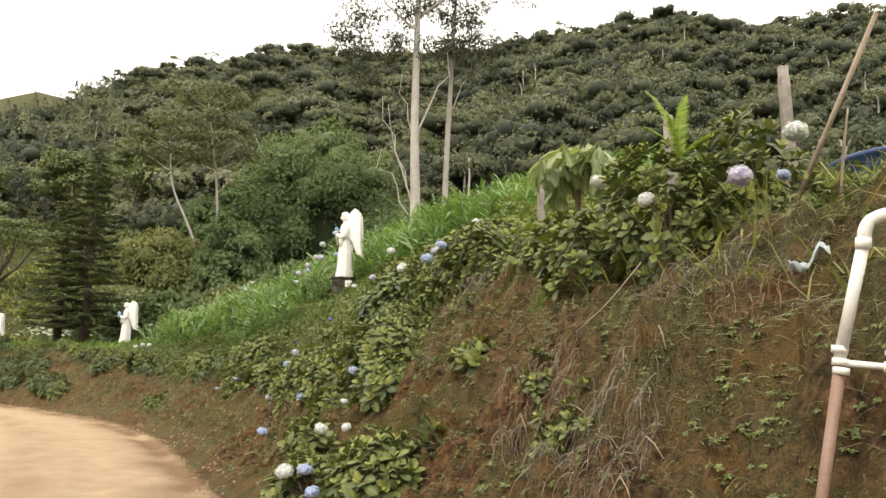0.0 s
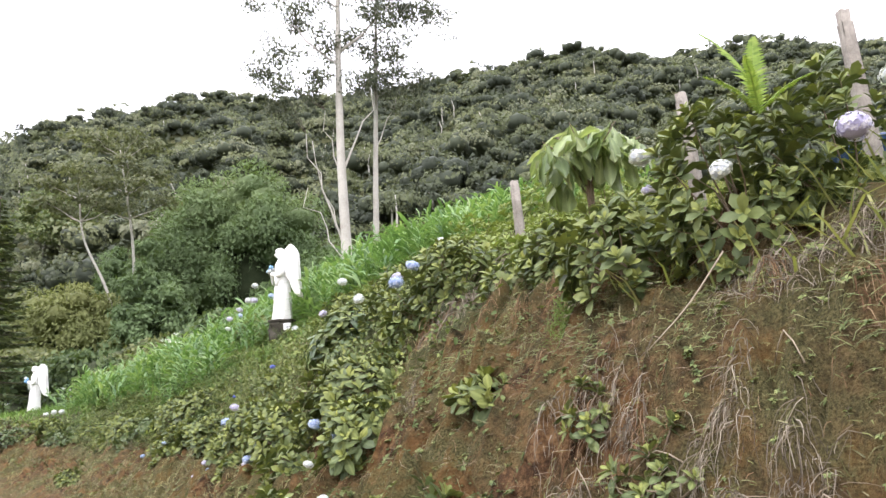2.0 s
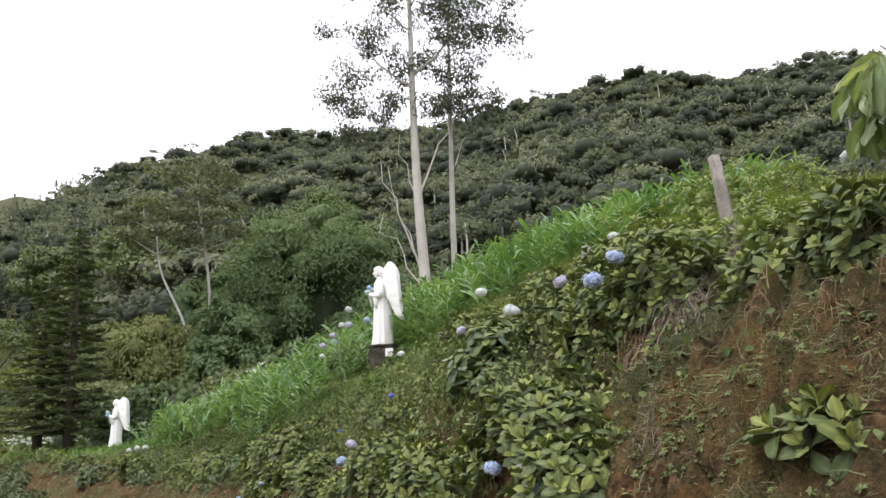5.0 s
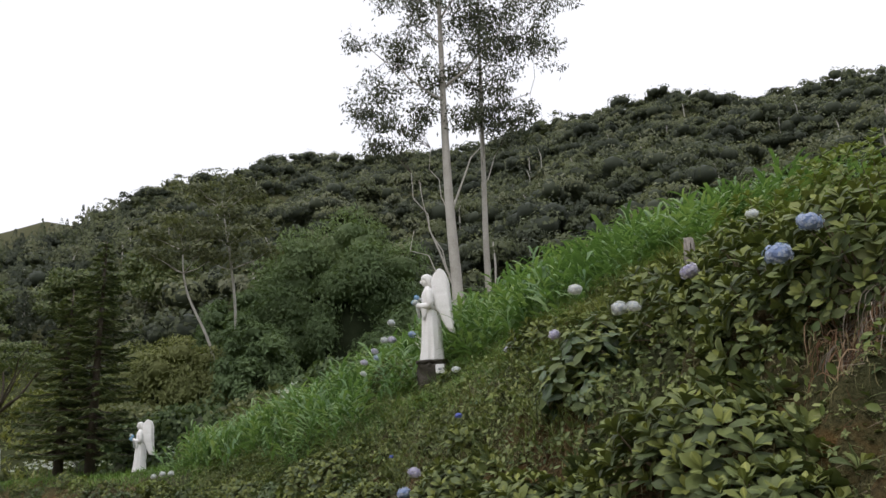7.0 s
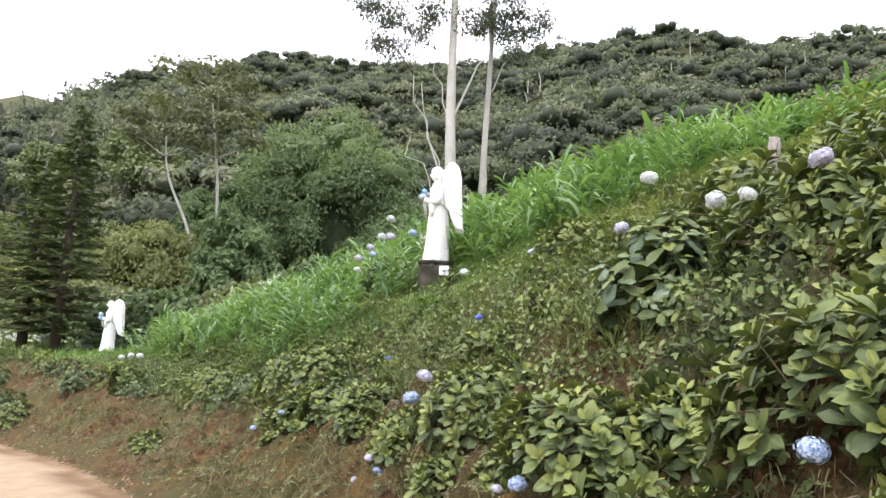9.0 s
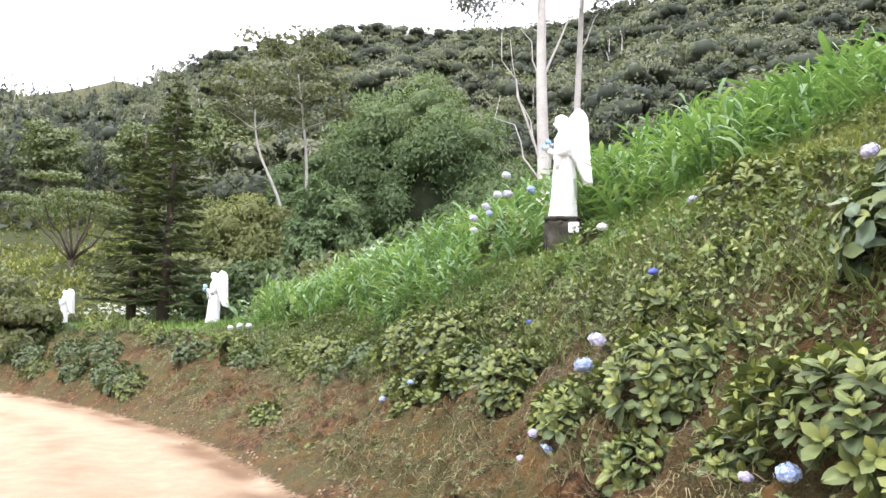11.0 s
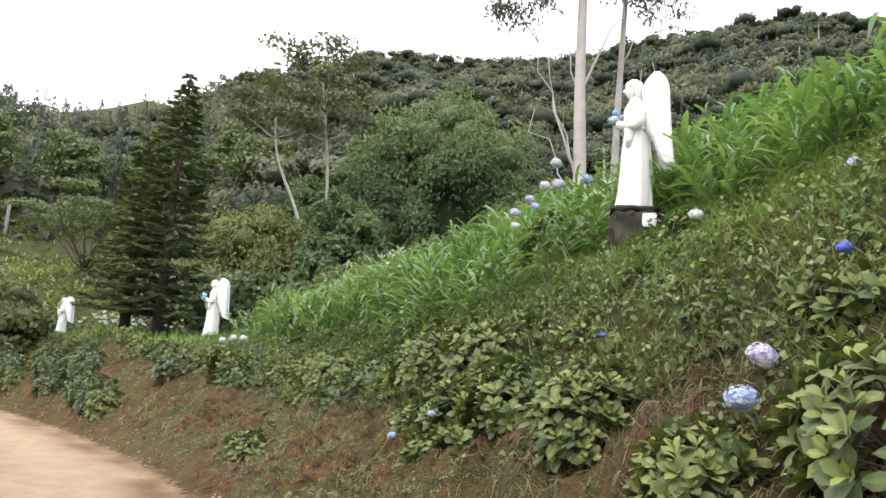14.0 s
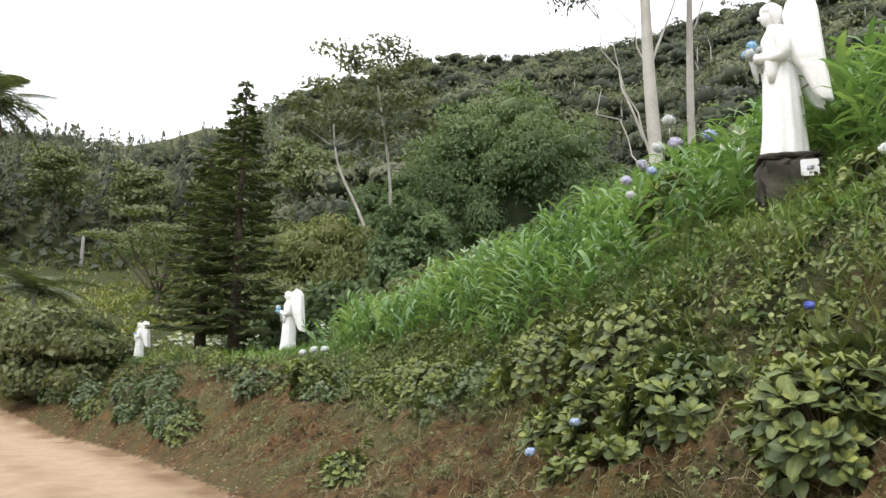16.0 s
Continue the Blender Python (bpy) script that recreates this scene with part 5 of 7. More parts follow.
def lush(s, d, x, y):
    """The bright green stretch round and behind the first statue, down to the lip."""
    a = np.clip((s - 14.2) / 1.4, 0, 1) * np.clip((d - 4.4) / 0.8, 0, 1)
    b = np.clip((s - 19) / 1.2, 0, 1) * np.clip((31 - s) / 3, 0, 1) * np.clip((d - 3.5 - 0.6 * wobble(x, y, 1.8, 4)) / 0.6, 0, 1)
    near_statue = (np.hypot(x + 5.65, y - 19.1) < 0.38) | (np.hypot(x + 6.9, y - 20.9) < 0.75)
    return np.where(near_statue, 0.0, np.maximum(a, b)) * np.clip(1.25 - np.clip(d - 6, 0, 10) / 12, 0.4, 1)


def ginger_plant(seed):
    """A leaning cane, 1 tall, with long arching leaves in two ranks: verts and faces."""
    rng = np.random.RandomState(seed)
    verts, faces = [], []
    lean, turn = rng.uniform(0.1, 0.4), rng.uniform(0, 6.28)
    for k in range(10):
        u = 0.25 + 0.75 * k / 9
        c = np.array([lean * u * u * np.cos(turn), lean * u * u * np.sin(turn), u])
        a = turn + 1.57 + np.pi * (k % 2) + rng.uniform(-0.5, 0.5)
        w, ln = np.array([np.cos(a), np.sin(a), 0]), rng.uniform(0.4, 0.62) * (1 - 0.35 * (k == 9))
        side = np.array([-w[1], w[0], 0]) * ln * 0.075
        rise = rng.uniform(0.8, 1.5) + 0.5 * (k > 7)
        at = lambda q: c + w * ln * q + np.array([0, 0, ln * (rise * q - (0.3 + rise * 0.45) * q * q)])
        n = len(verts)
        verts += [at(0), at(0.35) + side, at(0.35) - side, at(0.7) + side * 0.8, at(0.7) - side * 0.8, at(1.0)]
        faces += [(n, n + 1, n + 2), (n + 1, n + 3, n + 2), (n + 2, n + 3, n + 4), (n + 3, n + 5, n + 4)]
    return np.array(verts), faces


def ginger(rng, places, tall, mat, label):
    vs, fs, m = [], [], 0
    for k in range(5):
        q = places[k::5]
        a = rng.uniform(0, 6.28, len(q))
        turns = frames(np.c_[np.cos(a), np.sin(a), rng.uniform(-0.25, 0.25, len(a))], np.tile([0, 0, 1.0], (len(q), 1)) + rng.normal(scale=0.2, size=(len(q), 3)))
        v, f = strew(*ginger_plant(400 + k), q, turns, rng.uniform(*tall, len(q)))
        vs.append(v)
        fs.append(f + m)
        m += len(v)
    return tagged(new("ginger_plants", bulk_mesh("ginger_plants", np.vstack(vs), np.vstack(fs), mat)), label, "plants", kind="stuff")


rng = np.random.RandomState(61)
p, s, d = field(rng, 28000, (14, 33), (2.8, 13.5), lush)
p[:, 2] += rng.uniform(-0.25, 0.05, len(p)) + 0.1 * wobble(p[:, 0], p[:, 1], 1.1, 33)
blades("tall_grass", rng, p, (0.25, 0.6), 0.022, GRASS_TALL, "tall bright green grass covering the slope around the statue", "grass", 2.0)
p, s, d = field(rng, 4800, (14.2, 32), (3.4, 13), lambda s, d, x, y: lush(s, d, x, y) * np.clip(0.75 + 0.6 * wobble(x, y, 1.6, 37), 0.2, 1))
p[:, 2] -= rng.uniform(0.02, 0.22, len(p))
ginger(rng, p, (0.55, 1.05), GRASS_TALL, "leafy canes of wild ginger covering the slope")
p, s, d = field(rng, 30000, (1.0, 17), (2.1, 10), lambda s, d, x, y: np.clip(0.65 + 0.5 * wobble(x, y, 1.6, 6), 0, 1) * np.clip((d - np.where(s < 6, 1.8, 3.2)) / 0.4, 0, 1))
blades("yellow_grass", rng, p, (0.18, 0.45), 0.016, GRASS_YELLOW, "yellow-green grass on the upper slope", "grass", 1.6, thin=True)
p, s, d = field(rng, 56000, (12, 28), (2.2, 6.4), lambda s, d, x, y: np.clip(0.45 + 0.7 * wobble(x, y, 1.3, 52), 0.05, 1))
blades("slope_grass", rng, p, (0.15, 0.46), 0.011, GRASS_SLOPE, "arching olive grass growing through the creepers", "grass", 2.2, thin=True)
p, s, d = field(rng, 15000, (15.2, 21), (2.9, 5.6), lambda s, d, x, y: np.clip(0.6 + 0.7 * wobble(x, y, 1.1, 71), 0.08, 1) * np.clip((d - 2.9) / 0.5, 0, 1))
p[:, 2] += rng.uniform(0.0, 0.12, len(p))
blades("green_slope_grass", rng, p, (0.12, 0.34), 0.012, GRASS_TALL, "fresh green grass over the creepers below the statue", "grass", 2.2, thin=True)
p, s, d = field(rng, 9000, (11.5, 17), (3.0, 5.4), lambda s, d, x, y: np.clip(0.45 + 0.8 * wobble(x, y, 1.4, 54), 0.05, 1))
blades("slope_straw", rng, p, (0.12, 0.36), 0.008, GRASS_DRY, "dry straw-coloured grass among the creepers", "dry grass", 2.2, thin=True)
p, s, d = field(rng, 26000, (27, 50), (2.2, 10), lambda s, d, x, y: np.clip(0.8 + 0.3 * wobble(x, y, 2, 6), 0, 1))
blades("lawn", rng, p, (0.14, 0.34), 0.022, LAWN, "short green lawn on the terrace beneath the conifers", "lawn", 1.2, thin=True)
p, s, d = field(rng, 60000, (-1, 42), (0.1, 3.4), lambda s, d, x, y: np.clip(0.5 + 0.75 * wobble(x, y, 1.1, 9), 0.12, 1) * np.where(s < 12, 0.35, 1) * np.clip((d - 0.05) / 0.5, 0.15, 1))
blades("bank_weeds", rng, p, (0.04, 0.14), 0.006, WEED, "thin olive weeds and stalks covering the earth bank", "weeds", 2.0, 0.1, thin=True, cling=True)
p, s, d = field(rng, 30000, (0, 32), (0.3, 3.6), lambda s, d, x, y: np.clip(0.35 + 0.8 * wobble(x, y, 1.3, 14), 0.08, 1) * np.where(s < 13, 0.35, 0.9))
p[:, 2] += rng.uniform(0, 0.03, len(p))
blades("dry_stems", rng, p, (0.04, 0.17), 0.0036, GRASS_DRY, "thin dry stems and rootlets strewn over the bank", "dry stems", 2.0, 0.2, (-0.1, -0.15, -0.7), thin=True, cling=True)
p, s, d = field(rng, 8000, (-1, 9), (1.8, 3.0), lambda s, d, x, y: np.clip(0.55 + 0.7 * wobble(x, y, 0.9, 58), 0.1, 1))
blades("brow_grass", rng, p, (0.05, 0.15), 0.004, GRASS_SLOPE, "olive and straw grass draped over the brow of the cut", "grass", 2.2, 0.1, (-0.1, -0.15, -0.3), cling=True)
p, s, d = field(rng, 1500, (-1, 9), (1.5, 2.9), lambda s, d, x, y: np.clip(0.3 + 0.8 * wobble(x, y, 0.8, 59), 0.05, 1))
blades("brow_straw", rng, p, (0.06, 0.16), 0.003, GRASS_DRY, "grey dead straw hanging from the brow of the cut", "dry grass", 2.0, 0.1, (-0.1, -0.2, -0.5), cling=True)
p, s, d = field(rng, 30000, (12, 43), (0.15, 2.7), lambda s, d, x, y: np.clip(0.4 + 0.8 * wobble(x, y, 1.4, 62), 0.08, 1) * np.clip((d - 0.1) / 0.6, 0.15, 1))
blades("bank_tufts", rng, p, (0.07, 0.26), 0.009, WEED, "rough olive and straw tufts on the earth bank", "weeds", 2.0, thin=True)
rng = np.random.RandomState(62)
p, s, d = field(rng, 70000, (-1, 32), (0.3, 3.2), lambda s, d, x, y: np.clip(0.6 + 0.6 * wobble(x, y, 0.7, 41), 0.12, 1) * np.where(s < 12, 1, 0.7))
blades("bank_moss", rng, p, (0.015, 0.06), 0.0065, MOSS, "short olive moss and rootlets clothing the cut bank", "moss", 2.2, 0.3, thin=True, cling=True)


def strands(rng, roots, out, length, width, limp, steps=8):
    """Ribbons that spring from their roots, arch over and hang down the bank, as arrays for bulk_mesh."""
    n = len(roots)
    p, way = roots.copy(), out / np.linalg.norm(out, axis=1)[:, None]
    seg = (rng.uniform(*length, n) / steps)[:, None]
    pts = [p]
    for k in range(steps):
        way = way + (0, 0, -1) * (limp * rng.uniform(0.6, 1.4, (n, 1)) / steps) + rng.normal(scale=0.22, size=(n, 3))
        way /= np.linalg.norm(way, axis=1)[:, None]
        p = p + way * seg
        p[:, 2] = np.maximum(p[:, 2], height(p[:, 0], p[:, 1]) + 0.012)
        pts.append(p)
    pts = np.stack(pts, 1)
    side = np.cross(np.gradient(pts, axis=1), rng.normal(size=(n, 1, 3)) * 0.5 + (0.45, 0.8, 0.3))
    side /= np.linalg.norm(side, axis=2)[:, :, None] + 1e-9
    taper = np.linspace(1, 0.35, steps + 1)[None, :, None] * rng.uniform(*width, n)[:, None, None]
    v = np.concatenate([pts - side * taper / 2, pts + side * taper / 2], 2).reshape(-1, 3)
    row = np.arange(n)[:, None] * (steps + 1) * 2 + np.arange(steps)[None] * 2
    f = np.stack([row, row + 1, row + 3, row + 2], 2).reshape(-1, 4)
    return v, f


GRASS_RUST = leaf_material("rusty_dead_stem", E_GREEN((0.09, 0.045, 0.024), (0.19, 0.11, 0.06), (0.33, 0.24, 0.15)), 0.75, 0.2, 0.1)
THATCH_OLIVE = leaf_material("hanging_olive_grass", E_GREEN((0.12, 0.105, 0.05), (0.26, 0.23, 0.115), (0.42, 0.37, 0.22)), 0.7, 0.2, 0.15, patch=0.8)
ROOT_GREY = leaf_material("grey_dead_stem", E_GREEN((0.07, 0.056, 0.042), (0.17, 0.142, 0.11), (0.37, 0.325, 0.265)), 0.75, 0.2, 0.1)


def dry_tuft(x, y, wide, seed, rusty=False):
    """Dead stems that spring from one root and hang over the bank."""
    rng = np.random.RandomState(seed)
    n = int(130 * wide / 0.25)
    nor = slope_normals(np.array([x]), np.array([y]))[0]
    at = np.array([x, y, 0]) + rng.normal(scale=0.3 * wide, size=(n, 3)) * (1, 1, 0)
    at[:, 2] = height(at[:, 0], at[:, 1]) + 0.015
    out = rng.normal(size=(n, 3)) * (0.6, 0.6, 0.3) + nor * (0.6 if wide < 0.38 else 1.2) + (0, 0, 0.05 if not rusty else -0.3)
    v, f = strands(rng, at, out, (0.35 * wide, 1.15 * wide), (0.0022, 0.0055) if wide < 0.38 else (0.004, 0.011), 7 if rusty else 4.5, 6)
    label = "rusty dead stems hanging over the earth cut" if rusty else "tuft of dead grey-brown stems drooping over the earth"
    tagged(new("dry_grass_tuft", bulk_mesh("dry_grass_tuft", v, f, GRASS_RUST if rusty else ROOT_GREY)), label, "dry grass", group="dead grass tufts on the bank", kind="stuff")


TUFTS_GREY = [(-1.05, 9.42, .42), (-0.9, 9.3, .45), (-0.72, 9.5, .5), (-0.5, 9.4, .5), (-0.42, 9.2, .45), (-0.65, 9.05, .4), (-0.36, 6.2, .24), (-0.09, 5.9, .22), (0.39, 5.03, .2), (0.2, 4.98, .3), (0.47, 4.57, .28), (-0.35, 5.56, .26), (-0.06, 4.93, .3), (0.18, 4.55, .32), (0.35, 4.41, .24), (0.97, 5.2, .36), (0.8, 5.3, .3), (1.1, 4.95, .3), (1.3, 4.65, .28), (0.62, 5.45, .26),
              (-0.15, 7.9, .24), (-0.1, 5.86, .26), (0.01, 5.62, .26), (-0.67, 9.4, .3), (-0.77, 9.03, .28), (-0.53, 9.05, .26), (-7.32, 17.75, .34), (-7.5, 17.95, .3), (-7.0, 17.6, .26), (-5.32, 14.53, .24), (-5.19, 13.75, .2), (-4.15, 12.61, .16), (-9.67, 19.98, .22), (-10.64, 21.18, .22), (-1.45, 8.3, .2)]
TUFTS_RUST = [(-1.2, 9.5, .45), (-1.15, 9.42, .42), (-1.1, 9.52, .4), (-0.21, 8.37, .24), (-0.13, 7.37, .26), (-0.7, 8.21, .24), (0.16, 7.11, .22), (-1.04, 10.1, .24), (-1.29, 9.69, .24), (-0.21, 7.31, .26), (0.41, 6.52, .28), (0.5, 6.31, .26), (0.62, 6.0, .24), (0.9, 5.6, .22), (-1.15, 9.45, .28), (-1.22, 9.24, .24),
              (0.05, 5.5, .2), (-0.24, 5.9, .2), (0.94, 4.7, .2), (0.74, 5.3, .22), (1.15, 4.5, .2), (-0.45, 7.7, .2), (-6.6, 16.6, .2), (-8.4, 19.3, .22), (-2.6, 10.6, .18), (-5.1, 14.2, .3), (-5.0, 14.35, .28), (-4.95, 13.95, .26), (-5.3, 14.6, .24)]
for k, (x, y, w) in enumerate(TUFTS_GREY):
    dry_tuft(x, y, w, 500 + k)
for k, (x, y, w) in enumerate(TUFTS_RUST):
    dry_tuft(x, y, w, 540 + k, True)
rng = np.random.RandomState(64)
p, s, d = field(rng, 3800, (-1, 12), (0.9, 2.7), lambda s, d, x, y: np.clip(0.25 + 0.8 * wobble(x, y, 0.6, 49), 0.02, 1))
v, f = strands(rng, p + (0, 0, 0.015), rng.normal(size=p.shape) * (0.5, 0.5, 0.2) + slope_normals(p[:, 0], p[:, 1]) * 0.6, (0.05, 0.2), (0.0018, 0.004), 5)
tagged(new("hanging_rootlets", bulk_mesh("hanging_rootlets", v, f, GRASS_RUST)), "thin brown rootlets hanging down the earth cut", "rootlets", kind="stuff")
p, s, d = field(rng, 27000, (9, 44), (0.25, 2.6), lambda s, d, x, y: np.clip(0.5 + 0.7 * wobble(x, y, 1.1, 63), 0.1, 1) * np.clip((d - 0.1) / 0.5, 0.2, 1))
v, f = strands(rng, p + (0, 0, 0.015), rng.normal(size=p.shape) * (0.6, 0.6, 0.25) + slope_normals(p[:, 0], p[:, 1]) * 0.6, (0.08, 0.26), (0.004, 0.009), 5, 4)
tagged(new("bank_thatch", bulk_mesh("bank_thatch", v, f, THATCH_OLIVE)), "olive and straw-coloured grass hanging down the earth bank", "grass", kind="stuff")
p, s, d = field(rng, 7000, (-1, 10), (0.8, 2.8), lambda s, d, x, y: np.clip(0.35 + 0.8 * wobble(x, y, 0.8, 69), 0.03, 1))
v, f = strands(rng, p + (0, 0, 0.015), rng.normal(size=p.shape) * (0.6, 0.6, 0.25) + slope_normals(p[:, 0], p[:, 1]) * 0.5, (0.04, 0.14), (0.003, 0.006), 5, 4)
tagged(new("cut_thatch", bulk_mesh("cut_thatch", v, f, WEED)), "short olive grass and moss hanging on the earth cut", "grass", kind="stuff")
# the bright tuft of fine grass high on the cut
rng = np.random.RandomState(65)
p = np.array([-0.16, 6.95, 0]) + rng.normal(scale=0.05, size=(260, 3)) * (1, 1, 0)
p[:, 2] = height(p[:, 0], p[:, 1]) + 0.02
v, f = strands(rng, p, rng.normal(size=p.shape) * 0.35 + slope_normals(p[:, 0], p[:, 1]) * 0.5 + (0, 0, 0.8), (0.08, 0.17), (0.003, 0.005), 1.2)
tagged(new("grass_tuft", bulk_mesh("grass_tuft", v, f, LAWN)), "small bright green grass tuft high on the cut", "grass")

VINE = [(0, 0, 0), (0.3, 0.3, 0.06), (0.22, 0.75, 0.0), (0, 1, -0.1), (-0.22, 0.75, 0.0), (-0.3, 0.3, 0.06)]
VINE_F = [(0, 1, 2, 3), (0, 3, 4, 5)]


def creeper(name, rng, places, size, mat, label, lift=0.12):
    n = len(places)
    nor = slope_normals(places[:, 0], places[:, 1])
    lump = np.clip(0.5 + 0.5 * wobble(places[:, 0] + places[:, 2], places[:, 1], 0.8, 21), 0, 1)
    p = places + nor * (rng.uniform(0.01, 1, (n, 1)) * lift * (0.25 + lump[:, None]))
    fwd = rng.normal(size=(n, 3)) + nor * -0.1 + (0, 0, -0.6)
    up = nor + rng.normal(scale=0.5, size=(n, 3)) + (0, 0, 0.35)
    v, f = strew(VINE, VINE_F, p, frames(fwd, up), rng.uniform(*size, n))
    return tagged(new(name, bulk_mesh(name, v, f, mat)), label, "creeper", kind="stuff")


def rosettes(name, rng, places, size, mat, label):
    """Small plants of five or six leaves each."""
    tv, tf = [], []
    for k in range(6):
        a, u = 2.4 * k, 0.3 + 0.1 * k
        w, sd = np.array([np.cos(a), np.sin(a)]), np.array([-np.sin(a), np.cos(a)]) * 0.3
        n = len(tv)
        tv += [(0, 0, 0.1), (*(w * 0.5 + sd), 0.5 - 0.05 * k), (*(w * 1.0), 0.35 - 0.07 * k), (*(w * 0.5 - sd), 0.5 - 0.05 * k)]
        tf += [(n, n + 1, n + 2, n + 3)]
    n = len(places)
    nor = slope_normals(places[:, 0], places[:, 1])
    up = nor * 0.6 + (0, 0, 0.6) + rng.normal(scale=0.25, size=(n, 3))
    v, f = strew(tv, tf, places, frames(np.cross(up, rng.normal(size=(n, 3))), up), rng.uniform(*size, n) * rng.uniform(0.7, 1.3, n))
    return tagged(new(name, bulk_mesh(name, v, f, mat)), label, "plants", kind="stuff")


rng = np.random.RandomState(63)
p, s, d = field(rng, 72000, (9, 32), (1.5, 5.4), lambda s, d, x, y: np.clip(0.85 + 0.5 * wobble(x, y, 1.7, 17), 0.1, 1) * np.clip((d - np.interp(s, [11, 13, 15, 16.5], [1.7, 1.45, 1.6, 2.2]) - 0.4 * wobble(x, y, 1.2, 19)) / 0.5, 0, 1) * np.clip((5.6 - d) / 0.8, 0, 1) * np.clip((30 - s) / 4, 0, 1))
creeper("creeper_mat", rng, p, (0.035, 0.078), LEAF_VINE, "mat of dark green creeping leaves over the bank", 0.24)
p, s, d = field(rng, 3000, (13, 28), (2.6, 5.4), lambda s, d, x, y: np.clip(0.3 + 0.8 * wobble(x, y, 1.5, 57), 0.03, 1))
p[:, 2] += rng.uniform(0.02, 0.2, len(p))
rosettes("slope_plants", rng, p, (0.06, 0.11), LEAF_MIXED, "leafy green plants rising out of the creepers")
p, s, d = field(rng, 20000, (0, 12), (0.4, 4.0), lambda s, d, x, y: np.clip(0.25 + 0.8 * wobble(x, y, 0.8, 45), 0.06, 1))
rosettes("bank_seedlings", rng, p, (0.012, 0.032), LEAF_VINE, "small green seedlings on the cut bank")
p, s, d = field(rng, 3500, (-1, 11), (0.5, 2.6), lambda s, d, x, y: np.clip(0.1 + 0.9 * wobble(x, y, 0.9, 47), 0.0, 1))
rosettes("bank_herbs", rng, p, (0.018, 0.036), LEAF_VINE, "patches of small leafy herbs on the cut bank")
p, s, d = field(rng, 24000, (8, 44), (0.25, 2.8), lambda s, d, x, y: np.clip(0.15 + 0.85 * wobble(x, y, 1.0, 23), 0.06, 1) * np.clip((d - 0.1) / 0.7, 0.1, 1))
rosettes("bank_plants", rng, p, (0.016, 0.045), LEAF_VINE, "small olive plants scattered over the earth bank")
p, s, d = field(rng, 26000, (-1, 15), (1.8, 9), lambda s, d, x, y: np.clip(0.4 + 0.6 * wobble(x, y, 1.2, 29), 0.1, 1) * np.clip((d - np.where(s < 7, 2.5, 2.0)) / 0.4, 0, 1))
creeper("upper_leaves", rng, p, (0.04, 0.085), LEAF_MIXED, "mixed green leaves along the top of the bank", 0.25)


# ---- pedestals and what the statues hold ----
CONCRETE = plain("grey_concrete", (0.22, 0.21, 0.19), (0.42, 0.4, 0.37), 6, 0.9, 0.5, 0.01)
PLAQUE = plain("white_tile", (0.72, 0.72, 0.72), (0.82, 0.82, 0.82), 20, 0.35, 0.05, 0.001)
INK = plain("faded_print", (0.3, 0.31, 0.36), (0.5, 0.5, 0.54), 30, 0.6, 0.05, 0.001)


def block_mesh(name, size, mat, seed, rough=0.02, cuts=5, taper=0.0):
    """A worn block, z = 0 at its foot."""
    rng = np.random.RandomState(seed)
    bm = bmesh.new()
    bmesh.ops.create_cube(bm, size=1)
    bmesh.ops.bevel(bm, geom=bm.edges[:], offset=0.06, segments=2, affect="EDGES")
    bmesh.ops.subdivide_edges(bm, edges=[e for e in bm.edges if e.calc_length() > 0.3], cuts=cuts, use_grid_fill=True)
    for v in bm.verts:
        k = 1 - taper * (v.co.z + 0.5)
        v.co = Vector((v.co.x * size[0] * k, v.co.y * size[1] * k, (v.co.z + 0.5) * size[2]))
        v.co += Vector(rng.normal(scale=rough, size=3)) * 0.6 + noise.noise_vector(v.co * 5) * rough
    me = bpy.data.meshes.new(name)
    bm.to_mesh(me)
    bm.free()
    me.materials.append(mat)
    me.polygons.foreach_set("use_smooth", np.ones(len(me.polygons), bool))
    return me


def pedestal(x, y, top, turn, tall, wide, label, plaque):
    base = tagged(new("pedestal"), label, "pedestal", group="statue pedestals")
    base.matrix_world = pose(x, y, top - tall, 0, 0, turn)
    part("plinth", block_mesh("plinth", (wide, wide, tall - 0.05), PEDESTAL, int(x * 10) % 97 + 3, 0.035), base)
    slab = part("slab", block_mesh("slab", (wide + 0.03, wide + 0.03, 0.055), PEDESTAL, 5, 0.012), base, "weathered stone slab on top")
    slab.location = (0.0, 0, tall - 0.055)
    if plaque:
        tile = part("plaque", block_mesh("plaque", (0.17, 0.02, 0.17), PLAQUE, 7, 0.001, 1), base, "small white tile plaque with worn print")
        tile.data.polygons.foreach_set("use_smooth", np.zeros(len(tile.data.polygons), bool))
        tile.location = (0.16, -wide / 2 - 0.035, tall - 0.27)
        mark = part("print", block_mesh("print", (0.06, 0.006, 0.04), INK, 8, 0.001, 1), tile)
        mark.location = (0.0, -0.012, 0.06)


pedestal(-5.63, 19.17, 3.865, 4, 0.6, 0.58, "dark weathered stone pedestal half sunk in grass", True)
pedestal(-17.85, 29.1, 2.335, 18, 0.3, 0.5, "low dark stone pedestal on the lawn", False)
pedestal(-31.6, 38.5, 2.425, 22, 0.4, 0.5, "low dark stone pedestal on the lawn", False)


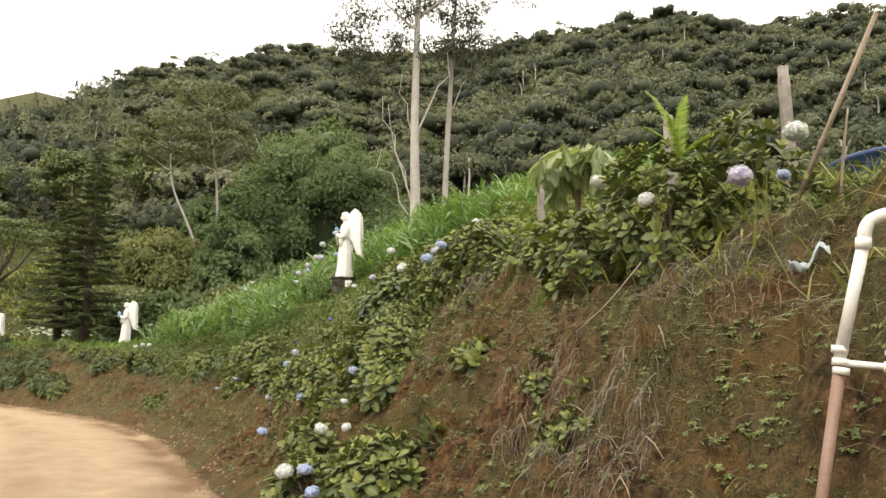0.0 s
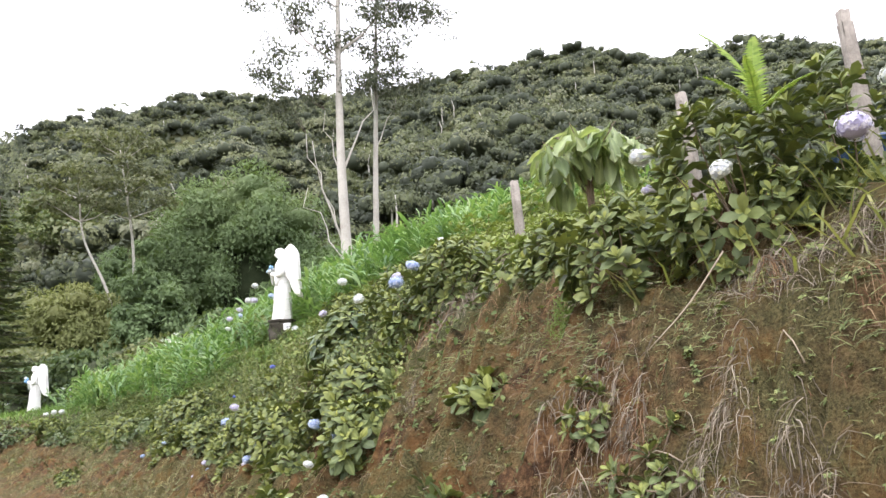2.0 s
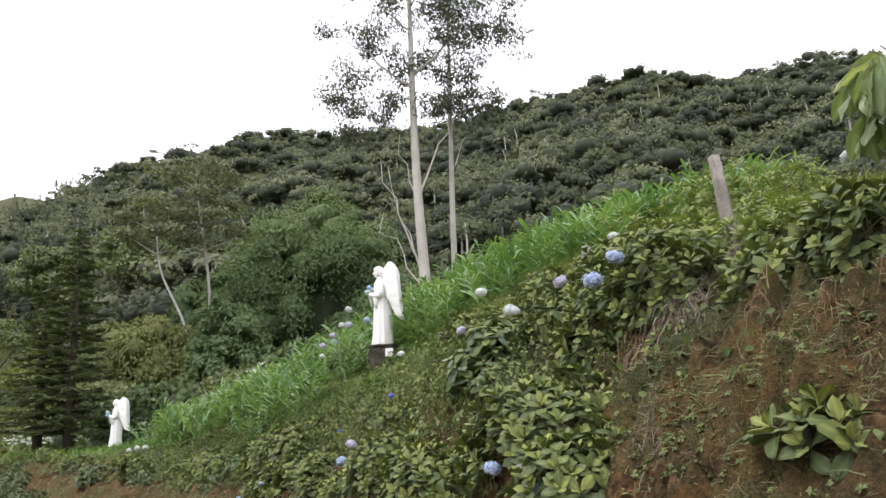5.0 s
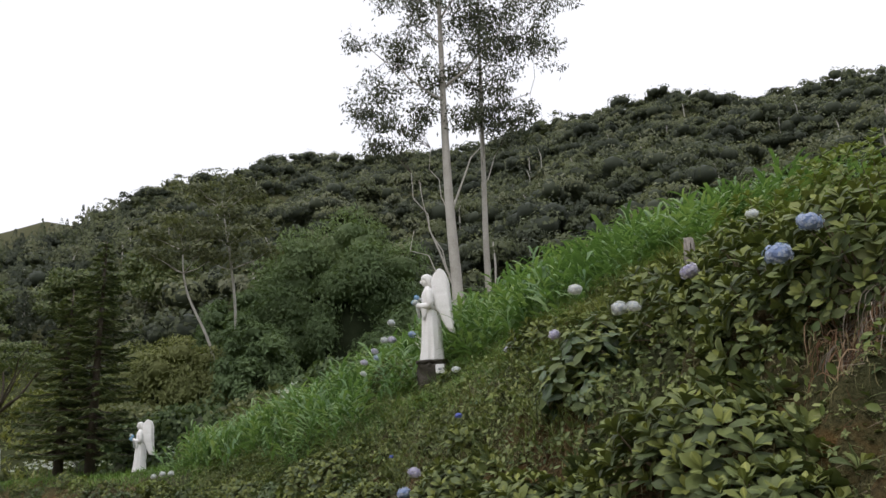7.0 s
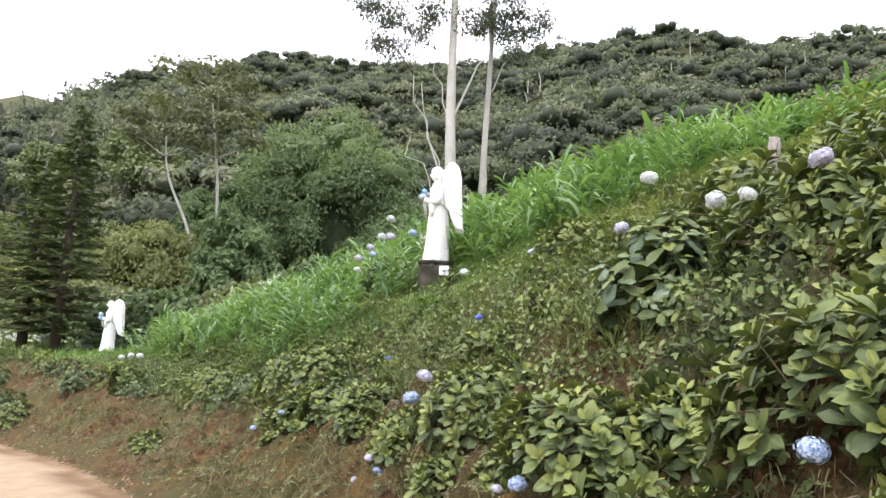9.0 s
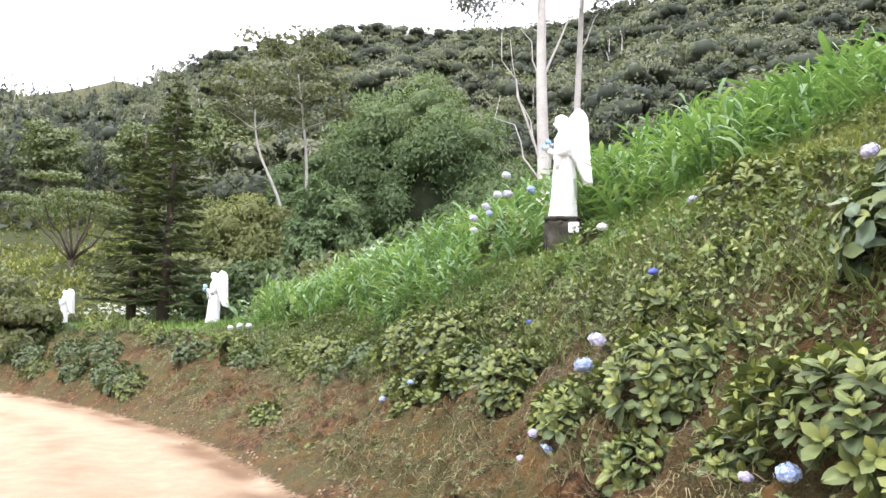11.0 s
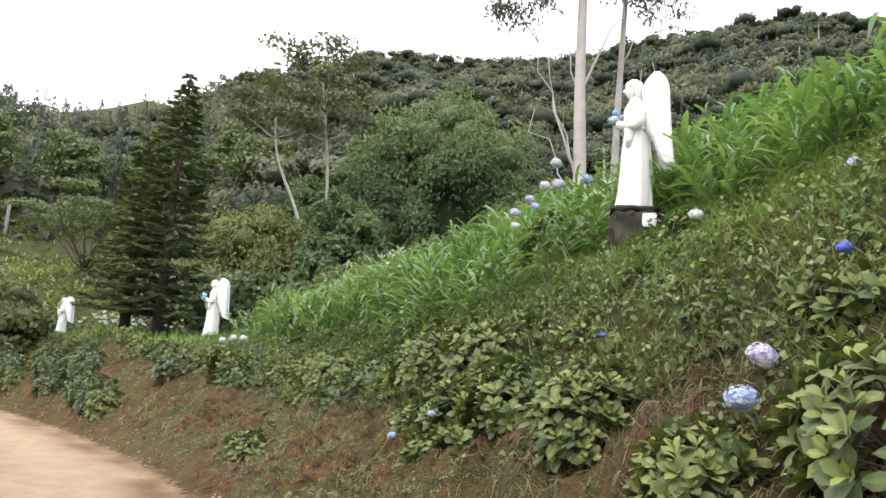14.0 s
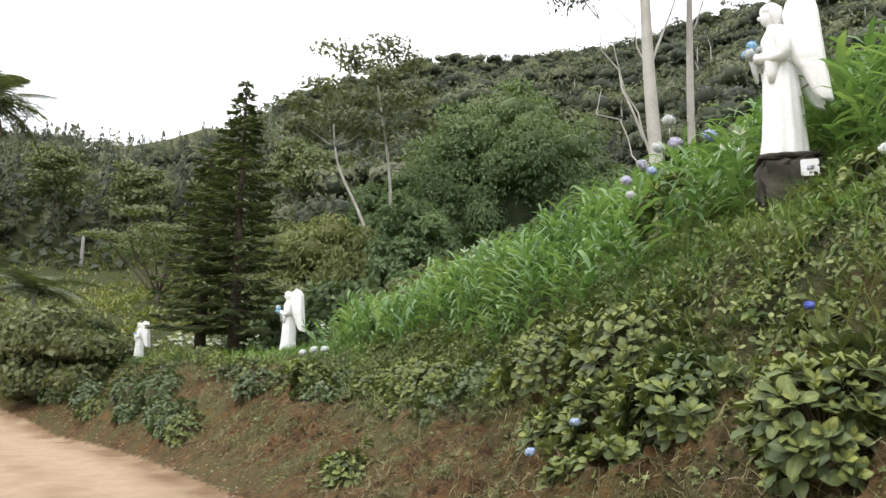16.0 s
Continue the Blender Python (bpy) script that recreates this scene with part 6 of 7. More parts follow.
def bouquet(x, y, z, seed):
    rng = np.random.RandomState(seed)
    b = tagged(new("bouquet"), "blue artificial flowers held in the statue's arms", "bouquet", group="bouquets of the statues")
    b.location = (x, y, z)
    for k in range(7):
        head = part("flower", FLOWERS["sky"][0] if k % 3 else FLOWERS["white"][0], b)
        q = rng.normal(scale=0.045, size=3)
        head.matrix_basis = pose(*q, rng.uniform(-60, 60), rng.uniform(-60, 60), 0) @ Matrix.Scale(rng.uniform(0.1, 0.15), 4)
    pts = [(0.03, 0, -0.02), (0.045, 0.0, -0.16), (0.06, 0.0, -0.34)]
    v, f = tube(pts, [0.05, 0.04, 0.02], 8)
    part("ribbon", mesh_of("ribbon", v, f, PETAL_WHITE, True), b, "white ribbon hanging from the flowers")


for x, y, z, turn, size in STATUES:
    c, s_ = math.cos(radians(turn)), math.sin(radians(turn))
    bouquet(x - 0.27 * c * size, y - 0.27 * s_ * size, z + 1.2 * size, int(abs(x) * 3))


# ---- bamboo, shrubs and single trees of the valley ----
def bamboo(x, y, rx, ry, tall, leaves, seed, label, mat, size=(0.16, 0.32), hollow=None):
    """A great clump: plumes of leaves that hang over one another all round a ball coloured dark as shade. hollow: a
    bearing on which it stands open below.
    """
    rng = np.random.RandomState(seed)
    z = height(x, y)[0] - 0.5
    clump = tagged(new("bamboo_clump"), label, "bamboo", group="bamboo clumps")
    ps, ws, cores = [], [], []
    plumes = 105
    n = leaves // plumes
    for k in range(plumes):
        h = 1 - 0.95 * (k + 0.5) / plumes
        a, q = 2.39996 * k + rng.uniform(-0.3, 0.3), np.sqrt(1 - h * h)
        if hollow is not None and h < 0.55 and abs((np.degrees(a) - hollow + 180) % 360 - 180) < 42:
            continue
        out = rng.uniform(0.7, 1.04)
        way = np.array([q * np.cos(a), q * np.sin(a), h])
        c = np.array([x, y, z]) + way * (rx, ry, tall) * out * 0.88
        r = rng.uniform(0.14, 0.27) * rx
        w = rng.normal(size=(n, 3)) + way * 0.7 + (0, 0, 0.5)
        w /= np.linalg.norm(w, axis=1)[:, None]
        drop = rng.uniform(0, 1, (n, 1)) ** 2.2
        pos = c + w * r * rng.uniform(0.75, 1.1, (n, 1)) * (1, 1, 0.72)
        pos[:, 2:] -= drop * r * 1.1
        ps.append(pos)
        ws.append(w)
        cores.append((c - way * r * 0.3, r * 0.66))
    ps, ws = np.vstack(ps), np.vstack(ws)
    fwd = ws * 0.5 + (0, 0, -0.55) + rng.normal(scale=0.4, size=ws.shape)
    v, f = strew(TUFT, [(0, 1, 2, 3)], ps, frames(fwd, ws + rng.normal(scale=0.22, size=ws.shape) + (0, 0, 0.3)), rng.uniform(*size, len(ps))[:, None] * (0.75, 1.35, 1))
    tagged(part("foliage", bulk_mesh("foliage", v, f, mat), clump), kind="stuff")
    iv, it = ico(1)
    c = np.array([q[0] for q in cores] + [(x, y, z)])
    big = np.vstack([np.array([q[1] for q in cores])[:, None] * (1, 1, 0.75), [[rx * 0.62, ry * 0.62, tall * 0.72]]])
    v, f = strew(iv, it, c[:-1], np.tile(np.eye(3), (len(c) - 1, 1, 1)), big[:-1])
    tagged(part("inner_foliage", bulk_mesh("inner_foliage", v, f, mat, True), clump), kind="stuff")
    # one big ball, coloured near black to paint the shade inside the clump
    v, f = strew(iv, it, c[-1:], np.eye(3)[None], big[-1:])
    tagged(part("shaded_inside", bulk_mesh("shaded_inside", v, f, CLUMP_SHADE), clump), kind="stuff")


# near-black greens: the shade within the bamboo, put into the colour
CLUMP_SHADE = plain("shaded_inside", (0.02, 0.028, 0.014), (0.045, 0.058, 0.03), 1.5, 1.0, 0.4, 0.05, 0.05)
bamboo(-20.5, 61, 9.8, 6, 14.4, 72000, 31, "huge dark green bamboo clump with drooping plumes", LEAF_BAMBOO, hollow=-42)
bamboo(-27.5, 58.5, 5.0, 4, 8.6, 22000, 32, "dark green bamboo clump with drooping plumes", LEAF_BAMBOO)
bamboo(-13.5, 57, 5.5, 4, 8.0, 20000, 33, "dark green bamboo clump behind the grassy slope", LEAF_BAMBOO, hollow=-110)
LEAF_OLIVE = leaf_material("olive_bamboo_leaf", E_GREEN((0.11, 0.13, 0.048), (0.16, 0.18, 0.07), (0.22, 0.235, 0.095)), 0.6, 0.15, 0.25, patch=0.2, stray=0.15)
bamboo(-27.6, 48.6, 6.4, 3.5, 8.8, 26000, 34, "feathery yellow-green bamboo thicket", LEAF_OLIVE, (0.14, 0.27))
bamboo(-21.9, 47.9, 3.4, 3.0, 8.6, 16000, 35, "dark green bamboo thicket before the pale trunks", LEAF_BAMBOO)
bamboo(-33.5, 50.0, 4.0, 3.0, 7.0, 12000, 36, "feathery yellow-green bamboo thicket", LEAF_OLIVE, (0.14, 0.27))


def shrub(x, y, radius, tall, leaves, seed, label, mat, size=(0.1, 0.2), name="large_shrub", lobes=9, group="large shrubs of the valley"):
    rng = np.random.RandomState(seed)
    z = height(x, y)[0]
    bush = tagged(new(name), label, "shrub", group=group)
    ps, ws, balls = crown_points(rng, np.array([x, y, z - tall * 0.35]), radius, tall * 1.05, lobes, leaves)
    low, lw, lb = crown_points(rng, np.array([x, y, z - tall * 0.55]), radius * 1.05, tall * 0.8, lobes, leaves // 2)
    ps, ws = np.vstack([ps, low]), np.vstack([ws, lw])
    v, f = strew(TUFT, [(0, 1, 2, 3)], ps, leaf_turns(ws, rng, 0.4), rng.uniform(*size, len(ps)))
    tagged(part("foliage", bulk_mesh("foliage", v, f, mat), bush), kind="stuff")
    # dark balls within the lobes: painted shade behind the leaves
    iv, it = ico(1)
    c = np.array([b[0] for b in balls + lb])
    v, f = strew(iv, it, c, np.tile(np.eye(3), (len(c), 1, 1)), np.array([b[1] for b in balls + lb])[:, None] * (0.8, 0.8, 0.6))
    tagged(part("branchwork", bulk_mesh("branchwork", v, f, SHRUB_SHADE), bush), kind="stuff")


LEAF_UNDER = leaf_material("undergrowth_leaf", E_GREEN((0.05, 0.078, 0.036), (0.085, 0.125, 0.055), (0.15, 0.195, 0.085)), 0.55, 0.2, 0.25)
LEAF_SHRUB = leaf_material("shrub_leaf", E_GREEN((0.075, 0.09, 0.04), (0.13, 0.15, 0.065), (0.2, 0.215, 0.1)), 0.55, 0.25, 0.3)
for k, (s_, d_, r, h, n) in enumerate([(39.6, 1.3, 1.1, 2.1, 3800), (41.8, 1.3, 1.6, 3.0, 5500), (44.6, 1.5, 2.1, 3.2, 6500), (48.5, 1.3, 2.1, 2.1, 5000), (52.5, 2.0, 2.4, 2.2, 4000)]):
    x, y = road_point(s_, d_)
    shrub(float(x), float(y), r, h, n, 300 + k, "big round olive-green shrub beside the road bend", LEAF_SHRUB, (0.13, 0.26))
# undergrowth that closes the valley behind the terrace
for k, (x, y, r, h, n) in enumerate([(-18.5, 34.5, 2.2, 2.6, 3500), (-15.2, 35.5, 2.4, 3.0, 3800), (-21.5, 37.5, 2.6, 3.2, 3800), (-25.5, 39.5, 2.8, 3.4, 3600), (-12.0, 35.0, 2.5, 3.4, 3800), (-18.0, 40.5, 3.0, 4.2, 3600), (-13.0, 41.0, 3.2, 4.8, 3600), (-23.5, 43.5, 2.8, 3.6, 3200),
                                     (-9.4, 38.0, 2.4, 3.6, 3000), (-41.5, 37.5, 2.4, 2.0, 2600), (-35.8, 35.5, 1.8, 1.7, 2200), (-16.5, 32.6, 1.4, 1.6, 2200), (-43.5, 47.5, 2.0, 2.2, 2200), (-47.0, 50.5, 2.0, 2.0, 2200), (-39.5, 44.0, 1.6, 1.4, 2000), (-36.0, 43.0, 1.3, 1.0, 1600)]):
    shrub(x, y, r, h, n, 320 + k, "dense green undergrowth shrub in the valley", LEAF_SHRUB if k % 2 else LEAF_UNDER, (0.16, 0.34))


def layered_tree(name, trunk, radius, limbs, label, seed, mat, leaf=(0.2, 0.4), per=260, bark=None, flat=0.35):
    """A slender tree whose boughs end in flat layers of leaves. limbs: where on the trunk, way, length, spread of the layer."""
    rng = np.random.RandomState(seed)
    tree = tagged(new(name), label, "tree", group="single trees of the valley")
    line = smooth_line(trunk, 0.5)
    v, f = tube(line, np.linspace(radius, radius * 0.35, len(line)), 10)
    part("trunk", mesh_of("trunk", v, f, bark or BARK_PALE, True), tree)
    ps, ws = [], []
    for at, way, ln, spread in limbs:
        base = line[int(at * (len(line) - 1))]
        w = np.array(way, float) / np.linalg.norm(way)
        pts = [base + w * ln * u + np.array([0, 0, 0.18 * ln * u * u]) + rng.normal(scale=0.045 * ln, size=3) * u for u in np.linspace(0, 1, 6)]
        v, f = tube(pts, np.linspace(radius * 0.36, radius * 0.1, 6), 6)
        part("bough", mesh_of("bough", v, f, bark or BARK_PALE, True), tree)
        for c in (pts[-1], pts[-1] + rng.normal(scale=spread * 0.4, size=3) * (1, 1, 0.3), pts[-2]):
            q = rng.normal(size=(per, 3))
            q /= np.linalg.norm(q, axis=1)[:, None]
            ps.append(c + q * spread * np.sqrt(rng.uniform(0.1, 1, (per, 1))) * (1, 1, flat) + (0, 0, spread * 0.1))
            ws.append(q * (1, 1, 0.3) + (0, 0, 0.8))
    ps, ws = np.vstack(ps), np.vstack(ws)
    v, f = strew(TUFT, [(0, 1, 2, 3)], ps, leaf_turns(ws, rng, 0.2), rng.uniform(*leaf, len(ps)))
    part("crown", bulk_mesh("crown", v, f, mat), tree)


LEAF_GREY = leaf_material("grey_green_leaf", E_GREEN((0.09, 0.1, 0.06), (0.14, 0.155, 0.09), (0.2, 0.215, 0.13)), 0.6, 0.2, 0.3)
around = lambda n, up, ph=0.0: [(math.cos(ph + 6.283 * k / n), 0.7 * math.sin(ph + 6.283 * k / n), up) for k in range(n)]
g = height(-24.6, 50.8)[0]
layered_tree("slender_tree", [(-24.5, 50.9, g - 0.3), (-24.7, 50.7, 12.6), (-25.0, 50.45, 16), (-25.3, 50.15, 18.6), (-25.6, 50.1, 20.4)], 0.14,
             [(0.68, w, 2.6, 1.3) for w in around(4, 0.3, 0.3)] + [(0.8, w, 2.4, 1.3) for w in around(5, 0.5)] + [(0.97, w, 2.0, 1.2) for w in around(5, 0.3, 0.5)], "slender pale-trunked tree with flat grey-green layers of leaves", 51, LEAF_GREY, (0.16, 0.34), 95)
g = height(-24.7, 48.6)[0]
layered_tree("slender_tree", [(-24.6, 48.7, g - 0.3), (-25.04, 48.35, 9.5), (-26.6, 47.7, 13.6), (-27.0, 47.6, 16.8)], 0.13,
             [(0.87, w, 2.2, 1.2) for w in around(4, 0.35, 0.8)] + [(0.98, w, 2.0, 1.1) for w in around(5, 0.35)], "leaning pale-trunked tree with flat grey-green layers of leaves", 52, LEAF_GREY, (0.16, 0.34), 80)
x, y = -51.36, 62.02
g = height(x, y)[0]
layered_tree("umbrella_tree", [(x, y, g - 0.3), (x, y, g + 0.5), (x + 0.05, y, g + 1.0)], 0.34,
             [(0.6 + 0.1 * (k % 4), w, 5.6 + 0.5 * (k % 3), 2.0) for k, w in enumerate(around(7, 0.8, 0.2))] + [(0.95, w, 4.6, 2.0) for w in around(3, 1.7, 0.7)], "spreading umbrella-shaped tree with several dark stems", 53, LEAF_TREE, (0.16, 0.34), 170, BARK_DARK, 0.13)
for k, (x, y, h, r) in enumerate([(-54, 88, 10.0, 3.0), (-63, 86, 11.0, 3.2), (-72, 81, 10, 3.0), (-80, 76, 11.0, 3.2), (-49, 84, 8, 2.6), (-86, 68, 10, 3.0)]):
    g = height(x, y)[0]
    layered_tree("young_tree", [(x, y, g - 0.2), (x + 0.2, y, g + h * 0.5), (x, y, g + h)], 0.17,
                 [(0.35 + 0.1 * j, w, r * (1 - 0.1 * j), 1.6) for j in range(6) for w in around(3, 0.4, j * 0.9)], "leafy light green tree at the forest's foot", 60 + k, LEAF_TREE, (0.26, 0.5), 110, BARK_DARK, 0.5)
rng = np.random.RandomState(66)
r, a = rng.uniform(52, 102, 16000), np.radians(rng.uniform(35, 55, 16000))
x, y = HUB[0] - r * np.sin(a), HUB[1] + r * np.cos(a)
keep = wobble(x, y, 7, 67) + rng.uniform(-0.5, 1.2, len(x)) > 0
blades("meadow_grass", rng, np.c_[x, y, height(x, y)][keep], (0.35, 0.9), 0.2, GRASS_YELLOW, "rough yellow-green meadow grass on the far slope", "grass", 1.8, thin=True)


def frond(length, width, pairs, droop, seed):
    """A feathered frond along +y: a rib and its narrow leaflets."""
    rng = np.random.RandomState(seed)
    u = np.linspace(0, 1, 9)
    rib = np.c_[u * 0, u * length, -droop * length * u ** 2 + 0.25 * length * u]
    v, f = tube(rib, np.linspace(0.012, 0.003, 9) * max(1, length), 4, False)
    pieces = [(v, f)]
    for k in range(pairs):
        q = (k + 1.2) / (pairs + 1.2)
        c = np.array([0, q * length, -droop * length * q ** 2 + 0.25 * length * q])
        ln = width * (np.sin(np.pi * min(1, q * 0.86 + 0.12)) ** 0.7) * rng.uniform(0.9, 1.08)
        for side in (-1, 1):
            tip = c + np.array([side * ln, ln * 0.35, -ln * rng.uniform(0.15, 0.5)])
            w = np.array([0, length / pairs * 0.5, 0])
            pieces.append(([c - w * 0.6, c + w, (c + tip) / 2 + w * 0.9 + (0, 0, ln * 0.06), tip, (c + tip) / 2 - w * 0.7 + (0, 0, ln * 0.06)], [(0, 1, 2, 4), (4, 2, 3)]))
    return join(pieces)


LEAF_PALM = leaf_material("palm_leaflet", E_GREEN((0.055, 0.075, 0.035), (0.09, 0.115, 0.055), (0.14, 0.16, 0.08)), 0.5, 0.35, 0.2)
THATCH = plain("dead_fronds", (0.13, 0.085, 0.05), (0.28, 0.2, 0.13), 3, 0.95, 0.6, 0.05)


def palm(x, y, trunk_top, crown, fronds, seed, label, skirt):
    rng = np.random.RandomState(seed)
    z = height(x, y)[0]
    tree = tagged(new("palm_tree"), label, "palm", group="palms in the valley")
    tree.location = (x, y, z)
    tall = trunk_top - z
    v, f = tube([(0, 0, -0.2), (0.05, 0, tall * 0.4), (-0.03, 0, tall * 0.8), (0, 0, tall)], [0.26, 0.2, 0.17, 0.16], 12)
    part("trunk", mesh_of("trunk", v, f, BARK_PALE, True), tree)
    variants = []
    for k in range(3):
        fv, ff = frond(crown, crown * 0.3, 34, 0.6 + 0.22 * k, seed + k)
        variants.append(mesh_of("frond", fv, ff, LEAF_PALM))
    for k in range(fronds):
        ob = part("frond", variants[k % 3], tree)
        ob.matrix_basis = pose(0, 0, tall, rng.uniform(-15, 65) - 10 * (k % 2), rng.uniform(-15, 15), 360 * k / fronds * 2.4)
    if skirt:
        pieces = []
        for k in range(26):
            a, r = rng.uniform(0, 6.28), rng.uniform(0.2, 0.5)
            pieces.append(tube([(0.12 * np.cos(a), 0.12 * np.sin(a), tall - 0.1), (r * np.cos(a), r * np.sin(a), tall - rng.uniform(0.6, 1.2)), (0.8 * r * np.cos(a), 0.8 * r * np.sin(a), tall - rng.uniform(2, 3.4))], [0.09, 0.1, 0.03], 5))
        v, f = join(pieces)
        part("dead_frond_skirt", mesh_of("dead_frond_skirt", v, f, THATCH, True), tree, "brown skirt of dead hanging fronds")


palm(-37.4, 34.4, 13.9, 2.7, 24, 71, "tall palm with a skirt of dead brown fronds", True)
palm(-47.2, 46.2, 7.0, 3.4, 22, 74, "low palm with wide spreading fronds", False)

# the house whose brown roof shows past the palm
TILE = plain("brown_roof_tiles", (0.10, 0.06, 0.045), (0.2, 0.125, 0.09), 2, 0.85, 0.5, 0.03, fine=22)
WALL = plain("pale_render", (0.5, 0.48, 0.44), (0.64, 0.62, 0.58), 2, 0.85, 0.2, 0.01)
GLASS = plain("dark_window_pane", (0.03, 0.035, 0.04), (0.06, 0.065, 0.07), 1, 0.12, 0.02, 0.001, 0.6)
house = tagged(new("house"), "small pale house with a brown tiled hip roof among trees", "house")
house.matrix_world = pose(-54.5, 42.5, height(-54.5, 42.5)[0], 0, 0, 40)
part("wall", block_mesh("wall", (9, 7, 3.0), WALL, 3, 0.01), house)
v = [(-5.3, -4.3, 2.85), (5.3, -4.3, 2.85), (5.3, 4.3, 2.85), (-5.3, 4.3, 2.85), (-2.2, 0, 4.9), (2.2, 0, 4.9), (-5.3, -4.3, 3.0), (5.3, -4.3, 3.0), (5.3, 4.3, 3.0), (-5.3, 4.3, 3.0)]
f = [(0, 3, 2, 1), (0, 1, 7, 6), (1, 2, 8, 7), (2, 3, 9, 8), (3, 0, 6, 9), (6, 7, 5, 4), (7, 8, 5), (8, 9, 4, 5), (9, 6, 4)]
part("roof", mesh_of("roof", v, f, TILE), house)
for k in range(3):
    win = part("window", block_mesh("window", (1.2, 0.12, 1.1), GLASS, 4, 0.001, 1), house)
    win.location = (-2.8 + 2.8 * k, -3.52, 1.1)

# a pale concrete post in the meadow
def post(x, y, tall, wide, lean, seed, label, mat, ground=True):
    ob = new("fence_post", block_mesh("fence_post", (wide, wide, tall + 0.3), mat, seed, wide * 0.05, 4, 0.12))
    ob.matrix_world = pose(x, y, height(x, y)[0] - 0.3, lean[0], lean[1], seed * 37 % 360)
    return tagged(ob, label, "post", group="posts")


WOOD_GREY = plain("weathered_wood", (0.13, 0.115, 0.1), (0.34, 0.31, 0.27), 9, 0.9, 0.7, 0.01, fine=40)
post(-73.14, 74.41, 4.0, 0.3, (0, 0), 2, "pale concrete post in the far meadow", CONCRETE)
post(-0.22, 10.4, 1.14, 0.1, (-2, 3), 3, "weathered grey wooden fence post on the upper slope", WOOD_GREY)
post(-1.5, 13.55, 0.55, 0.11, (2, -4), 4, "short weathered wooden fence post in the grass", WOOD_GREY)
post(1.84, 6.22, 1.28, 0.085, (2, 1), 5, "weathered grey fence post behind the hydrangeas", WOOD_GREY)
post(1.17, 7.8, 1.24, 0.095, (1, 3), 6, "weathered fence post standing among broad leaves", WOOD_GREY)

# the leaning pole, and a thin stake next to it
WOOD_TAN = plain("bare_tan_wood", (0.2, 0.16, 0.115), (0.38, 0.32, 0.24), 8, 0.8, 0.5, 0.006, fine=50)


def rod(name, points, radii, mat, label, category, sides=9):
    v, f = tube(smooth_line(points, 0.1) if len(points) > 2 else points, np.interp(np.linspace(0, 1, len(smooth_line(points, 0.1)) if len(points) > 2 else 2), np.linspace(0, 1, len(radii)), radii), sides)
    return tagged(new(name, mesh_of(name, v, f, mat, True)), label, category)


rod("leaning_pole", [(1.5, 5.22, 2.62), (1.92, 4.72, 3.8)], [0.018, 0.015], WOOD_TAN, "leaning bare tan wooden pole on the bank", "pole")
rod("stake", [(1.78, 5.1, 2.7), (1.80, 5.06, 3.0), (1.83, 5.02, 3.3)], [0.01, 0.009, 0.006], WOOD_TAN, "thin bare stake stuck in the ground", "stake", 6)

# the blue tank behind the bank's top
BLUE = plain("blue_plastic", (0.018, 0.045, 0.13), (0.03, 0.07, 0.18), 3, 0.4, 0.1, 0.004, 0.45)
tank = tagged(new("water_tank"), "low round dark blue plastic water tank with ribs", "tank")
tank.matrix_world = pose(5.22, 11.9, 4.34) @ Matrix.Diagonal((1.32, 1.32, 1.15, 1))
ring = [(0, 0, h, r, r) for h, r in ((-1.1, 0.76), (0.0, 0.82), (0.26, 0.86), (0.30, 0.91), (0.345, 0.92), (0.36, 0.90), (0.35, 0.84), (0.30, 0.82), (0.1, 0.8))]
v, f = loft(ring, 64)
part("shell", mesh_of("shell", v, f[:-1], BLUE, True), tank)
v, f = loft([(0, 0, 0.2, 0.82, 0.82), (0, 0, 0.205, 0.8, 0.8)], 48)
WATER = plain("still_water", (0.02, 0.03, 0.035), (0.03, 0.045, 0.05), 2, 0.05, 0.02, 0.002, 0.5)
part("water", mesh_of("water", v, f, WATER), tank)
for k in range(20):
    a = 2 * math.pi * k / 20
    rib = part("rib", bpy.data.meshes.get("tank_rib") or mesh_of("tank_rib", *tube([(0, 0, -0.6), (0, 0, 0.27)], [0.016, 0.016], 6), BLUE), tank)
    rib.location = (0.85 * math.cos(a), 0.85 * math.sin(a), 0)

# ---- the standpipe with its tap ----
PVC_WHITE = plain("white_plastic_pipe", (0.62, 0.62, 0.58), (0.78, 0.78, 0.75), 10, 0.4, 0.1, 0.002)
PVC_BROWN = plain("brown_plastic_pipe", (0.17, 0.105, 0.075), (0.27, 0.18, 0.135), 8, 0.5, 0.15, 0.002)
stand = tagged(new("standpipe"), "plastic standpipe, brown below and white above, with a tap", "pipe")
A, B, C, D = np.array((0.88, 3.26, 0.48)), np.array((1.10, 3.27, 1.635)), np.array((1.19, 3.19, 2.125)), np.array((1.265, 3.10, 2.216))
v, f = tube([A, B], [0.023, 0.023], 16)
part("lower_pipe", mesh_of("lower_pipe", v, f, PVC_BROWN, True), stand, "brown plastic lower pipe")
v, f = tube([B + (0, 0, 0.03), C], [0.024, 0.024], 16)
part("upper_pipe", mesh_of("upper_pipe", v, f, PVC_WHITE, True), stand, "white plastic upper pipe")
bend = smooth_line([C, C + (0.008, -0.008, 0.055), C + (0.05, -0.02, 0.095), D + (0.12, -0.03, 0.03)], 0.015)
v, f = tube(bend, np.full(len(bend), 0.026), 16)
part("elbow", mesh_of("elbow", v, f, PVC_WHITE, True), stand, "white plastic elbow")
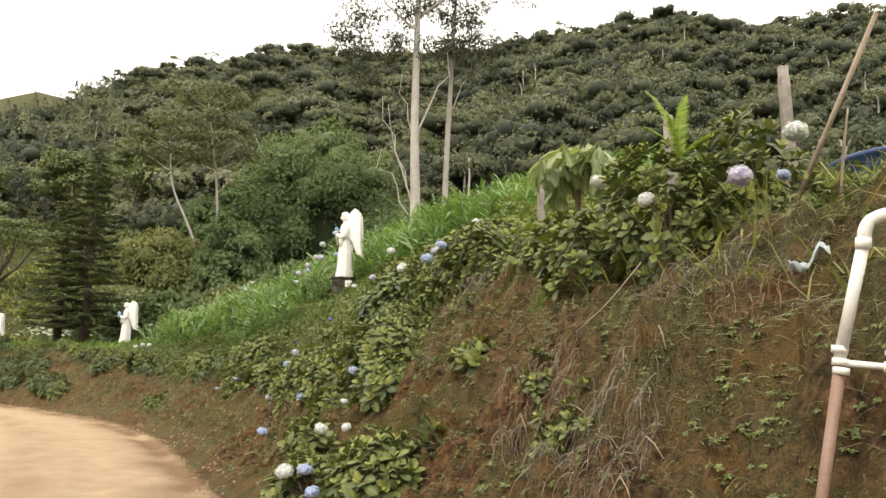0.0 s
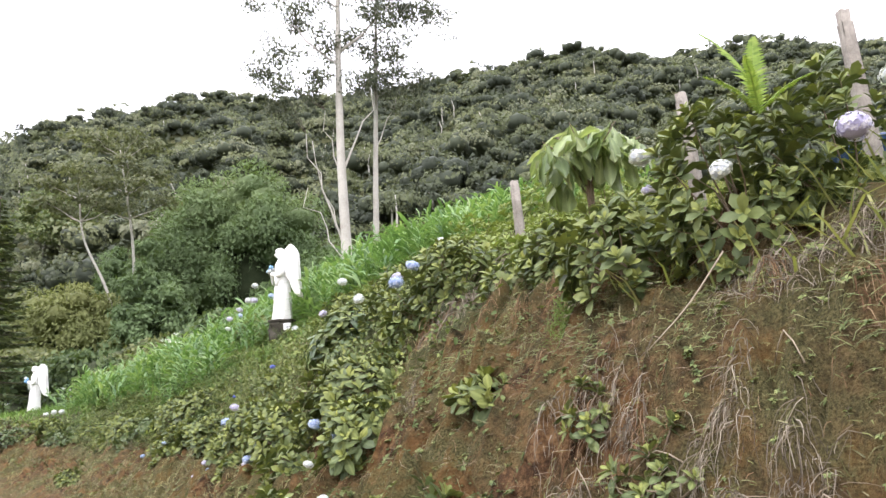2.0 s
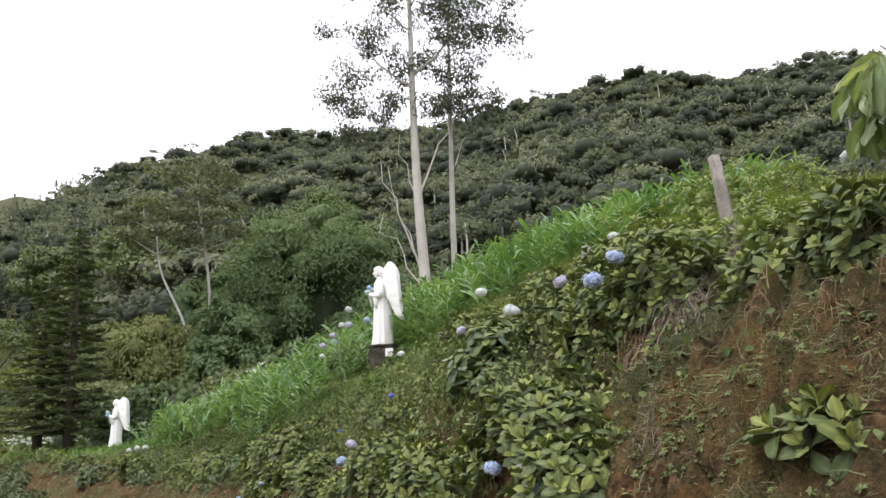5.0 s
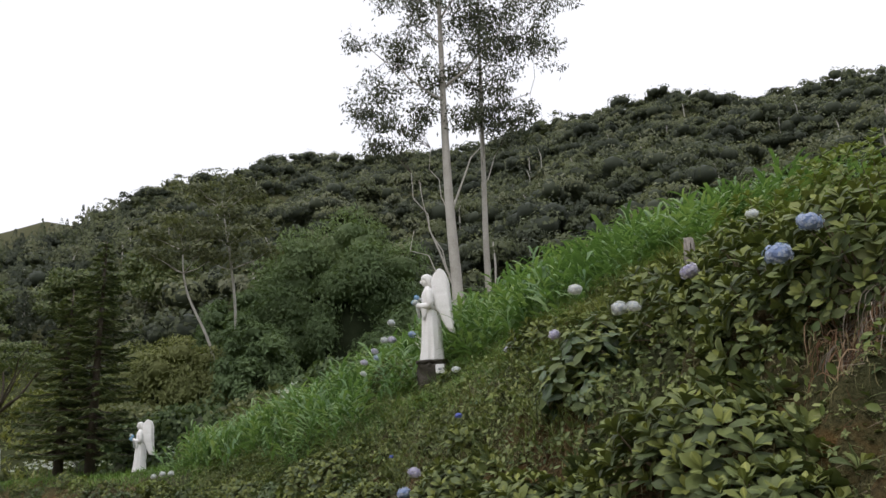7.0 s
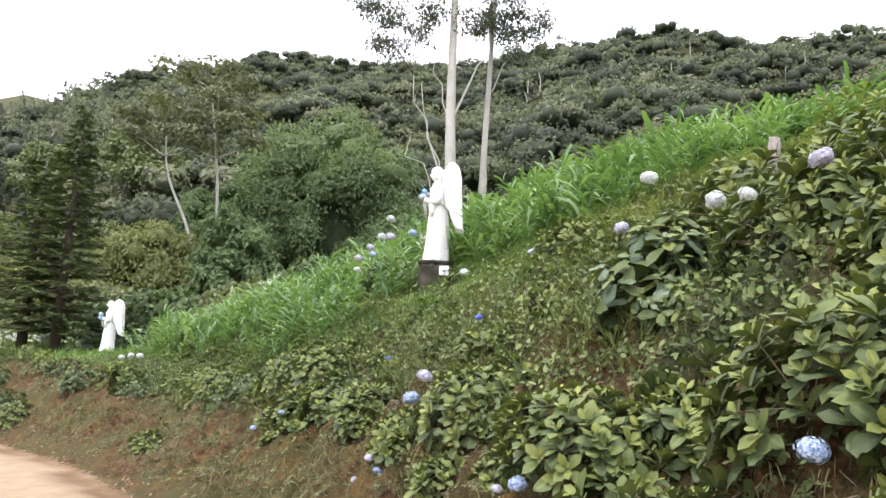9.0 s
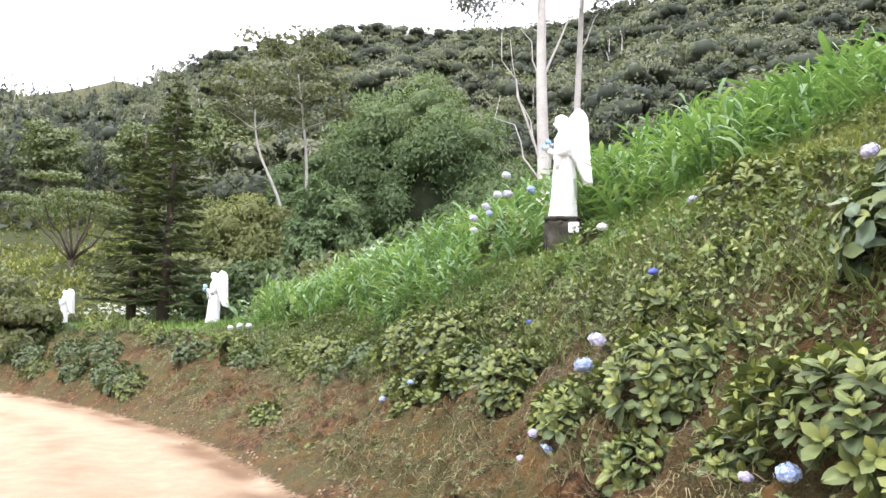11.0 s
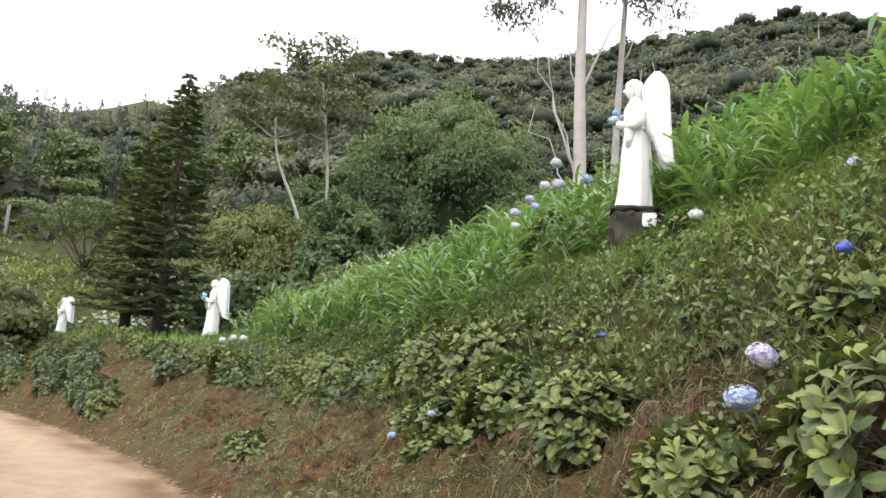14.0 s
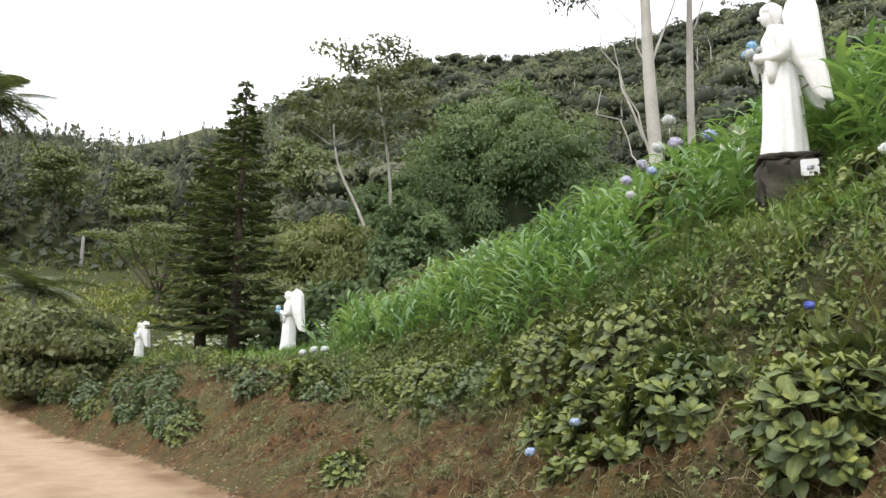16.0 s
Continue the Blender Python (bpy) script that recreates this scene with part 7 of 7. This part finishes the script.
v, f = tube([D + (0.1, -0.03, 0.027), D + (0.6, -0.2, 0.02)], [0.023, 0.023], 16)
part("side_pipe", mesh_of("side_pipe", v, f, PVC_WHITE, True), stand)
for h in (-0.035, 0.0, 0.05):
    v, f = tube([B + (0, 0, h), B + (0.004, 0, h + 0.028)], [0.032, 0.032], 16)
    part("coupling", mesh_of("coupling", v, f, PVC_WHITE, True), stand)
v, f = tube([C - (0.004, -0.003, 0.03), C + (0.0, 0, 0.015)], [0.03, 0.03], 16)
part("collar", mesh_of("collar", v, f, PVC_WHITE, True), stand)
T = B + (0.02, -0.01, 0.01)
v, f = tube([T, T + (0.13, -0.05, -0.012)], [0.014, 0.013], 12)
branch = part("tap_branch", mesh_of("tap_branch", v, f, PVC_WHITE, True), stand)
v, f = join([tube([T + (0.12, -0.045, -0.012), T + (0.165, -0.062, -0.016)], [0.021, 0.021], 12), tube([T + (0.15, -0.056, -0.014), T + (0.158, -0.06, -0.055)], [0.013, 0.012], 12)])
tap = part("tap", mesh_of("tap", v, f, PVC_WHITE, True), stand, "white plastic tap")
v, f = join([tube([T + (0.145, -0.055, 0.0), T + (0.145, -0.055, 0.03)], [0.009, 0.009], 10), ellipsoid(T + np.array((0.145, -0.055, 0.042)), (0.024, 0.024, 0.016), 1)])
part("tap_knob", mesh_of("tap_knob", v, f, PVC_WHITE, True), tap)

# ---- small things of the near bank ----
v, f = frond(0.75, 0.1, 26, 0.42, 81)
FROND = mesh_of("frond", v, f, FERN_GREEN)
fern = tagged(new("fern"), "bright yellow-green fern with upright fronds", "fern")
fern.location = (0.84, 5.42, 3.1)
for k, (rx, rz, sc) in enumerate(((74, 50, 0.85), (84, -30, 0.7), (55, 75, 0.5), (60, 150, 0.45), (40, -110, 0.45))):
    ob = part("frond", FROND, fern)
    ob.matrix_basis = pose(0, 0, 0, rx, 0, rz) @ Matrix.Scale(sc, 4)

rod("fallen_stick", [(0.10, 5.42, 1.86), (0.33, 5.42, 2.08), (0.56, 5.47, 2.36)], [0.003, 0.0045, 0.005], WOOD_TAN, "pale fallen stick lying against the bank", "stick", 6)
rng = np.random.RandomState(88)
for k, (x, y) in enumerate([(0.45, 4.35), (0.3, 4.2), (0.05, 5.25), (-0.3, 5.6), (0.6, 4.9), (-7.3, 18.0), (-5.9, 16.6), (-2.4, 10.6)]):
    z = height(x, y)[0]
    a = 2.1 + rng.uniform(-0.5, 0.5)  # mostly along the bank
    w = np.array([np.cos(a), np.sin(a), 0]) * rng.uniform(0.08, 0.17)
    mid = np.array([x, y, z + 0.06])
    ends = [mid - w, mid + w]
    for e in ends:
        e[2] = height(e[0], e[1])[0] + 0.01
    rod("twig", [ends[0], mid + (0, 0, 0.05), ends[1]], [0.004, 0.0035, 0.002], WOOD_TAN, "dry bare twig caught on the earth bank", "twig", 5)

# a torn sheet of plastic caught near the top of the cut
SHEET = plain("dirty_plastic_sheet", (0.2, 0.26, 0.27), (0.42, 0.48, 0.48), 22, 0.35, 0.3, 0.004)
verts, faces = [], []
level = [height(1.24 + 0.06 * k, 4.47 - 0.012 * k)[0] for k in range(5)]
for i in range(12):
    for j in range(6):
        u, w = i / 11, j / 5
        x, y = 1.26 + 0.2 * u, 4.45 - 0.05 * u + 0.05 * (w - 0.5)
        verts.append((x, y, max(np.interp(u * 4, range(5), level), height(x, y)[0]) + 0.03 + 0.02 * math.sin(11 * u + 5 * w) + 0.014 * math.sin(23 * w + 5 * u)))
for i in range(11):
    for j in range(5):
        a = i * 6 + j
        faces.append((a, a + 1, a + 7, a + 6))
sheet = tagged(new("plastic_sheet", mesh_of("plastic_sheet", verts, faces, SHEET, True)), "crumpled dirty plastic sheet caught on the bank", "litter")
sheet.modifiers.new("thickness", "SOLIDIFY").thickness = 0.004

# ---- white lilies behind the terrace and beside the first statue ----
LILY = [(0, 0, 0), (0.16, 0.5, 0.1), (0, 1, 0.32), (-0.16, 0.5, 0.1)]


def lilies(name, places, label, size):
    rng = np.random.RandomState(len(places))
    pos, turn, sz, stalks = [], [], [], []
    for p in places:
        tall = rng.uniform(0.5, 0.95)
        top = p + np.array([rng.uniform(-.1, .1), rng.uniform(-.1, .1), tall])
        stalks.append(tube([p, top], [0.008, 0.006], 4, False))
        a0 = rng.uniform(0, 6.28)
        for k in range(6):
            a = a0 + k * 1.047
            pos.append(top)
            turn.append((np.cos(a), np.sin(a), 0.45))
            sz.append(size * rng.uniform(0.8, 1.2))
    turn = np.array(turn)
    v, f = strew(LILY, [(0, 1, 2, 3)], np.array(pos), frames(turn, np.tile([0, 0, 1.0], (len(turn), 1))), np.array(sz))
    bed = tagged(new(name), label, "flowers", kind="stuff")
    part("blossoms", bulk_mesh("blossoms", v, f, PETAL_WHITE), bed)
    v, f = join(stalks)
    part("stalks", mesh_of("stalks", v, f, LAWN), bed)


rng = np.random.RandomState(91)
p, s, d = field(rng, 60, (31, 37), (6.6, 8.6), lambda s, d, x, y: np.full(len(s), 1.0))
lilies("white_lily_bed", p, "row of white lilies flowering behind the lawn", 0.14)
p, s, d = field(rng, 60, (38, 43), (4.5, 7), lambda s, d, x, y: np.full(len(s), 1.0))
lilies("white_lily_bed", p, "white lilies flowering beneath the conifers", 0.15)
for (x, y, n) in ((-10.75, 25.7, 5), (-11.35, 25.5, 4), (-6.05, 20.3, 3)):
    q = np.array([x, y, 0]) + rng.normal(scale=0.22, size=(n, 3))
    q[:, 2] = height(q[:, 0], q[:, 1]) + 0.25
    lilies("white_lily_clump", q, "clump of white lilies standing in the tall grass", 0.15)


# ---- loose stones and crumbs of earth along the road's edge ----
PEBBLE = plain("road_pebble", (0.2, 0.14, 0.09), (0.38, 0.28, 0.19), 9, 0.95, 0.4, 0.01)
rng = np.random.RandomState(97)
iv, it = ico(1)
p, s, d = field(rng, 2600, (-2, 42), (-1.2, 0.6), lambda s, d, x, y: np.exp(-((d - 0.1) / 0.45) ** 2) * np.clip(0.6 + 0.6 * wobble(x, y, 2.2, 51), 0.05, 1))
turns = frames(rng.normal(size=(len(p), 3)), rng.normal(size=(len(p), 3)))
v, f = strew(iv, it, p + (0, 0, 0.003), turns, rng.uniform(0.006, 0.03, (len(p), 1)) * rng.uniform(0.6, 1.2, (len(p), 3)))
tagged(new("road_pebbles", bulk_mesh("road_pebbles", v, f, PEBBLE)), "small stones and crumbs of earth along the road edge", "pebbles", kind="stuff")
